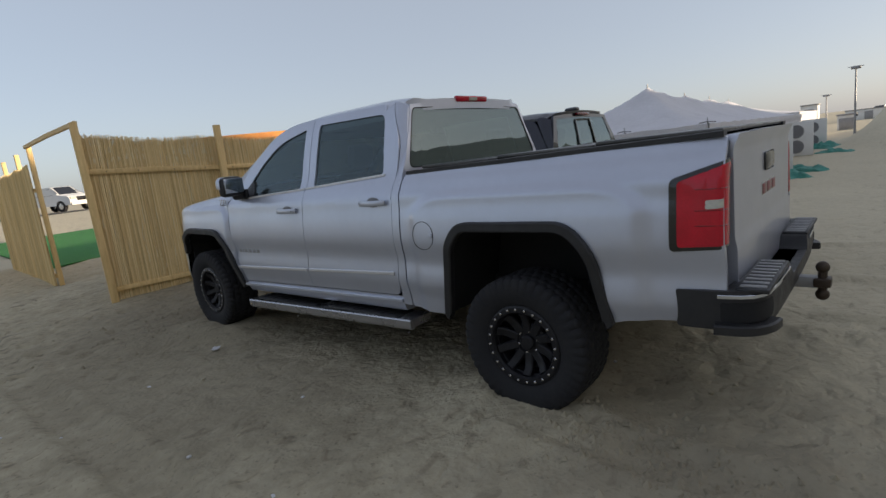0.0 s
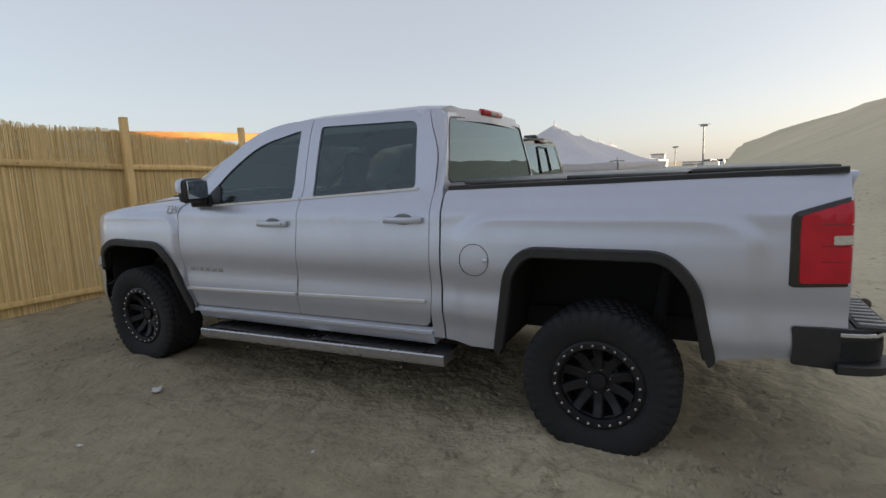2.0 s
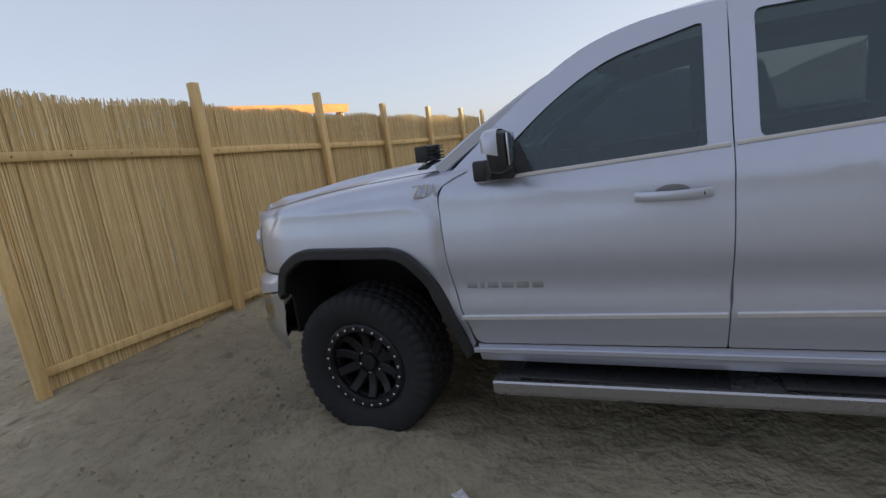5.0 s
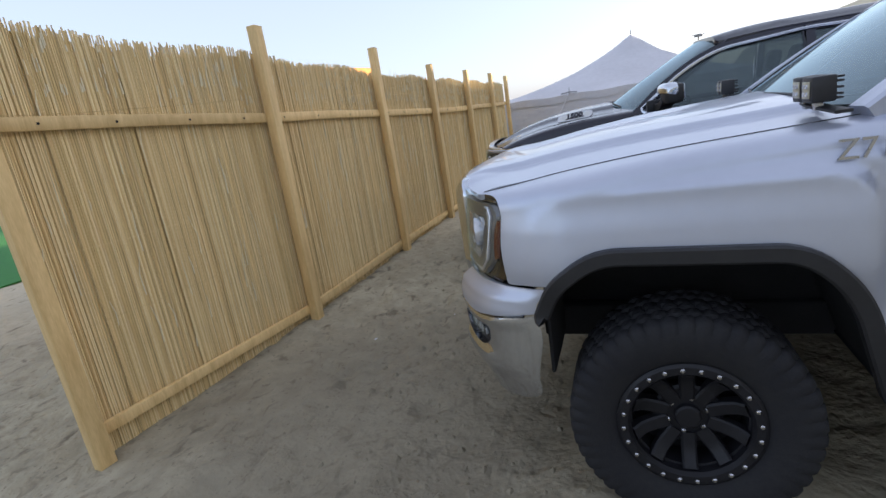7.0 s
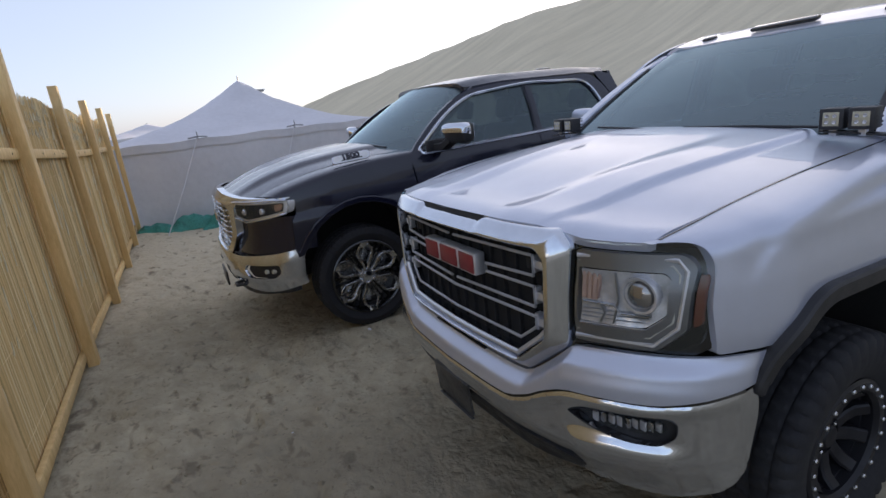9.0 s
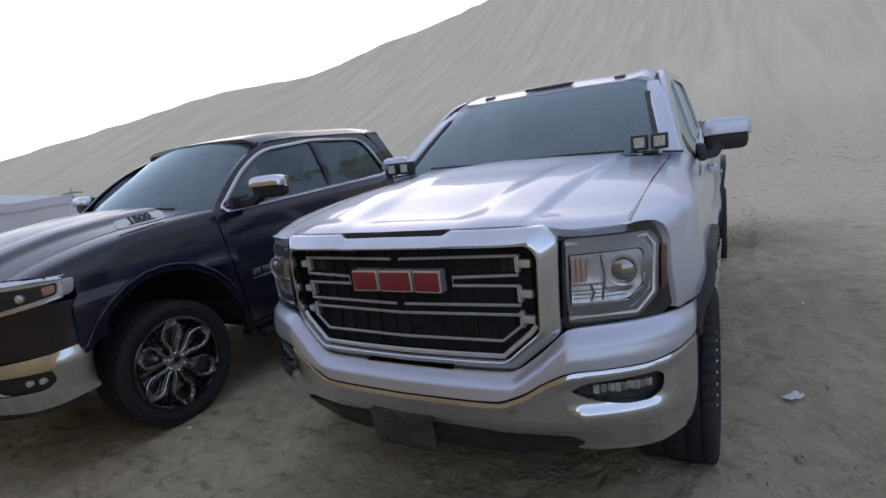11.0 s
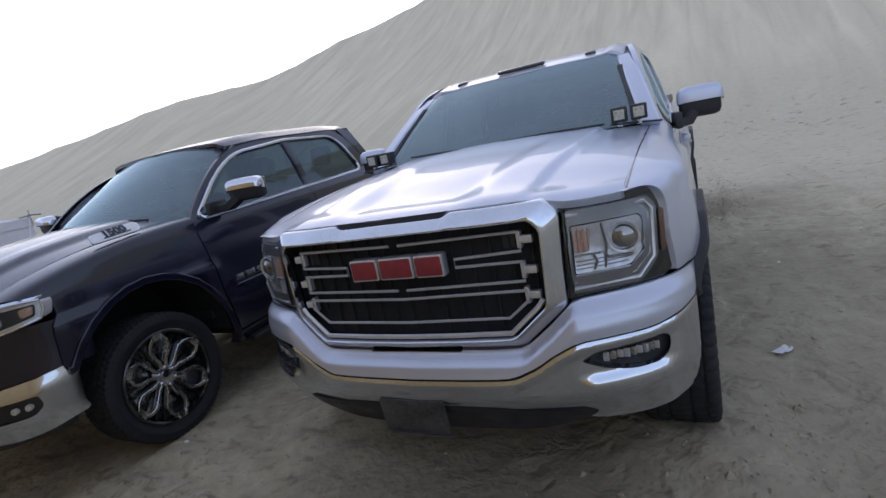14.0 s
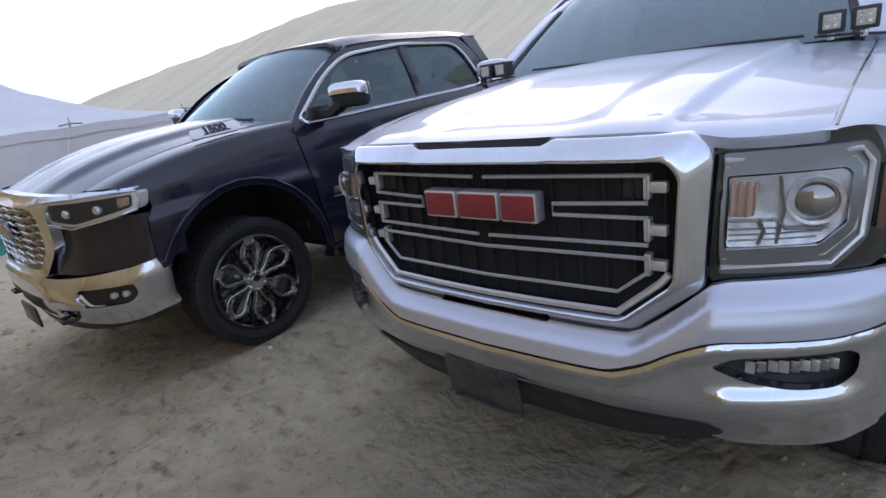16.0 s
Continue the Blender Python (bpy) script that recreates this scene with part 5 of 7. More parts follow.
        return G.top(y) + 0.046 * (1 - e * e) + 0.020 * smooth(ridge + 0.022, ridge - 0.018, a) - 0.016 * smooth(ridge - 0.16, ridge - 0.30, a) * smooth(3.25, 3.6, y)
    # the front edge lies level over the grille and steps down beside it to the headlamps
    hood_y = pchip([0, 0.3, 0.5, 0.58, 0.655, 0.808, 0.84], [4.512, 4.502, 4.468, 4.444, 4.416, 4.334, 4.31])
    hood_edge = pchip([0, 0.3, 0.48, 0.56, 0.64, 0.72, 0.81, 0.84], [1.273, 1.273, 1.270, 1.260, 1.242, 1.238, 1.237, 1.237])

    def hood(x, y):
        a = abs(x)
        yf = hood_y(min(a, 0.84))
        t = min(max((y - yf + 0.26) / 0.26, 0.0), 1.0)
        t2 = min(max((y - yf + 0.10) / 0.10, 0.0), 1.0)
        return (x, y, hood_base(x, y) + (hood_edge(min(a, 0.84)) + 0.016 - hood_base(x, yf)) * t * t - 0.018 * t2 * t2)
    out = both([(0.0, 3.22), (0.57, 3.185), (0.64, 3.17), (0.815, 3.105), (0.829, 3.12)] + [(0.829 - 0.021 * i / 8, 3.2 + 1.11 * i / 8) for i in range(9)] + [(0.808, 4.324)] + [(0.80 - 0.04 * i, hood_y(0.80 - 0.04 * i)) for i in range(20)] + [(0.0, hood_y(0))])
    part("hood", sheet(out, hood, 0.014, 0.025, flange=(0, -0.006, -0.026)), SILVER, T)
    for sx in (-1, 1):
        part("hood_joint", tube(bmesh.new(), [(sx * (G.hood_x(y) + 0.001), y, G.top(y) - 0.0015) for y in [3.0 + i * 0.0875 for i in range(16)]], 0.0045, 6), GLOSSBLACK, T)
    part("cowl", box(bmesh.new(), (-0.82, 3.08, 1.28), (0.82, 3.30, 1.338), 0.01), BLACK, T)
    for sx in (-1, 1):
        part("splash_guard", box(bmesh.new(), (sx * 0.75 - 0.19, 4.095, 0.56), (sx * 0.75 + 0.19, 4.11, 1.02), 0.005), DARKIN, T)
    # bed
    part("bed_floor", box(bmesh.new(), (-0.44, -0.98, 0.80), (0.44, 0.86, 0.84)), DARKIN, T)
    for sx in (-1, 1):
        part("bed_rail", tube(bmesh.new(), [(sx * 0.855, 0.86, 1.396), (sx * 0.855, -0.06, 1.418), (sx * 0.835, -1.0, 1.438)], 0, flat=(0.035, 0.014)), BLACK, T, "black bed rail cap")
    bm = bmesh.new()
    for i in range(3):
        y0 = 0.80 - i * 0.60
        m = Matrix.Translation((0, 0, 1.412 - 0.022 * (y0 - 0.86)))
        box(bm, (-0.80, y0 - 0.585, 0), (0.80, y0, 0.022), 0.008, m)
    part("bed_cover", bm, COVER, T, "black folding bed cover")
    tg = lambda x, z: (x, -1.032 + 0.012 * x * x - 0.022 * smooth(1.36, 1.43, z) - 0.010 * smooth(0.98, 0.92, z), z)
    gate = part("tailgate", sheet(both(rounded([(0.0, 0.70, 0), (0.80, 0.70, 0.02), (0.815, 1.43, 0.03), (0.0, 1.435, 0)], 0.02)), tg, 0.15, 0.03, flange=(0, 0.05, 0)), SILVER, T)
    part("tailgate_handle", box(bmesh.new(), (-0.13, -1.045, 1.21), (0.13, -1.02, 1.31), 0.02), GLOSSBLACK, gate, "black tailgate handle")
    for x in (-0.14, 0.0, 0.14):
        bb = part("badge_block", box(bmesh.new(), (x - 0.062, -1.034, 1.085), (x + 0.062, -1.020, 1.155), 0.006), CHROME, gate)
        part("badge_face", box(bmesh.new(), (x - 0.052, -1.037, 1.093), (x + 0.052, -1.033, 1.147), 0.002), RED, bb)
    for i in range(6):
        part("badge_bar", box(bmesh.new(), (-0.76 + i * 0.058, -1.030, 0.795), (-0.715 + i * 0.058, -1.020, 0.845), 0.003), CHROME, gate)
    for i in range(3):
        part("badge_bar", box(bmesh.new(), (-0.74 + i * 0.045, -1.020, 0.955), (-0.705 + i * 0.045, -1.012, 0.985), 0.003), GLOSSBLACK, gate)
    # tail lamps
    for sx in (-1, 1):
        def wrap(u, z, k=sx):
            """u runs along the side, round the corner and onto the tailgate's edge."""
            if u < 0.19:
                y = -0.80 - u
                return (k * (G.X(y, z) + 0.008), y, z)
            a = min(1.0, (u - 0.19) / 0.11) * math.pi / 2
            x0, y0 = G.X(-0.99, z) + 0.008, -0.99
            return (k * (x0 - 0.05 * (1 - math.cos(a)) - max(0, u - 0.30)), y0 - 0.028 * math.sin(a), z)
        out = rounded([(0.0, 0.945, 0.02), (0.345, 0.965, 0.02), (0.345, 1.335, 0.02), (0.20, 1.325, 0.05), (0.0, 1.262, 0.03)], 0.02)
        tl = part("tail_lamp", sheet(out, wrap, 0.025, 0.06, flange=(-sx * 0.03, 0.02, 0)), GLOSSBLACK, T, "red wrap-round tail lamp")
        lens = rounded([(0.03, 0.965, 0.015), (0.335, 0.978, 0.01), (0.335, 1.322, 0.01), (0.20, 1.308, 0.04), (0.03, 1.250, 0.02)], 0.02)
        hole = rounded([(0.140, 1.130, 0.01), (0.245, 1.136, 0.01), (0.245, 1.172, 0.01), (0.140, 1.168, 0.01)], 0.008)
        out_fn = lambda u, z, k=sx, f=wrap: Vector(f(u, z)) + Vector((k * 0.005, -0.003, 0))
        part("red_lens", sheet(lens, out_fn, 0.025, 0.06, flange=(-sx * 0.01, 0.006, 0)), REDLENS, tl, "glossy red lens")
        part("reversing_lens", sheet(hole, lambda u, z, k=sx, f=wrap: Vector(f(u, z)) + Vector((k * 0.008, -0.005, 0)), 0.025, 0.03), LEDWHITE, tl, "clear reversing lamp lens")
        for zz in (1.06, 1.125, 1.215):
            part("lens_divider", tube(bmesh.new(), [Vector(out_fn(u, zz)) + Vector((sx * 0.001, -0.001, 0)) for u in (0.10, 0.16, 0.22, 0.27, 0.325)], 0.002, 4), REDDARK, tl)
    # rear bumper
    rb = part("rear_bumper", sheet(rounded([(-1.13, 0.60, 0.03), (1.13, 0.60, 0.03), (1.13, 0.775, 0.02), (0.36, 0.775, 0.02), (0.30, 0.70, 0.02), (-0.30, 0.70, 0.02), (-0.36, 0.775, 0.02), (-1.13, 0.775, 0.02)], 0.02),
              lambda u, z: rear_plan(u, z), 0.04, 0.05, flange=(0, 0.14, 0)), BLACK, T, "black step bumper with bright edge")
    for sx in (-1, 1):
        part("bright_edge", tube(bmesh.new(), [Vector(rear_plan(sx * u, 0.752)) + Vector((sx * 0.004, -0.004, 0)) for u in (1.10, 1.07, 1.0, 0.95, 0.9, 0.85, 0.7, 0.55, 0.40)], 0, flat=(0.007, 0.009)), CHROME, rb)
        # flat dark patch laid on the bumper as the shade inside the corner step
        part("corner_step_recess", sheet(rounded([(sx * 0.80, 0.640), (sx * 1.095, 0.640), (sx * 1.095, 0.728), (sx * 0.80, 0.728)], 0.02), lambda u, z, k=sx: Vector(rear_plan(u, z)) + Vector((k * 0.004, -0.004, 0)), 0.03, 0.05), DARKIN, rb, "dark patch for the shade in the corner step")
        part("corner_step_lip", tube(bmesh.new(), [Vector(rear_plan(sx * u, 0.612)) + Vector((sx * 0.012, -0.012, 0)) for u in (1.12, 1.08, 1.04, 1.0, 0.96, 0.92, 0.88, 0.84, 0.80)], 0, flat=(0.035, 0.022)), BLACK, rb, "black plastic step lip")
        pad = part("step_pad", box(bmesh.new(), (sx * 0.66 - 0.28, -1.175, 0.765), (sx * 0.66 + 0.28, -1.045, 0.785), 0.006), BLACK, rb, "ribbed bumper step pad")
        for i in range(9):
            x = sx * 0.66 - 0.24 + i * 0.06
            part("pad_rib", box(bmesh.new(), (x - 0.014, -1.16, 0.783), (x + 0.014, -1.06, 0.791), 0.003), GREYP, pad)
        part("exhaust_tip", lathe(bmesh.new(), [(0.045, -0.2), (0.048, 0.0), (0.042, 0.0), (0.040, -0.18)], 20, pose(sx * 0.76, -1.12, 0.57, 0, 0, -90), closed=True), GLOSSBLACK, T, "black exhaust tip")
    part("step_centre", box(bmesh.new(), (-0.35, -1.15, 0.66), (0.35, -1.03, 0.70), 0.01), BLACK, rb)
    hb = part("tow_hitch", box(bmesh.new(), (-0.032, -1.26, 0.555), (0.032, -1.0, 0.615), 0.006), GREYP, T, "rusty tow hitch with ball")
    bm = bmesh.new()
    for z in (0.515, 0.665):
        tmp = bmesh.new()
        bmesh.ops.create_uvsphere(tmp, u_segments=16, v_segments=10, radius=0.033)
        merge(bm, tmp, Matrix.Translation((0, -1.28, z)))
    tube(bm, [(0, -1.28, 0.52), (0, -1.28, 0.66)], 0.022, 10)
    box(bm, (-0.045, -1.32, 0.56), (0.045, -1.24, 0.61), 0.01)
    part("tow_ball", bm, RUST, hb, "dark worn iron tow ball")
    # chassis
    bm = bmesh.new()
    for x in (-0.45, 0.45):
        box(bm, (x - 0.04, -1.1, 0.50), (x + 0.04, 4.2, 0.64), 0.01)
    box(bm, (-0.82, 0.95, 0.52), (0.82, 3.0, 0.57))
    for y in (0.0, 3.645):
        tube(bm, [(-0.8, y, 0.425), (0.8, y, 0.425)], 0.05, 12)
    box(bm, (-0.40, 3.3, 0.55), (0.40, 4.2, 1.15), 0.03)
    box(bm, (-0.80, 3.05, 0.95), (0.80, 3.12, 1.28))
    part("chassis", bm, DARKIN, T)
    cabin(T, 0.95, 3.05, 1.34, 2.05, 1.20)
    for x, sx in ((-0.89, -1), (0.89, 1)):
        for y, z in ((0.0, 0.390), (3.655, 0.418)):
            wheel(T, x, y, z, sx, 0.398, 0.31, 0.229, "beadlock", "rear_wheel" if y == 0 else "front_wheel", "chunky black mud-terrain tyre", "black beadlock rim")


_rpx = pchip([0, 0.6, 0.85, 0.95, 1.02, 1.10, 1.30], [0, 0.60, 0.85, 0.935, 0.965, 0.975, 0.985])
_rpy = pchip([0, 0.6, 0.85, 0.95, 1.02, 1.10, 1.30], [1.175, 1.168, 1.15, 1.11, 1.05, 0.98, 0.80])


def rear_plan(u, z):
    a = abs(u)
    return ((1 if u >= 0 else -1) * _rpx(a), -_rpy(a) - 0.01 * math.sin((z - 0.6) / 0.175 * math.pi), z)


def loft_frame(F, A, B, steps):
    """A bevelled frame between an inner half outline A and an outer one B: rings at (fraction, forward offset)."""
    n = [max(1, int(math.hypot(B[i + 1][0] - B[i][0], B[i + 1][1] - B[i][1]) / 0.05)) for i in range(len(A) - 1)]

    def even(pts):
        out = []
        for i in range(len(pts) - 1):
            p, q = pts[i], pts[i + 1]
            out += [(p[0] + (q[0] - p[0]) * k / n[i], p[1] + (q[1] - p[1]) * k / n[i]) for k in range(n[i])]
        return out + [pts[-1]]
    a, b = both(even(A)), both(even(B))
    bm = bmesh.new()
    rings = []
    for f, off in steps:
        rings.append([bm.verts.new(F(lambda u, z: off)(p[0] + (q[0] - p[0]) * f, p[1] + (q[1] - p[1]) * f)) for p, q in zip(a, b)])
    for r0, r1 in zip(rings, rings[1:]):
        for i in range(len(r0)):
            j = (i + 1) % len(r0)
            bm.faces.new((r0[i], r0[j], r1[j], r1[i]))
    return bm


def bend(pts, radii, n=5):
    """An open line with its corners rounded, each by its own radius."""
    out = []
    for i, (p, r) in enumerate(zip(pts, radii)):
        if not r:
            out.append(p)
            continue
        p, a, b = Vector(p), Vector(pts[i - 1]), Vector(pts[i + 1])
        c = min(r, (a - p).length * 0.42, (b - p).length * 0.42)
        p0, p1 = p + (a - p).normalized() * c, p + (b - p).normalized() * c
        for j in range(n + 1):
            t = j / n
            out.append(tuple(p0 * (1 - t) ** 2 + p * 2 * t * (1 - t) + p1 * t * t))
    return out


chrome_top = pchip([0, 0.38, 0.47, 0.56, 0.65, 0.75, 0.88, 1.0, 1.16], [0.650, 0.653, 0.682, 0.735, 0.766, 0.768, 0.770, 0.784, 0.812])
chrome_low = pchip([0, 0.30, 0.47, 0.60, 0.84, 1.0, 1.06, 1.11, 1.145, 1.156], [0.535, 0.530, 0.495, 0.455, 0.440, 0.452, 0.475, 0.53, 0.64, 0.72])
shelf_top = pchip([0, 0.42, 0.50, 0.59, 0.63, 1.0, 1.16], [0.748, 0.748, 0.795, 0.872, 0.904, 0.911, 0.911])


def front_band(lower, upper, a1, n=30):
    """The outline between two curves across the nose."""
    us = [a1 * i / n for i in range(n + 1)]
    return both([(u, lower(u)) for u in us] + [(u, upper(u)) for u in us[::-1]])


def silver_front(T):
    F = G.front
    # chrome grille surround
    g = part("grille", sheet(both([(0.0, 0.78), (0.44, 0.78), (0.56, 0.90), (0.565, 1.225), (0.0, 1.225)]), F(lambda a, z: -0.055), 0.1, 0.1, thick=(0, -0.02, 0)), DARKIN, T, "black grille with bright bars")
    turns = (0, 0.022, 0.022, 0.022, 0.018, 0.008, 0.008, 0)
    A = bend([(0.0, 0.800), (0.415, 0.800), (0.535, 0.905), (0.547, 1.165), (0.518, 1.203), (0.25, 1.208), (0.215, 1.208), (0.0, 1.209)], turns)
    B = bend([(0.0, 0.753), (0.44, 0.753), (0.604, 0.887), (0.615, 1.212), (0.570, 1.262), (0.25, 1.268), (0.215, 1.254), (0.0, 1.255)], turns)
    part("grille_surround", loft_frame(F, A, B, ((0.0, -0.05), (0.02, 0.020), (0.06, 0.031), (0.12, 0.034), (0.20, 0.034), (0.34, 0.030), (0.90, 0.004), (0.96, -0.002), (1.0, -0.018), (1.0, -0.07))), CHROME, g, "chrome grille surround", angle=24)
    part("badge_recess", sheet(both([(0.0, 1.250), (0.215, 1.250), (0.245, 1.272), (0.0, 1.270)]), F(lambda a, z: -0.014), 0.1, 0.05), TRIM, g)
    part("inner_lip", outline_bar(F(lambda a, z: 0.012), [(-0.528, 0.925), (-0.508, 0.900), (-0.405, 0.812), (-0.2, 0.812), (0.0, 0.812), (0.2, 0.812), (0.405, 0.812), (0.508, 0.900), (0.528, 0.925)], 0.010, closed=False), SATIN, g, "bright lower lip")
    for i in range(-7, 8):
        x = i * 0.072
        zb = 0.81 if abs(x) < 0.42 else 0.905
        part("grille_slat", box(bmesh.new(), (x - 0.004, F()(x, 1)[1] - 0.054, zb), (x + 0.004, F()(x, 1)[1] - 0.04, 1.205)), DARKIN, g)
    bars = F(lambda a, z: -0.008)
    for sx in (-1, 1):
        for pts in ([(0.02, 1.168), (0.474, 1.168), (0.474, 1.100), (0.235, 1.096), (0.235, 1.066), (0.474, 1.062), (0.474, 0.992), (0.02, 0.992)],
                    [(0.0, 0.957), (0.474, 0.957), (0.474, 0.92), (0.40, 0.862), (0.0, 0.862)]):
            part("grille_bar", outline_bar(bars, [(sx * u, z) for u, z in pts], 0.0058, closed=False), BARGREY, g)
        for z in (1.138, 1.03, 0.938):
            part("grille_tab", box(bmesh.new(), (sx * 0.499 - 0.020, F()(0.5, 1)[1] - 0.03, z - 0.014), (sx * 0.499 + 0.020, F()(0.5, 1)[1] - 0.006, z + 0.014), 0.004), SATIN, g)
            part("grille_tab_arm", box(bmesh.new(), (sx * 0.472 - 0.008, F()(0.5, 1)[1] - 0.03, z - 0.03), (sx * 0.472 + 0.008, F()(0.5, 1)[1] - 0.004, z + 0.03), 0.003), SATIN, g)
        part("active_shutter", box(bmesh.new(), (sx * 0.43 - 0.025, F()(0.43, 1)[1] - 0.05, 1.105), (sx * 0.43 + 0.025, F()(0.43, 1)[1] - 0.042, 1.162), 0.003), TRIM, g)
    # three plain red blocks stand for the maker's mark
    for x0, x1 in ((0.078, 0.200), (-0.075, 0.070), (-0.200, -0.083)):
        bb = part("badge_block", box(bmesh.new(), (x0, 4.495, 1.043), (x1, 4.543, 1.128), 0.006), SATIN, g)
        part("badge_face", box(bmesh.new(), (x0 + 0.006, 4.540, 1.050), (x1 - 0.006, 4.547, 1.121), 0.005), RED, bb, "plain red enamel block")
    # body-coloured upper bumper
    up = lambda a, z: 0.002 + 0.052 * smooth(0.0, 0.055, shelf_top(a) - z) + 0.012 * smooth(0.05, 0.10, shelf_top(a) - z) - 0.03 * smooth(1.0, 1.3, a)
    part("upper_bumper", sheet(front_band(lambda u: chrome_top(u) + 0.010, shelf_top, 1.15), F(up), 0.016, 0.009, flange=(0, -0.02, 0)), SILVER, T, angle=40)
    # chrome bumper
    fog_in = lambda a: smooth(0.60, 0.68, a) * smooth(1.0, 0.93, a)
    lo = lambda a, z: 0.068 - 0.007 * smooth(0.012, 0.0, chrome_top(a) - z) - 0.012 * smooth(0.012, 0.06, chrome_top(a) - z) - 0.075 * smooth(0.60, 0.43, z) - 0.03 * smooth(1.0, 1.3, a) + 0.020 * smooth(0.655, 0.61, z) * fog_in(a) - 0.006 * fog_in(a)
    fog = lambda k: rounded([(k * 0.632, 0.700, 0.005), (k * 0.70, 0.664, 0.03), (k * 0.80, 0.640, 0.04), (k * 0.91, 0.643, 0.03), (k * 0.955, 0.675, 0.02), (k * 0.957, 0.722, 0.02), (k * 0.925, 0.738, 0.02), (k * 0.70, 0.726, 0.03)], 0.02)
    cb = part("front_bumper", sheet(front_band(chrome_low, chrome_top, 1.155, 46), F(lo), 0.02, 0.010, holes=[fog(1), fog(-1)], flange=(0, -0.025, 0)), CHROME, T, "chrome front bumper", angle=40)
    part("bumper_joint", outline_bar(F(lambda a, z: 0.052 - 0.03 * smooth(1.0, 1.3, a)), [(k, chrome_top(abs(k)) + 0.006) for k in [i * 0.04 - 1.12 for i in range(57)]], 0.007, closed=False), GLOSSBLACK, cb)
    for sx in (-1, 1):
        part("fog_recess", sheet(fog(sx), F(lambda a, z: 0.022), 0.05, 0.03, flange=(0, 0.035, 0)), BLACK, cb)
        fl = rounded([(sx * 0.668, 0.702, 0.015), (sx * 0.72, 0.678, 0.02), (sx * 0.895, 0.672, 0.02), (sx * 0.915, 0.690, 0.012), (sx * 0.90, 0.712, 0.015), (sx * 0.70, 0.716, 0.02)], 0.02)
        fg = part("fog_lamp", sheet(fl, F(lambda a, z: 0.046), 0.03, 0.02, thick=(0, -0.02, 0)), CLEAR, cb, "clear fog lamp")
        for i in range(9):
            u = sx * (0.705 + i * 0.023)
            part("reflector", box(bmesh.new(), (F()(u, 1)[0] - 0.0108, F()(u, 1)[1] + 0.028 + 0.004 * (i % 2), 0.678 + 0.002 * (i % 3)), (F()(u, 1)[0] + 0.0108, F()(u, 1)[1] + 0.037, 0.711), 0.003), (REFL, STEEL, SATIN)[i % 3], fg)
        # headlamp
        lean = lambda a, z: -0.02 * smooth(1.0, 1.25, z) - 0.022 * smooth(1.08, 1.21, z) * smooth(0.74, 0.95, a)
        cover = rounded([(sx * 0.622, 0.912, 0.02), (sx * 0.92, 0.908, 0.10), (sx * 0.988, 0.955, 0.06), (sx * 0.998, 1.17, 0.04), (sx * 0.965, 1.218, 0.03), (sx * 0.80, 1.233, 0.05), (sx * 0.624, 1.237, 0.02)], 0.02)
        back = rounded([(sx * 0.605, 0.895, 0.02), (sx * 0.92, 0.895, 0.08), (sx * 1.03, 0.955, 0.05), (sx * 1.04, 1.19, 0.03), (sx * 0.98, 1.234, 0.02), (sx * 0.61, 1.242, 0.02)], 0.02)
        H = part("headlamp", sheet(back, F(lambda a, z: -0.024 + lean(a, z)), 0.04, 0.04, thick=(0, -0.05, 0)), GLOSSBLACK, T, "headlamp with bright surround and projector")
        ringo = rounded([(sx * 0.628, 0.926, 0.01), (sx * 0.86, 0.926, 0.02), (sx * 0.938, 0.99, 0.02), (sx * 0.945, 1.165, 0.02), (sx * 0.91, 1.203, 0.02), (sx * 0.628, 1.208, 0.01)], 0.02)
        ringi = rounded([(sx * 0.637, 0.985, 0.01), (sx * 0.825, 0.985, 0.015), (sx * 0.885, 1.03, 0.015), (sx * 0.887, 1.138, 0.015), (sx * 0.868, 1.154, 0.01), (sx * 0.637, 1.158, 0.01)], 0.02)
        part("lamp_surround", sheet(ringo, F(lambda a, z: -0.012 + lean(a, z) + 0.012 * smooth(0.96, 0.90, a)), 0.03, 0.03, holes=[ringi], flange=(0, -0.02, 0)), LAMPGREY, H, "satin bright C-shaped surround")
        part("outer_rim", outline_bar(F(lambda a, z: 0.002 + lean(a, z)), [(sx * u, z) for u, z in ((0.632, 1.192), (0.898, 1.188), (0.926, 1.158), (0.920, 1.000), (0.852, 0.943), (0.632, 0.943))], 0.0065, closed=False), SATIN, H)
        part("light_guide", outline_bar(F(lambda a, z: -0.002 + lean(a, z)), [(sx * u, z) for u, z in ((0.634, 1.176), (0.884, 1.172), (0.907, 1.148), (0.903, 1.015), (0.838, 0.963), (0.634, 0.963))], 0.0035, closed=False), LEDWHITE, H)
        part("inner_rim", outline_bar(F(lambda a, z: -0.006 + lean(a, z)), [(sx * u, z) for u, z in ((0.64, 1.158), (0.868, 1.154), (0.887, 1.138), (0.885, 1.03), (0.825, 0.985), (0.64, 0.985))], 0.0035, closed=False), REFL, H)
        bowl = rounded([(sx * 0.640, 0.990, 0.01), (sx * 0.822, 0.990, 0.015), (sx * 0.880, 1.034, 0.015), (sx * 0.882, 1.134, 0.01), (sx * 0.862, 1.150, 0.01), (sx * 0.640, 1.153, 0.01)], 0.02)
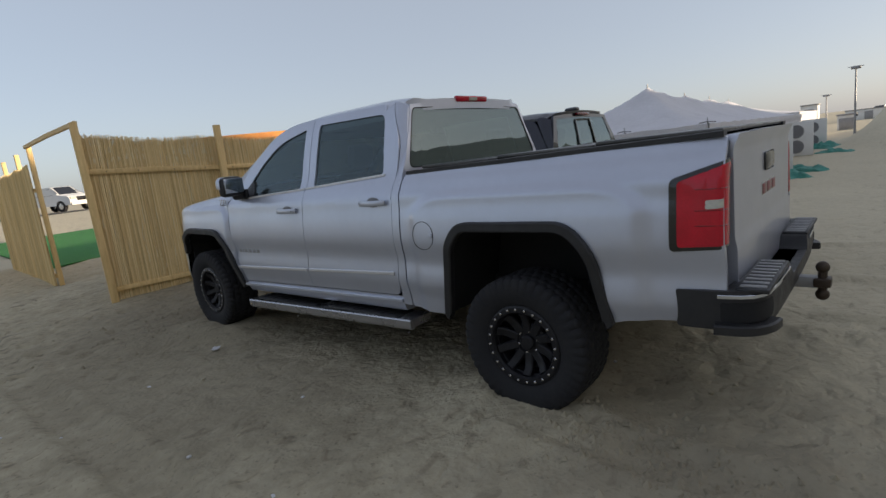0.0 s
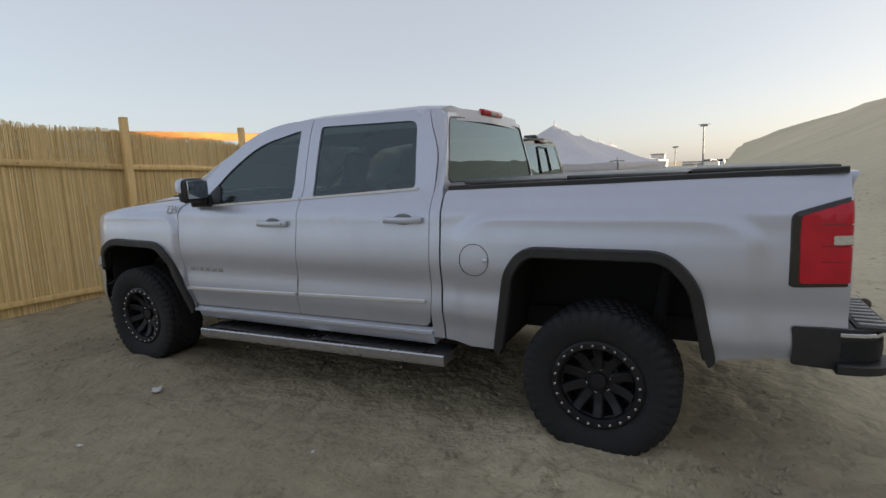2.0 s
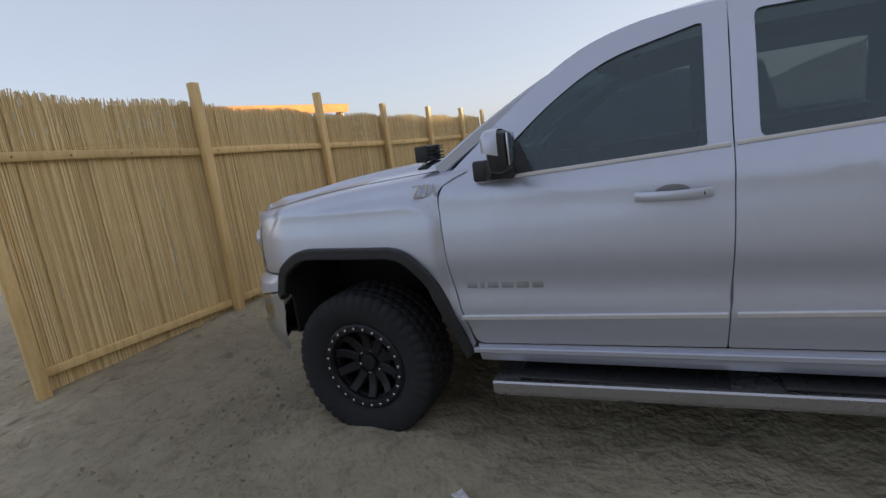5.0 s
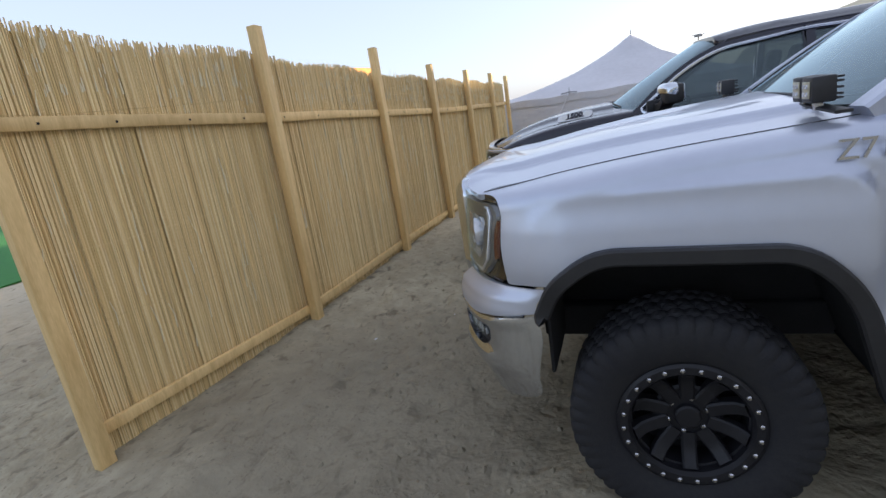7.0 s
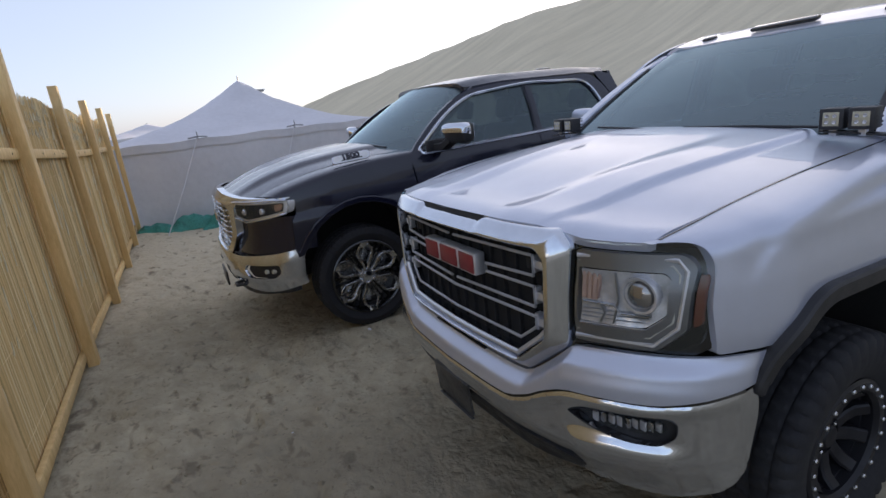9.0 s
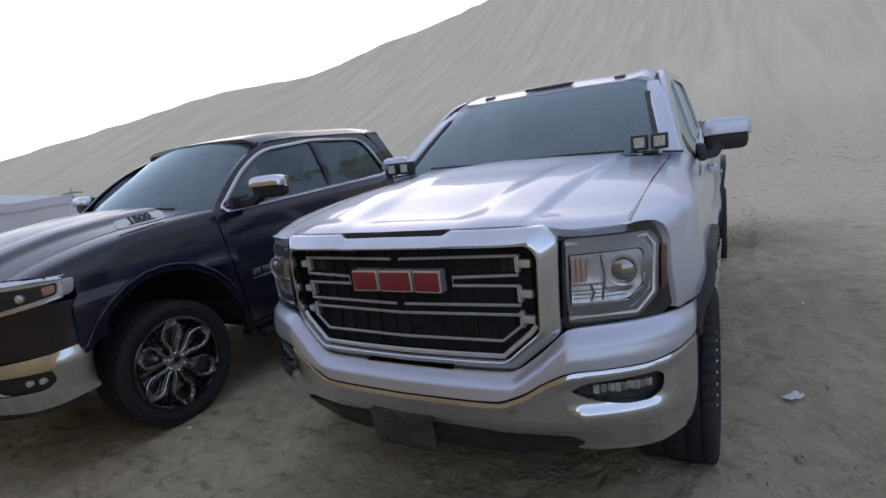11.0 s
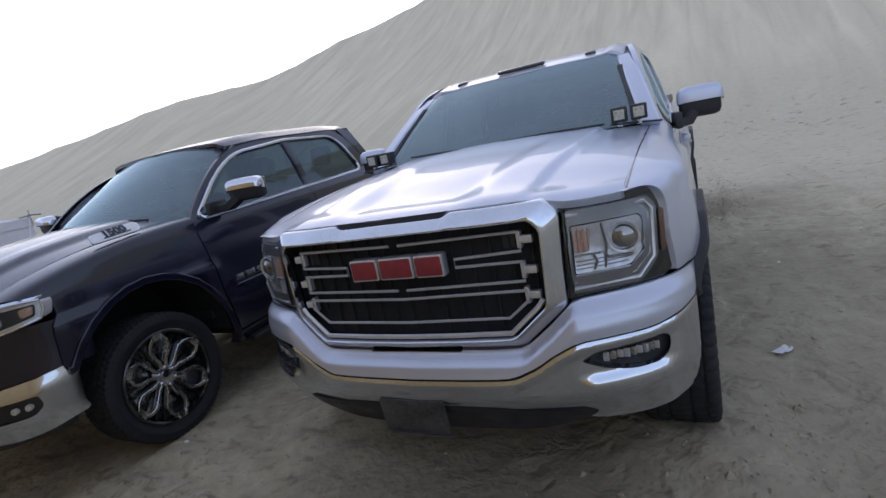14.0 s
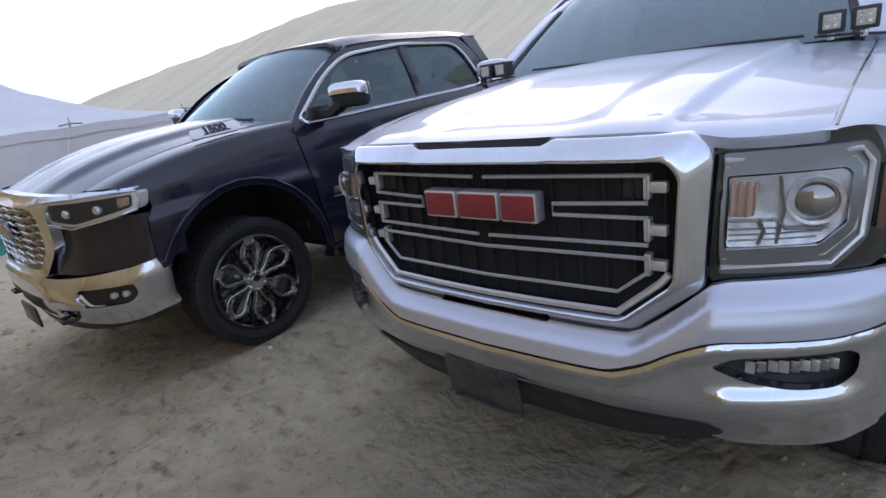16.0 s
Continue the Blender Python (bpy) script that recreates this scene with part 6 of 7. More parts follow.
        part("reflector", sheet(bowl, F(lambda a, z: -0.018 + lean(a, z) + 0.012 * (abs(z - 1.07) / 0.08) ** 2 + 0.0007 * math.sin(a * 130) + 0.0012 * math.sin(a * 40 + z * 60)), 0.008, 0.008), REFL, H, "bright faceted reflector bowl")
        part("indicator", sheet(rounded([(sx * 0.643, 1.062), (sx * 0.690, 1.060), (sx * 0.698, 1.138), (sx * 0.643, 1.144)], 0.008), F(lambda a, z: -0.008 + lean(a, z) + 0.003 * math.sin(a * 420)), 0.003, 0.05, flange=(0, -0.008, 0)), AMBERPALE, H, "pale amber ribbed indicator")
        for u, z0, z1 in ((0.735, 0.995, 1.148), (0.700, 0.995, 1.055)):
            part("bowl_divider", outline_bar(F(lambda a, z: -0.006 + lean(a, z)), [(sx * u, z0), (sx * (u + 0.012), (z0 + z1) / 2), (sx * u, z1)], 0.0035, closed=False), LAMPGREY, H)
        for z in (1.005, 1.018, 1.031):
            part("bowl_rib", outline_bar(F(lambda a, z: -0.008 + lean(a, z)), [(sx * 0.645, z), (sx * 0.74, z), (sx * (0.80 + (z - 0.99)), z)], 0.002, closed=False), GREYP, H)
        part("bowl_step", outline_bar(F(lambda a, z: -0.006 + lean(a, z)), [(sx * 0.645, 1.052), (sx * 0.735, 1.050), (sx * 0.755, 1.028), (sx * 0.84, 1.024)], 0.004, closed=False), STEEL, H)
        px, py = F()(sx * 0.805, 1)[:2]
        rot = Matrix.Translation((px, py - 0.014, 1.088)) @ Matrix.Rotation(radians(90 - sx * 12), 4, "Z")
        part("projector_ring", lathe(bmesh.new(), [(0.050, -0.03), (0.056, 0.004), (0.054, 0.012), (0.046, 0.010), (0.042, -0.004)], 32, rot), REFL, H)
        part("projector", lathe(bmesh.new(), [(0.041, -0.006), (0.036, 0.008), (0.024, 0.016), (0.0, 0.020)], 28, rot), DARKCHROME, H, "round projector lens")
        part("lens", sheet(cover, F(lambda a, z: 0.008 + lean(a, z)), 0.03, 0.03, flange=(0, -0.012, 0)), CLEAR, H, "clear headlamp cover")
        part("side_marker", sheet(rounded([(sx * 0.955, 1.00), (sx * 0.976, 1.01), (sx * 0.978, 1.145), (sx * 0.957, 1.15)], 0.008), F(lambda a, z: -0.006 + lean(a, z)), 0.02, 0.05, flange=(0, -0.01, 0)), AMBER, H, "amber side marker")
    # lower valance with plate
    v = part("lower_valance", sheet(both(rounded([(0.0, 0.392, 0), (0.46, 0.402, 0.05), (0.66, 0.445, 0.03), (0.66, 0.49, 0.02), (0.48, 0.505, 0.05), (0.0, 0.548, 0)], 0.02)), F(lambda a, z: 0.022 - 0.06 * smooth(0.52, 0.40, z)), 0.06, 0.03, flange=(0, -0.08, 0)), BLACK, T, "black lower valance")
    part("number_plate", box(bmesh.new(), (-0.10, -0.006, -0.075), (0.19, 0.006, 0.075), 0.004), PLATE, v, "dusty dark blank plate", m=pose(0, 4.565, 0.482, -6))
    part("plate_lip", box(bmesh.new(), (-0.11, 4.560, 0.402), (0.17, 4.575, 0.408), 0.002), PLATE, v, "dusty bent lower edge")
    part("sensor_slot", box(bmesh.new(), (-0.20, F()(0, 1)[1] - 0.02, 0.7455), (0.20, F()(0, 1)[1] + 0.006, 0.7505), 0.003), GLOSSBLACK, g)
    for x in (-0.40, 0.40):
        part("tow_hook_opening", box(bmesh.new(), (x - 0.06, 4.40, 0.435), (x + 0.06, 4.475, 0.490), 0.02), DARKIN, v)


silver = thing("pickup_truck", None, "silver lifted crew-cab pickup with black off-road wheels on sand", "pickup truck")
silver_shell(silver)
silver_front(silver)


# ---- the dark blue truck ----
R = Body(
    prof=[(0.36, 0.93), (0.46, 0.985), (0.60, 0.998), (0.80, 1.0), (0.98, 1.005), (1.10, 0.998), (1.20, 0.98), (1.29, 0.955), (1.325, 0.93), (1.36, 0.905), (1.55, 0.84), (1.74, 0.755), (1.84, 0.70)],
    taper=[(-1.25, 0.955), (-1.0, 0.965), (-0.6, 0.99), (-0.2, 1.0), (3.8, 1.0), (4.0, 0.985), (4.15, 0.955), (4.30, 0.90)],
    top=[(3.0, 1.345), (3.4, 1.328), (3.8, 1.288), (4.1, 1.222), (4.3, 1.152), (4.5, 1.078)],
    hood_x=lambda y: 0.80 - 0.06 * smooth(3.4, 4.4, y),
    plan=[(0, 0, 4.525), (0.3, 0.30, 4.515), (0.55, 0.55, 4.47), (0.75, 0.735, 4.405), (0.90, 0.855, 4.32), (1.02, 0.93, 4.225), (1.15, 0.975, 4.12), (1.30, 0.995, 3.99)])
R.bulges = [(0.0, 0.62, 1.02, 0.02, 1.0, 0), (3.62, 0.62, 1.03, 0.02, 1.0, 0)]
RAM_AT = Matrix.Translation((2.93, 0.63, 0))


def blue_truck():
    T = thing("pickup_truck", RAM_AT, "dark blue crew-cab pickup with chrome trim and bright wheels on sand", "pickup truck")
    arch = lambda yc: [(yc + 0.53 * math.cos(a), 0.50 + 0.55 * math.sin(a) if a > 0 else 0.5, 0.0) for a in [math.pi - i * math.pi / 14 for i in range(15)]]
    RA, FA = arch(0.0), [p for p in arch(3.62) if not (p[0] > 3.62 and p[1] < 0.72)] + [(4.125, 0.735, 0.0)]
    for sx in (-1, 1):
        S = R.side(sx)
        fl = (-sx * 0.03, 0, 0)
        inset = lambda y, z, f=S, k=sx: Vector(f(y, z)) - Vector((k * 0.012, 0, 0))
        out = rounded([(0.70, 0.50, 0.01), (0.70, 1.36, 0.02), (-1.08, 1.40, 0.02), (-1.10, 0.60, 0.03), *RA, (0.60, 0.48, 0.01)], 0.02)
        part("bed_side", sheet(out, S, 0.08, 0.05, flange=fl), NAVY, T)
        hole = rounded([(0.98, 1.365, 0.10), (1.80, 1.345, 0.02), (1.80, 1.735, 0.02), (1.16, 1.715, 0.12)], 0.03)
        out = rounded([(0.80, 0.52, 0.06), (1.86, 0.50, 0.01), (1.86, 1.80, 0.01), (1.02, 1.79, 0.15), (0.78, 1.38, 0.05)], 0.02)
        rd = part("rear_door", sheet(out, S, 0.1, 0.05, holes=[hole], flange=fl), NAVY, T)
        part("window", sheet(hole, inset, 0.2, 0.1), TINT, rd, "dark tinted side window")
        door_handle(rd, R, sx, 0.92, 1.14, 1.14, CHROME)
        hole = rounded([(1.88, 1.343, 0.02), (2.98, 1.312, 0.05), (3.00, 1.34, 0.06), (2.70, 1.57, 0.3), (2.45, 1.69, 0.2), (1.88, 1.738, 0.02)], 0.03)
        out = rounded([(1.868, 0.50, 0.01), (3.03, 0.48, 0.03), (3.09, 0.80, 0.1), (3.13, 1.22, 0.05), (3.13, 1.305, 0.04), (2.84, 1.56, 0.3), (2.50, 1.745, 0.3), (1.868, 1.80, 0.01)], 0.02)
        fd = part("front_door", sheet(out, S, 0.1, 0.05, holes=[hole], flange=fl), NAVY, T)
        part("window", sheet(hole, inset, 0.2, 0.1), TINT, fd, "dark tinted side window")
        door_handle(fd, R, sx, 1.95, 2.17, 1.12, CHROME)
        ring = rounded([(0.955, 1.352, 0.12), (3.02, 1.298, 0.06), (3.045, 1.33, 0.06), (2.72, 1.582, 0.3), (2.46, 1.703, 0.2), (1.84, 1.755, 0.1), (1.14, 1.733, 0.14)], 0.05, 6)
        part("window_trim", outline_bar(lambda y, z, f=S, k=sx: Vector(f(y, z)) + Vector((k * 0.004, 0, 0)), ring, 0.014, up=(1, 0, 0)), CHROME, T, "chrome window surround")
        part("cab_corner", sheet(rounded([(0.715, 0.50, 0.01), (0.79, 0.50, 0.01), (0.77, 1.38, 0.02), (1.01, 1.80, 0.05), (0.90, 1.79, 0.03), (0.80, 1.755, 0.03), (0.715, 1.38, 0.02)], 0.01), S, 0.1, 0.05, flange=fl), NAVY, T)
        part("rocker", sheet([(0.72, 0.40), (3.03, 0.38), (3.03, 0.47), (0.72, 0.495)], inset, 0.3, 0.03, flange=(-sx * 0.1, 0, 0)), NAVY, T)
        out = [(3.04, 0.47), *[(p[0], p[1]) for p in FA], (4.135, 0.76), (4.12, 0.98), (4.08, 1.03), (4.08, 1.12), (4.18, 1.30), (4.28, 1.45), (3.10, 1.45), (3.14, 1.22), (3.10, 0.80)]
        ff = part("front_fender", sheet(out, R.fender(sx, drop=0.06), 0.06, 0.03, flange=fl), NAVY, T)
        for a in (RA, FA):
            part("arch_lip", tube(bmesh.new(), [(sx * (R.X(y, min(z, 1.0)) + 0.006), y, z) for y, z, _ in a], 0, flat=(0.022, 0.016), up=(1, 0, 0)), NAVY, T)
            bm = bmesh.new()
            loops = [[bm.verts.new((sx * x, y, z + 0.02)) for y, z, _ in a] for x in (0.975, 0.45)]
            for i in range(len(a) - 1):
                bm.faces.new((loops[0][i], loops[0][i + 1], loops[1][i + 1], loops[1][i]))
            bm.faces.new(loops[1])
            part("wheel_well", bm, DARKIN, T)
        side_mirror(T, sx, (0.955, 2.86, 1.335), (1.21, 2.84, 1.435), (0.13, 0.070, 0.076), CHROME, -10)
        # bars where the name stands, low on the front door
        nm = part("name_bar", box(bmesh.new(), (sx * R.X(2.85, 0.86) - 0.003, 2.62, 0.790), (sx * R.X(2.85, 0.86) + 0.004, 2.98, 0.800), 0.002), CHROME, fd)
        for i in range(3):
            y = 2.97 - i * 0.11
            part("badge_bar", box(bmesh.new(), (sx * R.X(y, 0.86) - 0.003, y - 0.09, 0.82), (sx * R.X(y, 0.86) + 0.004, y, 0.862), 0.003), STEEL, fd)
        part("running_board", box(bmesh.new(), (sx * 0.93 - 0.09, 0.80, 0.35), (sx * 0.93 + 0.08, 2.95, 0.395), 0.015), BLACK, T, "black running board")

    def roof_z(x, y):
        return 1.845 + 0.035 * (1 - (x / 0.74) ** 2) - 0.09 * smooth(1.9, 2.9, y) ** 1.5 - 0.03 * smooth(1.2, 0.7, y) - 0.05 * smooth(0.60, 0.74, abs(x))
    out = rounded([(0.0, 0.76, 0), (0.60, 0.78, 0.1), (0.73, 0.88, 0.06), (0.735, 2.2, 0.05), (0.70, 2.46, 0.05), (0.0, 2.54, 0)], 0.03)
    part("roof", sheet(both(out), lambda x, y: (x, y, roof_z(x, y)), 0.06, 0.08, flange=(0, 0, -0.028)), NAVY, T)
    bm = bmesh.new()
    box(bm, (-0.05, 0.86, 0), (0.05, 1.04, 0.06), 0.028, Matrix.Translation((0.1, 0, 1.85)))
    part("roof_aerial", bm, GLOSSBLACK, T, "black fin aerial")

    def screen(x, v):
        yb, yt = 3.36 - 0.22 * (x / 0.85) ** 2, 2.53 - 0.07 * (x / 0.7) ** 2
        zb = 1.335 - 0.02 * x * x
        zt = roof_z(x * 0.68, 2.49) - 0.015
        return (x * (0.84 - 0.17 * v), yb + (yt - yb) * v, zb + (zt - zb) * v + 0.06 * v * (1 - v))
    part("windscreen", sheet([(-1, 0), (1, 0), (1, 1), (-1, 1)], screen, 0.12, 0.12), WIND, T, "tinted windscreen")
    for sx in (-1, 1):
        part("windscreen_pillar", tube(bmesh.new(), [Vector(screen(sx * 1.03, v)) for v in (-0.05, 0.2, 0.4, 0.6, 0.8, 1.0)], 0, flat=(0.045, 0.03)), NAVY, T)
    for x0, x1 in ((-0.62, -0.05), (0.0, 0.58)):
        a, b = Vector(screen(x0 * 1.22, 0.02)), Vector(screen(x1 * 1.22, 0.08))
        part("wiper", tube(bmesh.new(), [a + Vector((0, 0.03, 0.03)), (a + b) / 2 + Vector((0, 0.035, 0.035)), b + Vector((0, 0.02, 0.02))], 0.009, 6), BLACK, T)
    rw = lambda x, z: (x * (1.0 - 0.22 * smooth(1.3, 1.9, z)), 0.72 + 0.07 * smooth(1.38, 1.86, z), z)
    hole = both(rounded([(0.0, 1.42, 0), (0.80, 1.42, 0.05), (0.82, 1.76, 0.05), (0.0, 1.775, 0)], 0.03))
    part("cab_rear_wall", sheet(both([(0.0, 0.6), (0.93, 0.6), (0.93, 1.3), (0.90, 1.79), (0.0, 1.85)]), rw, 0.15, 0.1, holes=[hole], flange=(0, 0.03, 0)), NAVY, T)
    part("rear_window", sheet(hole, lambda x, z: Vector(rw(x, z)) + Vector((0, 0.006, 0)), 0.2, 0.2), TINTR, T, "tinted rear window")
    part("rear_window_slider", outline_bar(lambda x, z: Vector(rw(x, z)) - Vector((0, 0.004, 0)), rounded([(-0.24, 1.43), (0.24, 1.43), (0.24, 1.74), (-0.24, 1.74)], 0.02), 0.011), GLOSSBLACK, T)
    part("brake_lamp", box(bmesh.new(), (-0.17, 0.745, 1.79), (0.17, 0.785, 1.825), 0.012), REDDARK, T)

    def hood(x, y):
        hx = R.hood_x(y)
        a = abs(x)
        e = min(1.0, a / hx)
        dome = 0.40 + 0.10 * smooth(4.4, 3.4, y)
        crown = 0.055 * (1 - e * e) + 0.024 * smooth(dome + 0.10, dome, a) * smooth(4.55, 4.2, y) - 0.005 * smooth(dome - 0.10, dome - 0.2, a)
        return (x, y, R.top(y) + crown - 0.03 * smooth(4.35, 4.6, y) ** 2)
    out = both(rounded([(0.0, 3.32, 0), (0.6, 3.26, 0.05), (0.80, 3.13, 0.02), (0.735, 4.30, 0.06), (0.60, 4.43, 0.08), (0.0, 4.52, 0)], 0.02))
    part("hood", sheet(out, hood, 0.035, 0.06, flange=(0, 0, -0.03)), NAVY, T)
    part("cowl", box(bmesh.new(), (-0.70, 3.12, 1.25), (0.70, 3.40, 1.315), 0.01), BLACK, T)
    for sx in (-1,):
        x, y = sx * 0.72, 3.46
        nrm = Vector((sx * 0.72, 0.10, 0.70)).normalized()
        fwd = Vector((0, 1, 0.0)) - nrm * nrm.y
        fwd.normalize()
        right = (-fwd if sx < 0 else fwd)
        upv = nrm.cross(right)
        m = Matrix(((right.x, upv.x, nrm.x, x + sx * 0.115), (right.y, upv.y, nrm.y, y + 0.12), (right.z, upv.z, nrm.z, 1.335), (0, 0, 0, 1)))
        m = Matrix.Translation(nrm * 0.012) @ m
        pl = part("hood_badge", sheet(rounded([(-0.15, -0.035), (0.13, -0.040), (0.16, 0.0), (0.14, 0.036), (-0.14, 0.032)], 0.02), lambda a, b: (a, b, 0.0), 0.1, 0.05, thick=(0, 0, 0.012)), SATIN, T, "chrome hood badge plate", m=m)
        part("badge_inlay", sheet(rounded([(-0.135, -0.026), (0.120, -0.030), (0.143, 0.0), (0.126, 0.027), (-0.126, 0.024)], 0.015), lambda a, b: (a, b, 0.0125), 0.1, 0.05), WHITE, pl)
        lettering("1500", 0.070, 0.002, NAVY, pl, Matrix.Translation((0, 0.006, 0.015)), bold=0.004)
        part("name_bar", box(bmesh.new(), (-0.075, -0.024, 0.013), (0.085, -0.017, 0.016)), NAVY, pl)
    part("bed_floor", box(bmesh.new(), (-0.44, -1.05, 0.80), (0.44, 0.70, 0.84)), DARKIN, T)
    part("bed_cover", box(bmesh.new(), (-0.86, -1.08, 1.372), (0.86, 0.70, 1.40), 0.012), COVER, T, "black bed cover")
    part("tailgate", sheet(both(rounded([(0.0, 0.64, 0), (0.86, 0.64, 0.02), (0.87, 1.39, 0.03), (0.0, 1.40, 0)], 0.02)), lambda x, z: (x, -1.10 + 0.02 * x * x, z), 0.2, 0.1, flange=(0, 0.05, 0)), NAVY, T)
    part("rear_bumper", box(bmesh.new(), (-0.95, -1.25, 0.52), (0.95, -1.06, 0.68), 0.03), CHROME, T)
    for sx in (-1, 1):
        part("tail_lamp", box(bmesh.new(), (sx * 0.92 - 0.06, -1.12, 0.92), (sx * 0.92 + 0.05, -0.98, 1.30), 0.02), REDLENS, T)
    bm = bmesh.new()
    for x in (-0.45, 0.45):
        box(bm, (x - 0.04, -1.1, 0.42), (x + 0.04, 4.3, 0.54), 0.01)
    box(bm, (-0.84, 0.75, 0.44), (0.84, 3.0, 0.50))
    for y in (0.0, 3.62):
        tube(bm, [(-0.8, y, 0.41), (0.8, y, 0.41)], 0.05, 12)
    box(bm, (-0.40, 3.3, 0.50), (0.40, 4.35, 1.10), 0.03)
    box(bm, (-0.80, 3.05, 0.9), (0.80, 3.12, 1.25))
    part("chassis", bm, DARKIN, T)
    cabin(T, 0.78, 3.12, 1.31, 2.0, 1.10)
    # front end
    LIFT = 0.028

    def F(off=None):
        f = R.front(off)
        return lambda u, z: Vector(f(u, z)) + Vector((0, 0, LIFT))

    chin = part("front_panel", sheet(both(rounded([(0.0, 0.70, 0), (1.02, 0.72, 0.02), (1.24, 0.73, 0.01), (1.22, 0.98, 0.02), (0.62, 1.0, 0.02), (0.0, 1.0, 0)], 0.02)), F(lambda a, z: -0.035 + 0.02 * smooth(0.85, 0.72, z)), 0.06, 0.06, flange=(0, -0.05, 0)), NAVY, T)
    gr = part("grille", sheet(both(rounded([(0.0, 0.72, 0), (0.42, 0.72, 0.05), (0.56, 0.86, 0.04), (0.58, 1.06, 0.04), (0.50, 1.10, 0.02), (0.0, 1.12, 0)], 0.02)), F(lambda a, z: -0.01), 0.08, 0.08), GLOSSBLACK, T, "black grille with wavy bright bars")
    o = both(rounded([(0.0, 0.70, 0), (0.45, 0.70, 0.06), (0.63, 0.86, 0.05), (0.655, 1.06, 0.03), (0.70, 1.105, 0.02), (1.09, 1.108, 0.01), (1.09, 1.122, 0.01), (0.64, 1.135, 0.08), (0.0, 1.165, 0)], 0.02))
    i = both(rounded([(0.0, 0.745, 0), (0.42, 0.745, 0.05), (0.55, 0.87, 0.04), (0.565, 1.045, 0.04), (0.50, 1.085, 0.02), (0.0, 1.10, 0)], 0.02))
    part("grille_surround", sheet(o, F(lambda a, z: 0.02 - 0.05 * smooth(1.06, 1.16, z) - 0.02 * smooth(0.6, 1.0, a)), 0.05, 0.03, holes=[i], flange=(0, -0.05, 0)), CHROME, gr, "chrome grille surround with brow")
    for k in range(8):
        z = 0.78 + k * 0.042
        w = 0.43 + 0.11 * min(1, k / 3)
        part("grille_bar", outline_bar(F(lambda a, zz: 0.004), [(u * w / 12, z + 0.007 * math.sin(u * 1.6)) for u in range(-12, 13)], 0.006, closed=False), STEEL, gr)
    for x in (-0.045, 0.045):
        part("badge_block", box(bmesh.new(), (x - 0.04, 4.525, 0.90 + LIFT), (x + 0.04, 4.55, 1.0 + LIFT), 0.02), STEEL, gr)
    for sx in (-1, 1):
        hl = rounded([(sx * 0.645, 1.0, 0.02), (sx * 0.80, 0.972, 0.03), (sx * 1.13, 1.02, 0.03), (sx * 1.15, 1.10, 0.02), (sx * 0.66, 1.105, 0.02)], 0.02)
        H = part("headlamp", sheet(hl, F(lambda a, z: 0.004), 0.04, 0.03, thick=(0, -0.05, 0)), SATIN, T, "slim headlamp with chrome edge")
        inn = rounded([(sx * 0.665, 1.015, 0.01), (sx * 0.81, 0.986, 0.02), (sx * 1.105, 1.03, 0.02), (sx * 1.12, 1.090, 0.015), (sx * 0.675, 1.094, 0.01)], 0.02)
        part("lamp_bowl", sheet(inn, F(lambda a, z: 0.008), 0.04, 0.03), TRIM, H)
        for u in (0.78, 0.94):
            px, py = F()(sx * u, 1)[:2]
            part("projector", lathe(bmesh.new(), [(0.022, -0.01), (0.022, 0.010), (0.016, 0.017), (0, 0.019)], 20, Matrix.Translation((px, py + 0.004, 1.042 + LIFT)) @ Matrix.Rotation(radians(90 - sx * 25), 4, "Z")), REFL, H)
        part("side_marker", sheet(rounded([(sx * 1.04, 1.035), (sx * 1.098, 1.042), (sx * 1.108, 1.082), (sx * 1.04, 1.080)], 0.01), F(lambda a, z: 0.010), 0.03, 0.03), AMBERPALE, H, "pale amber marker")
        part("lens", sheet(hl, F(lambda a, z: 0.018), 0.05, 0.05), CLEAR, H)
        part("eyebrow", outline_bar(F(lambda a, z: 0.014), [(sx * u, z) for u, z in ((0.64, 1.110), (0.85, 1.112), (1.02, 1.112), (1.15, 1.106), (1.16, 1.06), (1.13, 1.012), (1.0, 0.993), (0.80, 0.966), (0.64, 0.995))], 0.007, closed=False), CHROME, H)
    bo = lambda a, z: 0.045 - 0.05 * smooth(0.55, 0.42, z) - 0.03 * smooth(1.0, 1.3, a) - 0.034 * smooth(0.668, 0.755, z)
    fog = lambda k: rounded([(k * 0.68, 0.605, 0.02), (k * 0.73, 0.548, 0.02), (k * 0.98, 0.548, 0.03), (k * 1.035, 0.585, 0.02), (k * 1.025, 0.645, 0.02), (k * 0.73, 0.648, 0.02)], 0.03)
    out = both(rounded([(0.0, 0.44, 0), (0.50, 0.44, 0.05), (0.9, 0.43, 0.1), (1.18, 0.48, 0.03), (1.205, 0.752, 0.01), (1.02, 0.728, 0.05), (0.62, 0.705, 0.05), (0.0, 0.705, 0)], 0.03))
    low = both([(0.0, 0.475), (0.40, 0.475), (0.36, 0.585), (0.0, 0.585)])
    hook = lambda k: rounded([(k * 0.47, 0.475), (k * 0.62, 0.475), (k * 0.62, 0.53), (k * 0.47, 0.53)], 0.02)
    cb = part("front_bumper", sheet(out, F(bo), 0.04, 0.025, holes=[fog(1), fog(-1), low, hook(1), hook(-1)], flange=(0, -0.02, 0)), CHROME, T, "chrome front bumper", angle=45)
    part("lower_grille", sheet(low, F(lambda a, z: 0.02), 0.1, 0.05), BLACK, cb)
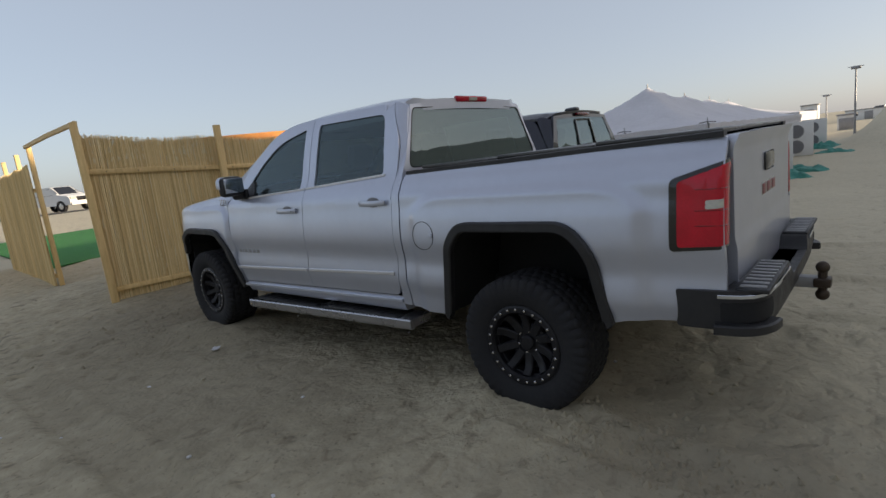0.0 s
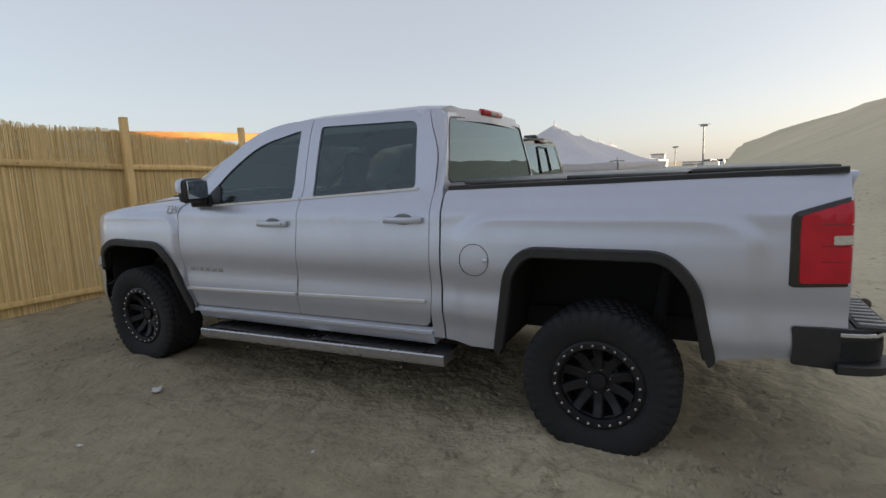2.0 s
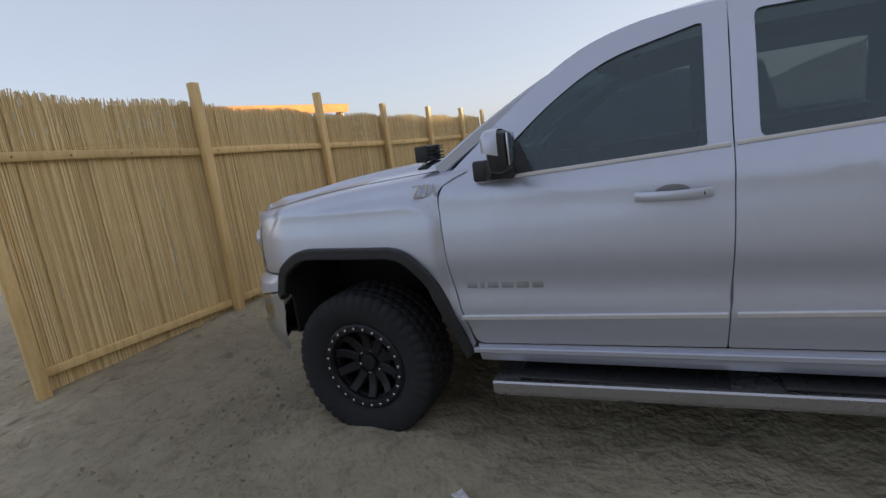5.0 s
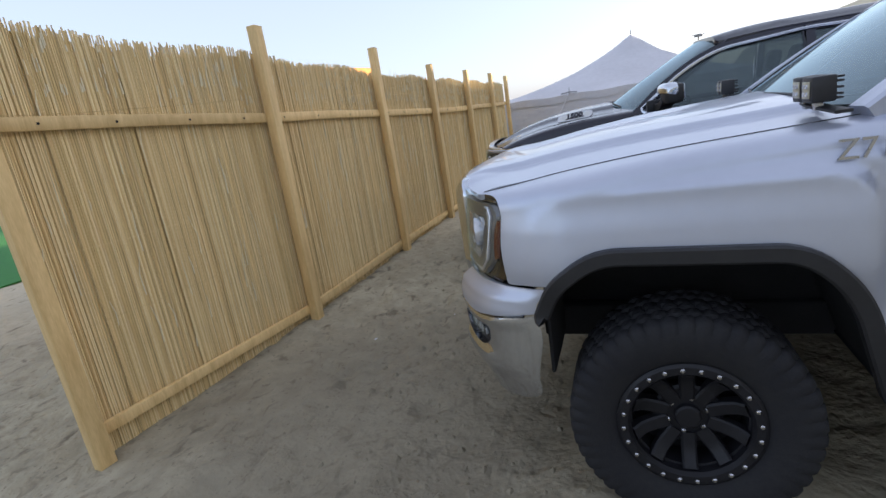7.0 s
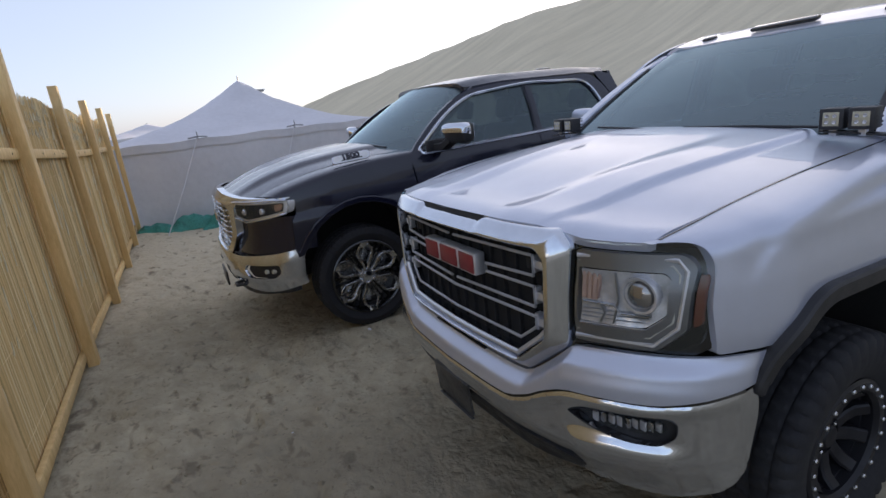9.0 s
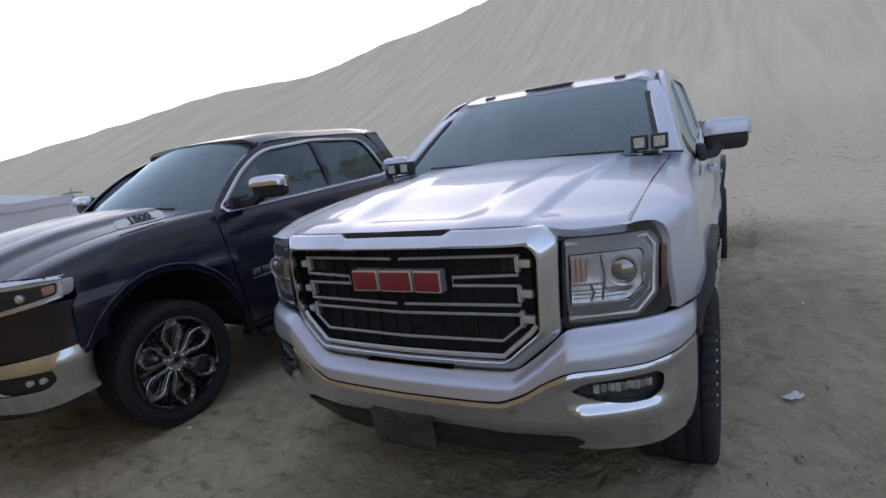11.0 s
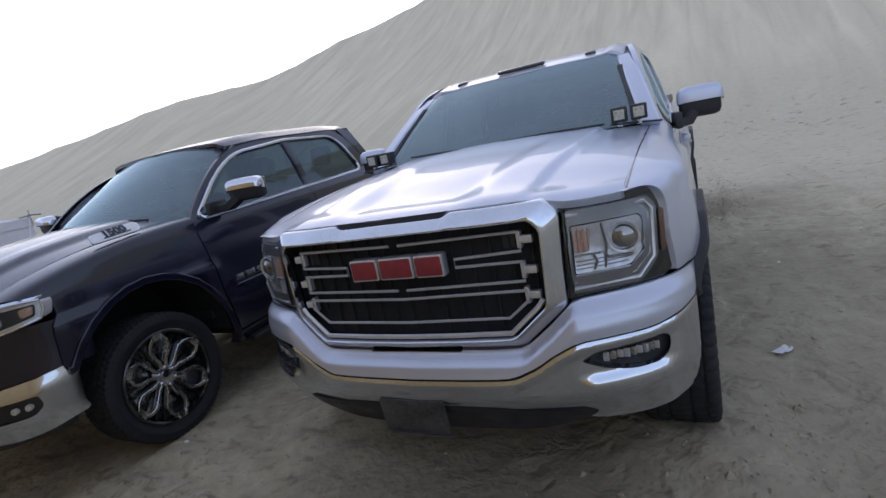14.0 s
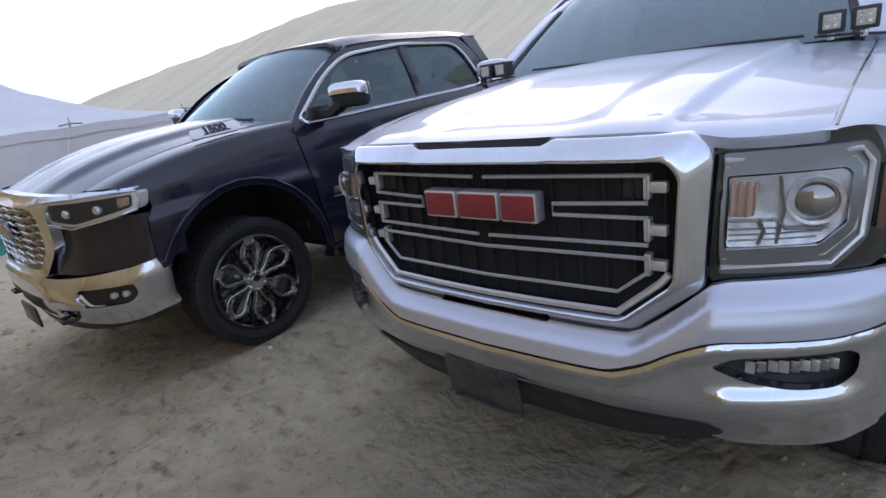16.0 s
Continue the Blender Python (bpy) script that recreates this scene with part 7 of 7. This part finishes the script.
    for sx in (-1, 1):
        part("fog_recess", sheet(fog(sx), F(lambda a, z: 0.01), 0.05, 0.05), BLACK, cb)
        part("hook_recess", sheet(hook(sx), F(lambda a, z: 0.0), 0.05, 0.05), DARKIN, cb)
        for u in (0.885, 0.945):
            px, py = F()(sx * u, 1)[:2]
            part("fog_lamp", lathe(bmesh.new(), [(0.017, -0.01), (0.017, 0.012), (0.012, 0.018), (0, 0.018)], 16, Matrix.Translation((px, py + 0.01, 0.595 + LIFT)) @ Matrix.Rotation(radians(90 - sx * 25), 4, "Z")), LEDWHITE, cb)
        px, py = F()(sx * 0.54, 1)[:2]
        part("tow_hook", tube(bmesh.new(), [(px - 0.05, py, 0.50), (px - 0.04, py + 0.07, 0.50), (px + 0.04, py + 0.07, 0.50), (px + 0.05, py, 0.50)], 0.012, 8), BLACK, cb)
    part("number_plate", box(bmesh.new(), (-0.16, 4.565, 0.40), (0.16, 4.58, 0.52), 0.004), PLATE, cb, "dark blank plate")
    part("lower_valance", sheet(both([(0.0, 0.37), (0.6, 0.385), (1.0, 0.42), (1.0, 0.46), (0.0, 0.46)]), F(lambda a, z: -0.03), 0.1, 0.05, flange=(0, -0.08, 0)), BLACK, T)
    for x, sx in ((-0.87, -1), (0.87, 1)):
        for y in (0.0, 3.63):
            wheel(T, x, y, 0.44, sx, 0.395, 0.27, 0.285, "road", "rear_wheel" if y == 0 else "front_wheel", "black road tyre", "gloss black rim")
    return T


blue = blue_truck()


# ---- tents and the camp beyond ----
def tent(cx, y0, x0, x1, y1, eave, peaks, name="marquee", label="white canvas marquee with pegged guy ropes on sand", guys=True):
    """A ridge tent: walls, a sagging roof drawn up to the pole tips, valance and ropes."""
    T = thing(name, Matrix.Translation((0, 0, 0)), label, "tent", "white tents")

    def roof(x, y):
        e = min((x - x0), (x1 - x), (y - y0), (y1 - y))
        z = eave
        best = 0
        for px, py, pz in peaks:
            tx = min((x - x0) / (px - x0) if x < px else (x1 - x) / (x1 - px), 1.0)
            ty = min((y - y0) / (py - y0) if y < py else (y1 - y) / (y1 - py), 1.0)
            t = max(0.0, min(tx, ty))
            best = max(best, (pz - eave) * (0.46 * t + 0.54 * t ** 2.6))
        return z + best + 0.02 * noise.noise(Vector((x * 1.3, y * 1.3, 5)))
    part("roof", sheet([(x0, y0), (x1, y0), (x1, y1), (x0, y1)], lambda x, y: (x, y, roof(x, y)), 0.17, 0.17), CANVAS, T, angle=60)
    for nm, a, b in (("wall", (x0, y0), (x0, y1)), ("wall", (x0, y0), (x1, y0)), ("wall", (x1, y0), (x1, y1)), ("wall", (x0, y1), (x1, y1))):
        L = math.hypot(b[0] - a[0], b[1] - a[1])
        dx, dy = (b[0] - a[0]) / L, (b[1] - a[1]) / L
        part(nm, sheet([(0, -0.05), (L, -0.05), (L, eave), (0, eave)], lambda u, z: (a[0] + dx * u - dy * 0.03 * math.sin(u * 2.1 + z) * (1 - z / eave), a[1] + dy * u + dx * 0.03 * math.sin(u * 2.1 + z) * (1 - z / eave), z), 0.2, 0.25, thick=(-dy * 0.01, dx * 0.01, 0)), CANVAS, T, angle=60)
        part("valance", sheet([(0, 0), (L, 0), (L, 0.14), (0, 0.14)], lambda u, z: (a[0] + dx * u - (0.03 if dx == 0 and a[0] == x0 else 0), a[1] + dy * u - (0.03 if dy == 0 and a[1] == y0 else 0), eave - 0.13 + z + 0.012 * math.sin(u * 6)), 0.1, 0.07), CANVAS, T)
        part("seam", tube(bmesh.new(), [(a[0] + dx * L * i / 12 - (0.012 if dx == 0 else 0), a[1] + dy * L * i / 12 - (0.012 if dy == 0 else 0), eave - 0.02) for i in range(13)], 0.012, 5), GREYP, T)
    for px, py, pz in peaks:
        part("pole_tip", tube(bmesh.new(), [(px, py, pz - 0.15), (px, py, pz + 0.07)], 0.016, 6), GREYP, T)
    if guys:
        n = int((y1 - y0) / 1.7)
        for i in range(n + 1):
            y = y0 + (y1 - y0) * i / n
            part("guy_rope", tube(bmesh.new(), [(x0, y, eave + 0.05), (x0 - 0.5, y + 0.42, eave * 0.5), (x0 - 1.0, y + 0.85, 0.02)], 0.008, 5), CANVAS, T)
            part("spreader", tube(bmesh.new(), [(x0 - 0.045, y - 0.16, eave + 0.035), (x0 - 0.055, y, eave + 0.055), (x0 - 0.045, y + 0.16, eave + 0.035)], 0.014, 6), GREYP, T)
            part("pole_spike", tube(bmesh.new(), [(x0 - 0.03, y, eave + 0.02), (x0 - 0.03, y, eave + 0.14)], 0.008, 6), GREYP, T)
            part("side_pole", tube(bmesh.new(), [(x0 + 0.02, y, 0), (x0 + 0.02, y, eave + 0.03)], 0.02, 6), GREYP, T)
    return T


tent(0, 1.35, 8.75, 24.0, 6.6, 1.52, [(11.7, 3.55, 2.72), (14.6, 3.4, 2.52), (17.2, 3.3, 2.44), (19.6, 3.2, 2.36)])
tent(0, 7.6, 10.2, 17.0, 13.5, 1.55, [(13.4, 10.2, 2.35)], guys=False)
tent(0, 2.5, 34.0, 44.0, 10.0, 1.7, [(38.0, 6.0, 2.5)], guys=False)


def ac_unit(x, y, rz, k=1.0):
    T = thing("air_conditioner", pose(x, y, ground_z(x, y), 0, 0, rz), "white outdoor air-conditioning unit beside a tent", "air conditioner", "tent air conditioners")
    part("body", box(bmesh.new(), (-0.45 * k, -0.18, 0.0), (0.45 * k, 0.18, 1.25 * k), 0.02), WHITE, T)
    for z in (0.34, 0.90):
        bm = bmesh.new()
        lathe(bm, [(0.235 * k, 0.0), (0.245 * k, 0.012), (0.225 * k, 0.014), (0.22 * k, 0.0)], 28, Matrix.Translation((-0.08 * k, -0.181, z * k)) @ Matrix.Rotation(radians(-90), 4, "Z"), closed=True)
        f = part("fan_guard", bm, GREYP, T)
        bm = bmesh.new()
        lathe(bm, [(0.22 * k, 0.0), (0.0, 0.001)], 24, Matrix.Translation((-0.08 * k, -0.184, z * k)) @ Matrix.Rotation(radians(-90), 4, "Z"))
        part("fan_opening", bm, RECESS, f)
    return T


def crumpled(name, x, y, sx, sy, h, mat, label, category, seed, group=""):
    """A heap of crumpled sheeting."""
    bm = sheet([(-sx, -sy), (sx, -sy), (sx, sy), (-sx, sy)], lambda u, v: (u + 0.08 * noise.noise(Vector((u * 5, v * 5, seed))), v + 0.08 * noise.noise(Vector((u * 5, v * 5, seed + 9))),
               h * max(0.0, (1 - (u / sx) ** 2) * (1 - (v / sy) ** 2)) ** 0.6 * (0.65 + 0.7 * noise.noise(Vector((u * 4.5, v * 4.5, seed + 3)))) - 0.02), sx / 9, sy / 9)
    ob = part(name, bm, mat, None, label, angle=25, m=pose(x, y, ground_z(x, y), 0, 0, 90 + seed * 3 if sx > 2 * sy else seed * 37))
    return tagged(ob, category=category, group=group)


ac_unit(12.7, 0.78, -82)
ac_unit(20.5, 1.05, -82)
ac_unit(25.2, 1.0, -80)
for i, (x, y, a, b, h) in enumerate(((12.2, 0.45, 0.7, 0.35, 0.32), (13.6, 0.4, 0.8, 0.35, 0.28), (8.50, 4.3, 0.9, 0.30, 0.34), (8.50, 5.5, 0.8, 0.28, 0.30), (8.5, 3.0, 0.8, 0.28, 0.32), (24.4, 0.6, 0.9, 0.5, 0.3), (21.2, 0.0, 0.6, 0.3, 0.2))):
    crumpled("plastic_sheet", x, y, a, b, h, GREENSHEET, "crumpled green plastic sheeting lying at a tent wall", "plastic sheet", i + 1, "green sheeting heaps")


def lamp_post(x, y, h):
    z = ground_z(x, y)
    T = thing("lamp_post", pose(x, y, z), "tall slim lamp post with a flat lamp head", "street lamp", "far lamp posts")
    part("pole", tube(bmesh.new(), [(0, 0, 0), (0, 0, h)], [0.055, 0.035], 8), GREYP, T)
    part("lamp_head", box(bmesh.new(), (-0.12, -0.20, h - 0.04), (0.12, 0.20, h + 0.10), 0.02), GREYP, T)
    part("cross_arm", box(bmesh.new(), (-0.02, -0.32, h + 0.06), (0.02, 0.32, h + 0.09), 0.006), GREYP, T)


lamp_post(30.7, -0.2, 3.3)
lamp_post(44.7, 2.0, 2.65)


def cabin_box(x, y, sx, sy, h, mat=WHITE, label="white portable cabin standing far off on sand"):
    T = thing("portable_cabin", pose(x, y, ground_z(x, y)), label, "cabin", "far cabins")
    part("wall_shell", box(bmesh.new(), (-sx, -sy, 0), (sx, sy, h), 0.03), mat, T)
    part("roof", box(bmesh.new(), (-sx - 0.08, -sy - 0.08, h), (sx + 0.08, sy + 0.08, h + 0.12), 0.02), GREYP, T)
    part("door", box(bmesh.new(), (-sx - 0.03, -0.45, 0.05), (-sx - 0.002, 0.45, min(2.0, h - 0.2)), 0.01), GREYP, T)
    part("window", box(bmesh.new(), (-sx - 0.025, sy * 0.45, h * 0.45), (-sx - 0.002, sy * 0.85, h * 0.8), 0.01), TRIM, T)


cabin_box(66.4, 5.0, 1.0, 0.75, 2.4)
cabin_box(48.6, 1.0, 0.5, 0.55, 1.1, label="white water tank cabin standing far off on sand")
cabin_box(90, 0.6, 2.0, 2.5, 1.3)


def far_car(x, y, rz, paint, label, name="car"):
    T = thing(name, pose(x, y, ground_z(x, y), 0, 0, rz), label, "car", "far cars")
    prof = [(-2.2, 0.45), (-2.25, 0.85), (-1.9, 1.10), (-1.35, 1.62), (0.55, 1.66), (1.15, 1.12), (2.1, 0.98), (2.25, 0.75), (2.2, 0.42)]
    bm = bmesh.new()
    lo = [[bm.verts.new((sx * (0.92 if z < 1.2 else 0.70), y2, z)) for y2, z in rounded(prof, 0.12, 3)] for sx in (-1, 1)]
    for i in range(len(lo[0])):
        j = (i + 1) % len(lo[0])
        bm.faces.new((lo[0][i], lo[0][j], lo[1][j], lo[1][i]))
    bm.faces.new(lo[0]), bm.faces.new(lo[1][::-1])
    b = part("body", bm, paint, T)
    part("windscreen", sheet([(-0.66, 0), (0.66, 0), (0.60, 1), (-0.60, 1)], lambda u, v: (u, 1.16 - 0.55 * v, 1.13 + 0.50 * v), 0.4, 0.4), GLOSSBLACK, T)
    for sx in (-1, 1):
        part("side_window", sheet([(-1.3, 1.12), (0.9, 1.12), (0.5, 1.56), (-1.1, 1.56)], lambda u, v: (sx * (0.935 - 0.22 * (v - 1.1) / 0.5), u, v), 0.5, 0.5), GLOSSBLACK, T)
        part("headlamp", box(bmesh.new(), (sx * 0.68 - 0.18, 2.12, 0.78), (sx * 0.68 + 0.18, 2.26, 0.94), 0.03), LEDWHITE, T)
        for yy in (-1.35, 1.4):
            part("wheel", lathe(bmesh.new(), [(0.2, 0.1), (0.36, 0.1), (0.38, 0.0), (0.36, -0.1), (0.2, -0.1)], 20, Matrix.Translation((sx * 0.84, yy, 0.37)), closed=True), RUBBER, T)
            part("wheel_disc", lathe(bmesh.new(), [(0.22, 0.0), (0.20, 0.07), (0, 0.08)], 16, pose(sx * 0.86, yy, 0.37, 0, 0, 0 if sx > 0 else 180)), STEEL, T)
    part("grille", box(bmesh.new(), (-0.42, 2.17, 0.66), (0.42, 2.265, 0.92), 0.02), GLOSSBLACK, T)
    part("bumper", box(bmesh.new(), (-0.88, 2.05, 0.38), (0.88, 2.30, 0.60), 0.06), paint, T)


far_car(6.5, 40.5, 205, WHITE, "white four-wheel-drive car parked on the far sand")
for i, (x, y) in enumerate(((108, -0.6), (116, -2.6), (125, -5.2))):
    far_car(x, y, 60 + 25 * i, (GREYP, WHITE, GREYP)[i], "pale car parked far off by the lamp posts")
turf = part("artificial_turf", sheet([(-0.5, 12.2), (9.0, 12.2), (9.0, 21.0), (-0.5, 21.0)], lambda x, y: (x, y, ground_z(x, y) + 0.03), 0.6, 0.6, thick=(0, 0, -0.02)), GREENTURF, None, "bright green artificial turf laid on sand")
tagged(turf, category="turf", kind="structure")
road = part("road", sheet([(-40, 32.0), (60, 38.5), (60, 42.0), (-40, 35.0)], lambda x, y: (x, y, ground_z(x, y) + 0.04), 3, 1.5, thick=(0, 0, -0.03)), ASPHALT, None, "dark far track across the sand")
tagged(road, category="road", kind="structure")
# timber-roofed shelter inside the fence
sh = thing("timber_shelter", pose(0, 0, 0), "orange timber shelter roof showing above the reed fence", "shelter")
for i in range(7):
    y = 7.5 + i * 0.14
    bm = bmesh.new()
    tube(bm, [(0.0 + 0.1 * i, y, 2.20 + 0.012 * (i % 3)), (2.5, y, 2.30 + 0.01 * (i % 2)), (5.15 - 0.08 * i, y, 2.36 + 0.02 * (i % 3))], 0, flat=(0.06, 0.028))
    part("roof_board", bm, ORANGE, sh)
part("fascia", tube(bmesh.new(), [(0.1, 7.43, 2.14), (2.5, 7.43, 2.24), (5.1, 7.43, 2.30)], 0, flat=(0.012, 0.055)), ORANGE, sh)
for x in (0.2, 2.4, 5.0):
    for y in (7.55, 8.3):
        part("shelter_post", box(bmesh.new(), (x - 0.05, y - 0.05, -0.2), (x + 0.05, y + 0.05, 2.17 + 0.028 * x), 0.005), PINE, sh)
# white trailer beside the gate fence
tr = thing("trailer", pose(-3.4, 15.5, 0, 0, 0, 8), "white box trailer with a dark band parked on sand", "trailer")
part("box_body", box(bmesh.new(), (-1.1, -1.8, 0.95), (1.1, 1.8, 2.3), 0.04), WHITE, tr)
part("dark_band", box(bmesh.new(), (-1.13, -1.83, 0.80), (1.13, 1.83, 0.95), 0.02), BLACK, tr)
part("chassis", box(bmesh.new(), (-0.9, -1.7, 0.45), (0.9, 1.7, 0.80), 0.03), GREYP, tr)
for sx in (-1, 1):
    part("wheel", lathe(bmesh.new(), [(0.0, 0.1), (0.30, 0.1), (0.33, 0.05), (0.33, -0.05), (0.30, -0.1), (0.0, -0.1)], 20, Matrix.Translation((sx * 1.0, 0, 0.32))), RUBBER, tr)


# ---- litter on the sand ----
def scrap(x, y, s, seed, name="litter", mat=PAPER, label="crumpled white scrap of paper on the sand"):
    ob = part(name, sheet([(-s, -s * 0.5), (s, -s * 0.55), (s * 0.9, s * 0.5), (-s * 0.8, s * 0.6)], lambda u, v: (u, v, 0.012 + s * 0.5 * abs(noise.noise(Vector((u / s * 1.3, v / s * 1.3, seed))))), s / 4, s / 4, thick=(0, 0, 0.002)), mat, None, label, m=pose(x, y, sand_relief(x, y) + ground_z(x, y), 0, 0, seed * 50))
    return tagged(ob, category="litter", group="litter on the sand")


scrap(-1.38, 3.02, 0.055, 1)
scrap(-2.05, 2.75, 0.018, 2)
scrap(-2.3, 0.6, 0.015, 5)
scrap(0.4, 5.6, 0.015, 7)
for i in range(46):
    rnd = random.Random(100 + i)
    x, y = rnd.uniform(-3.2, 2.6), rnd.uniform(-2.5, 6.0)
    s = rnd.uniform(0.006, 0.016)
    bm = bmesh.new()
    bmesh.ops.create_icosphere(bm, subdivisions=1, radius=s)
    for v in bm.verts:
        v.co = Vector((v.co.x * rnd.uniform(0.8, 1.4), v.co.y, v.co.z * 0.7)) * rnd.uniform(0.85, 1.15)
    st = part("stone", bm, SAND if i % 3 else PAPER, None, "small pale pebble lying on the sand" if i % 3 == 0 else "small sandy clod lying on the ground", m=pose(x, y, sand_relief(x, y) + ground_z(x, y) + s * 0.3))
    tagged(st, category="stone", group="pebbles")
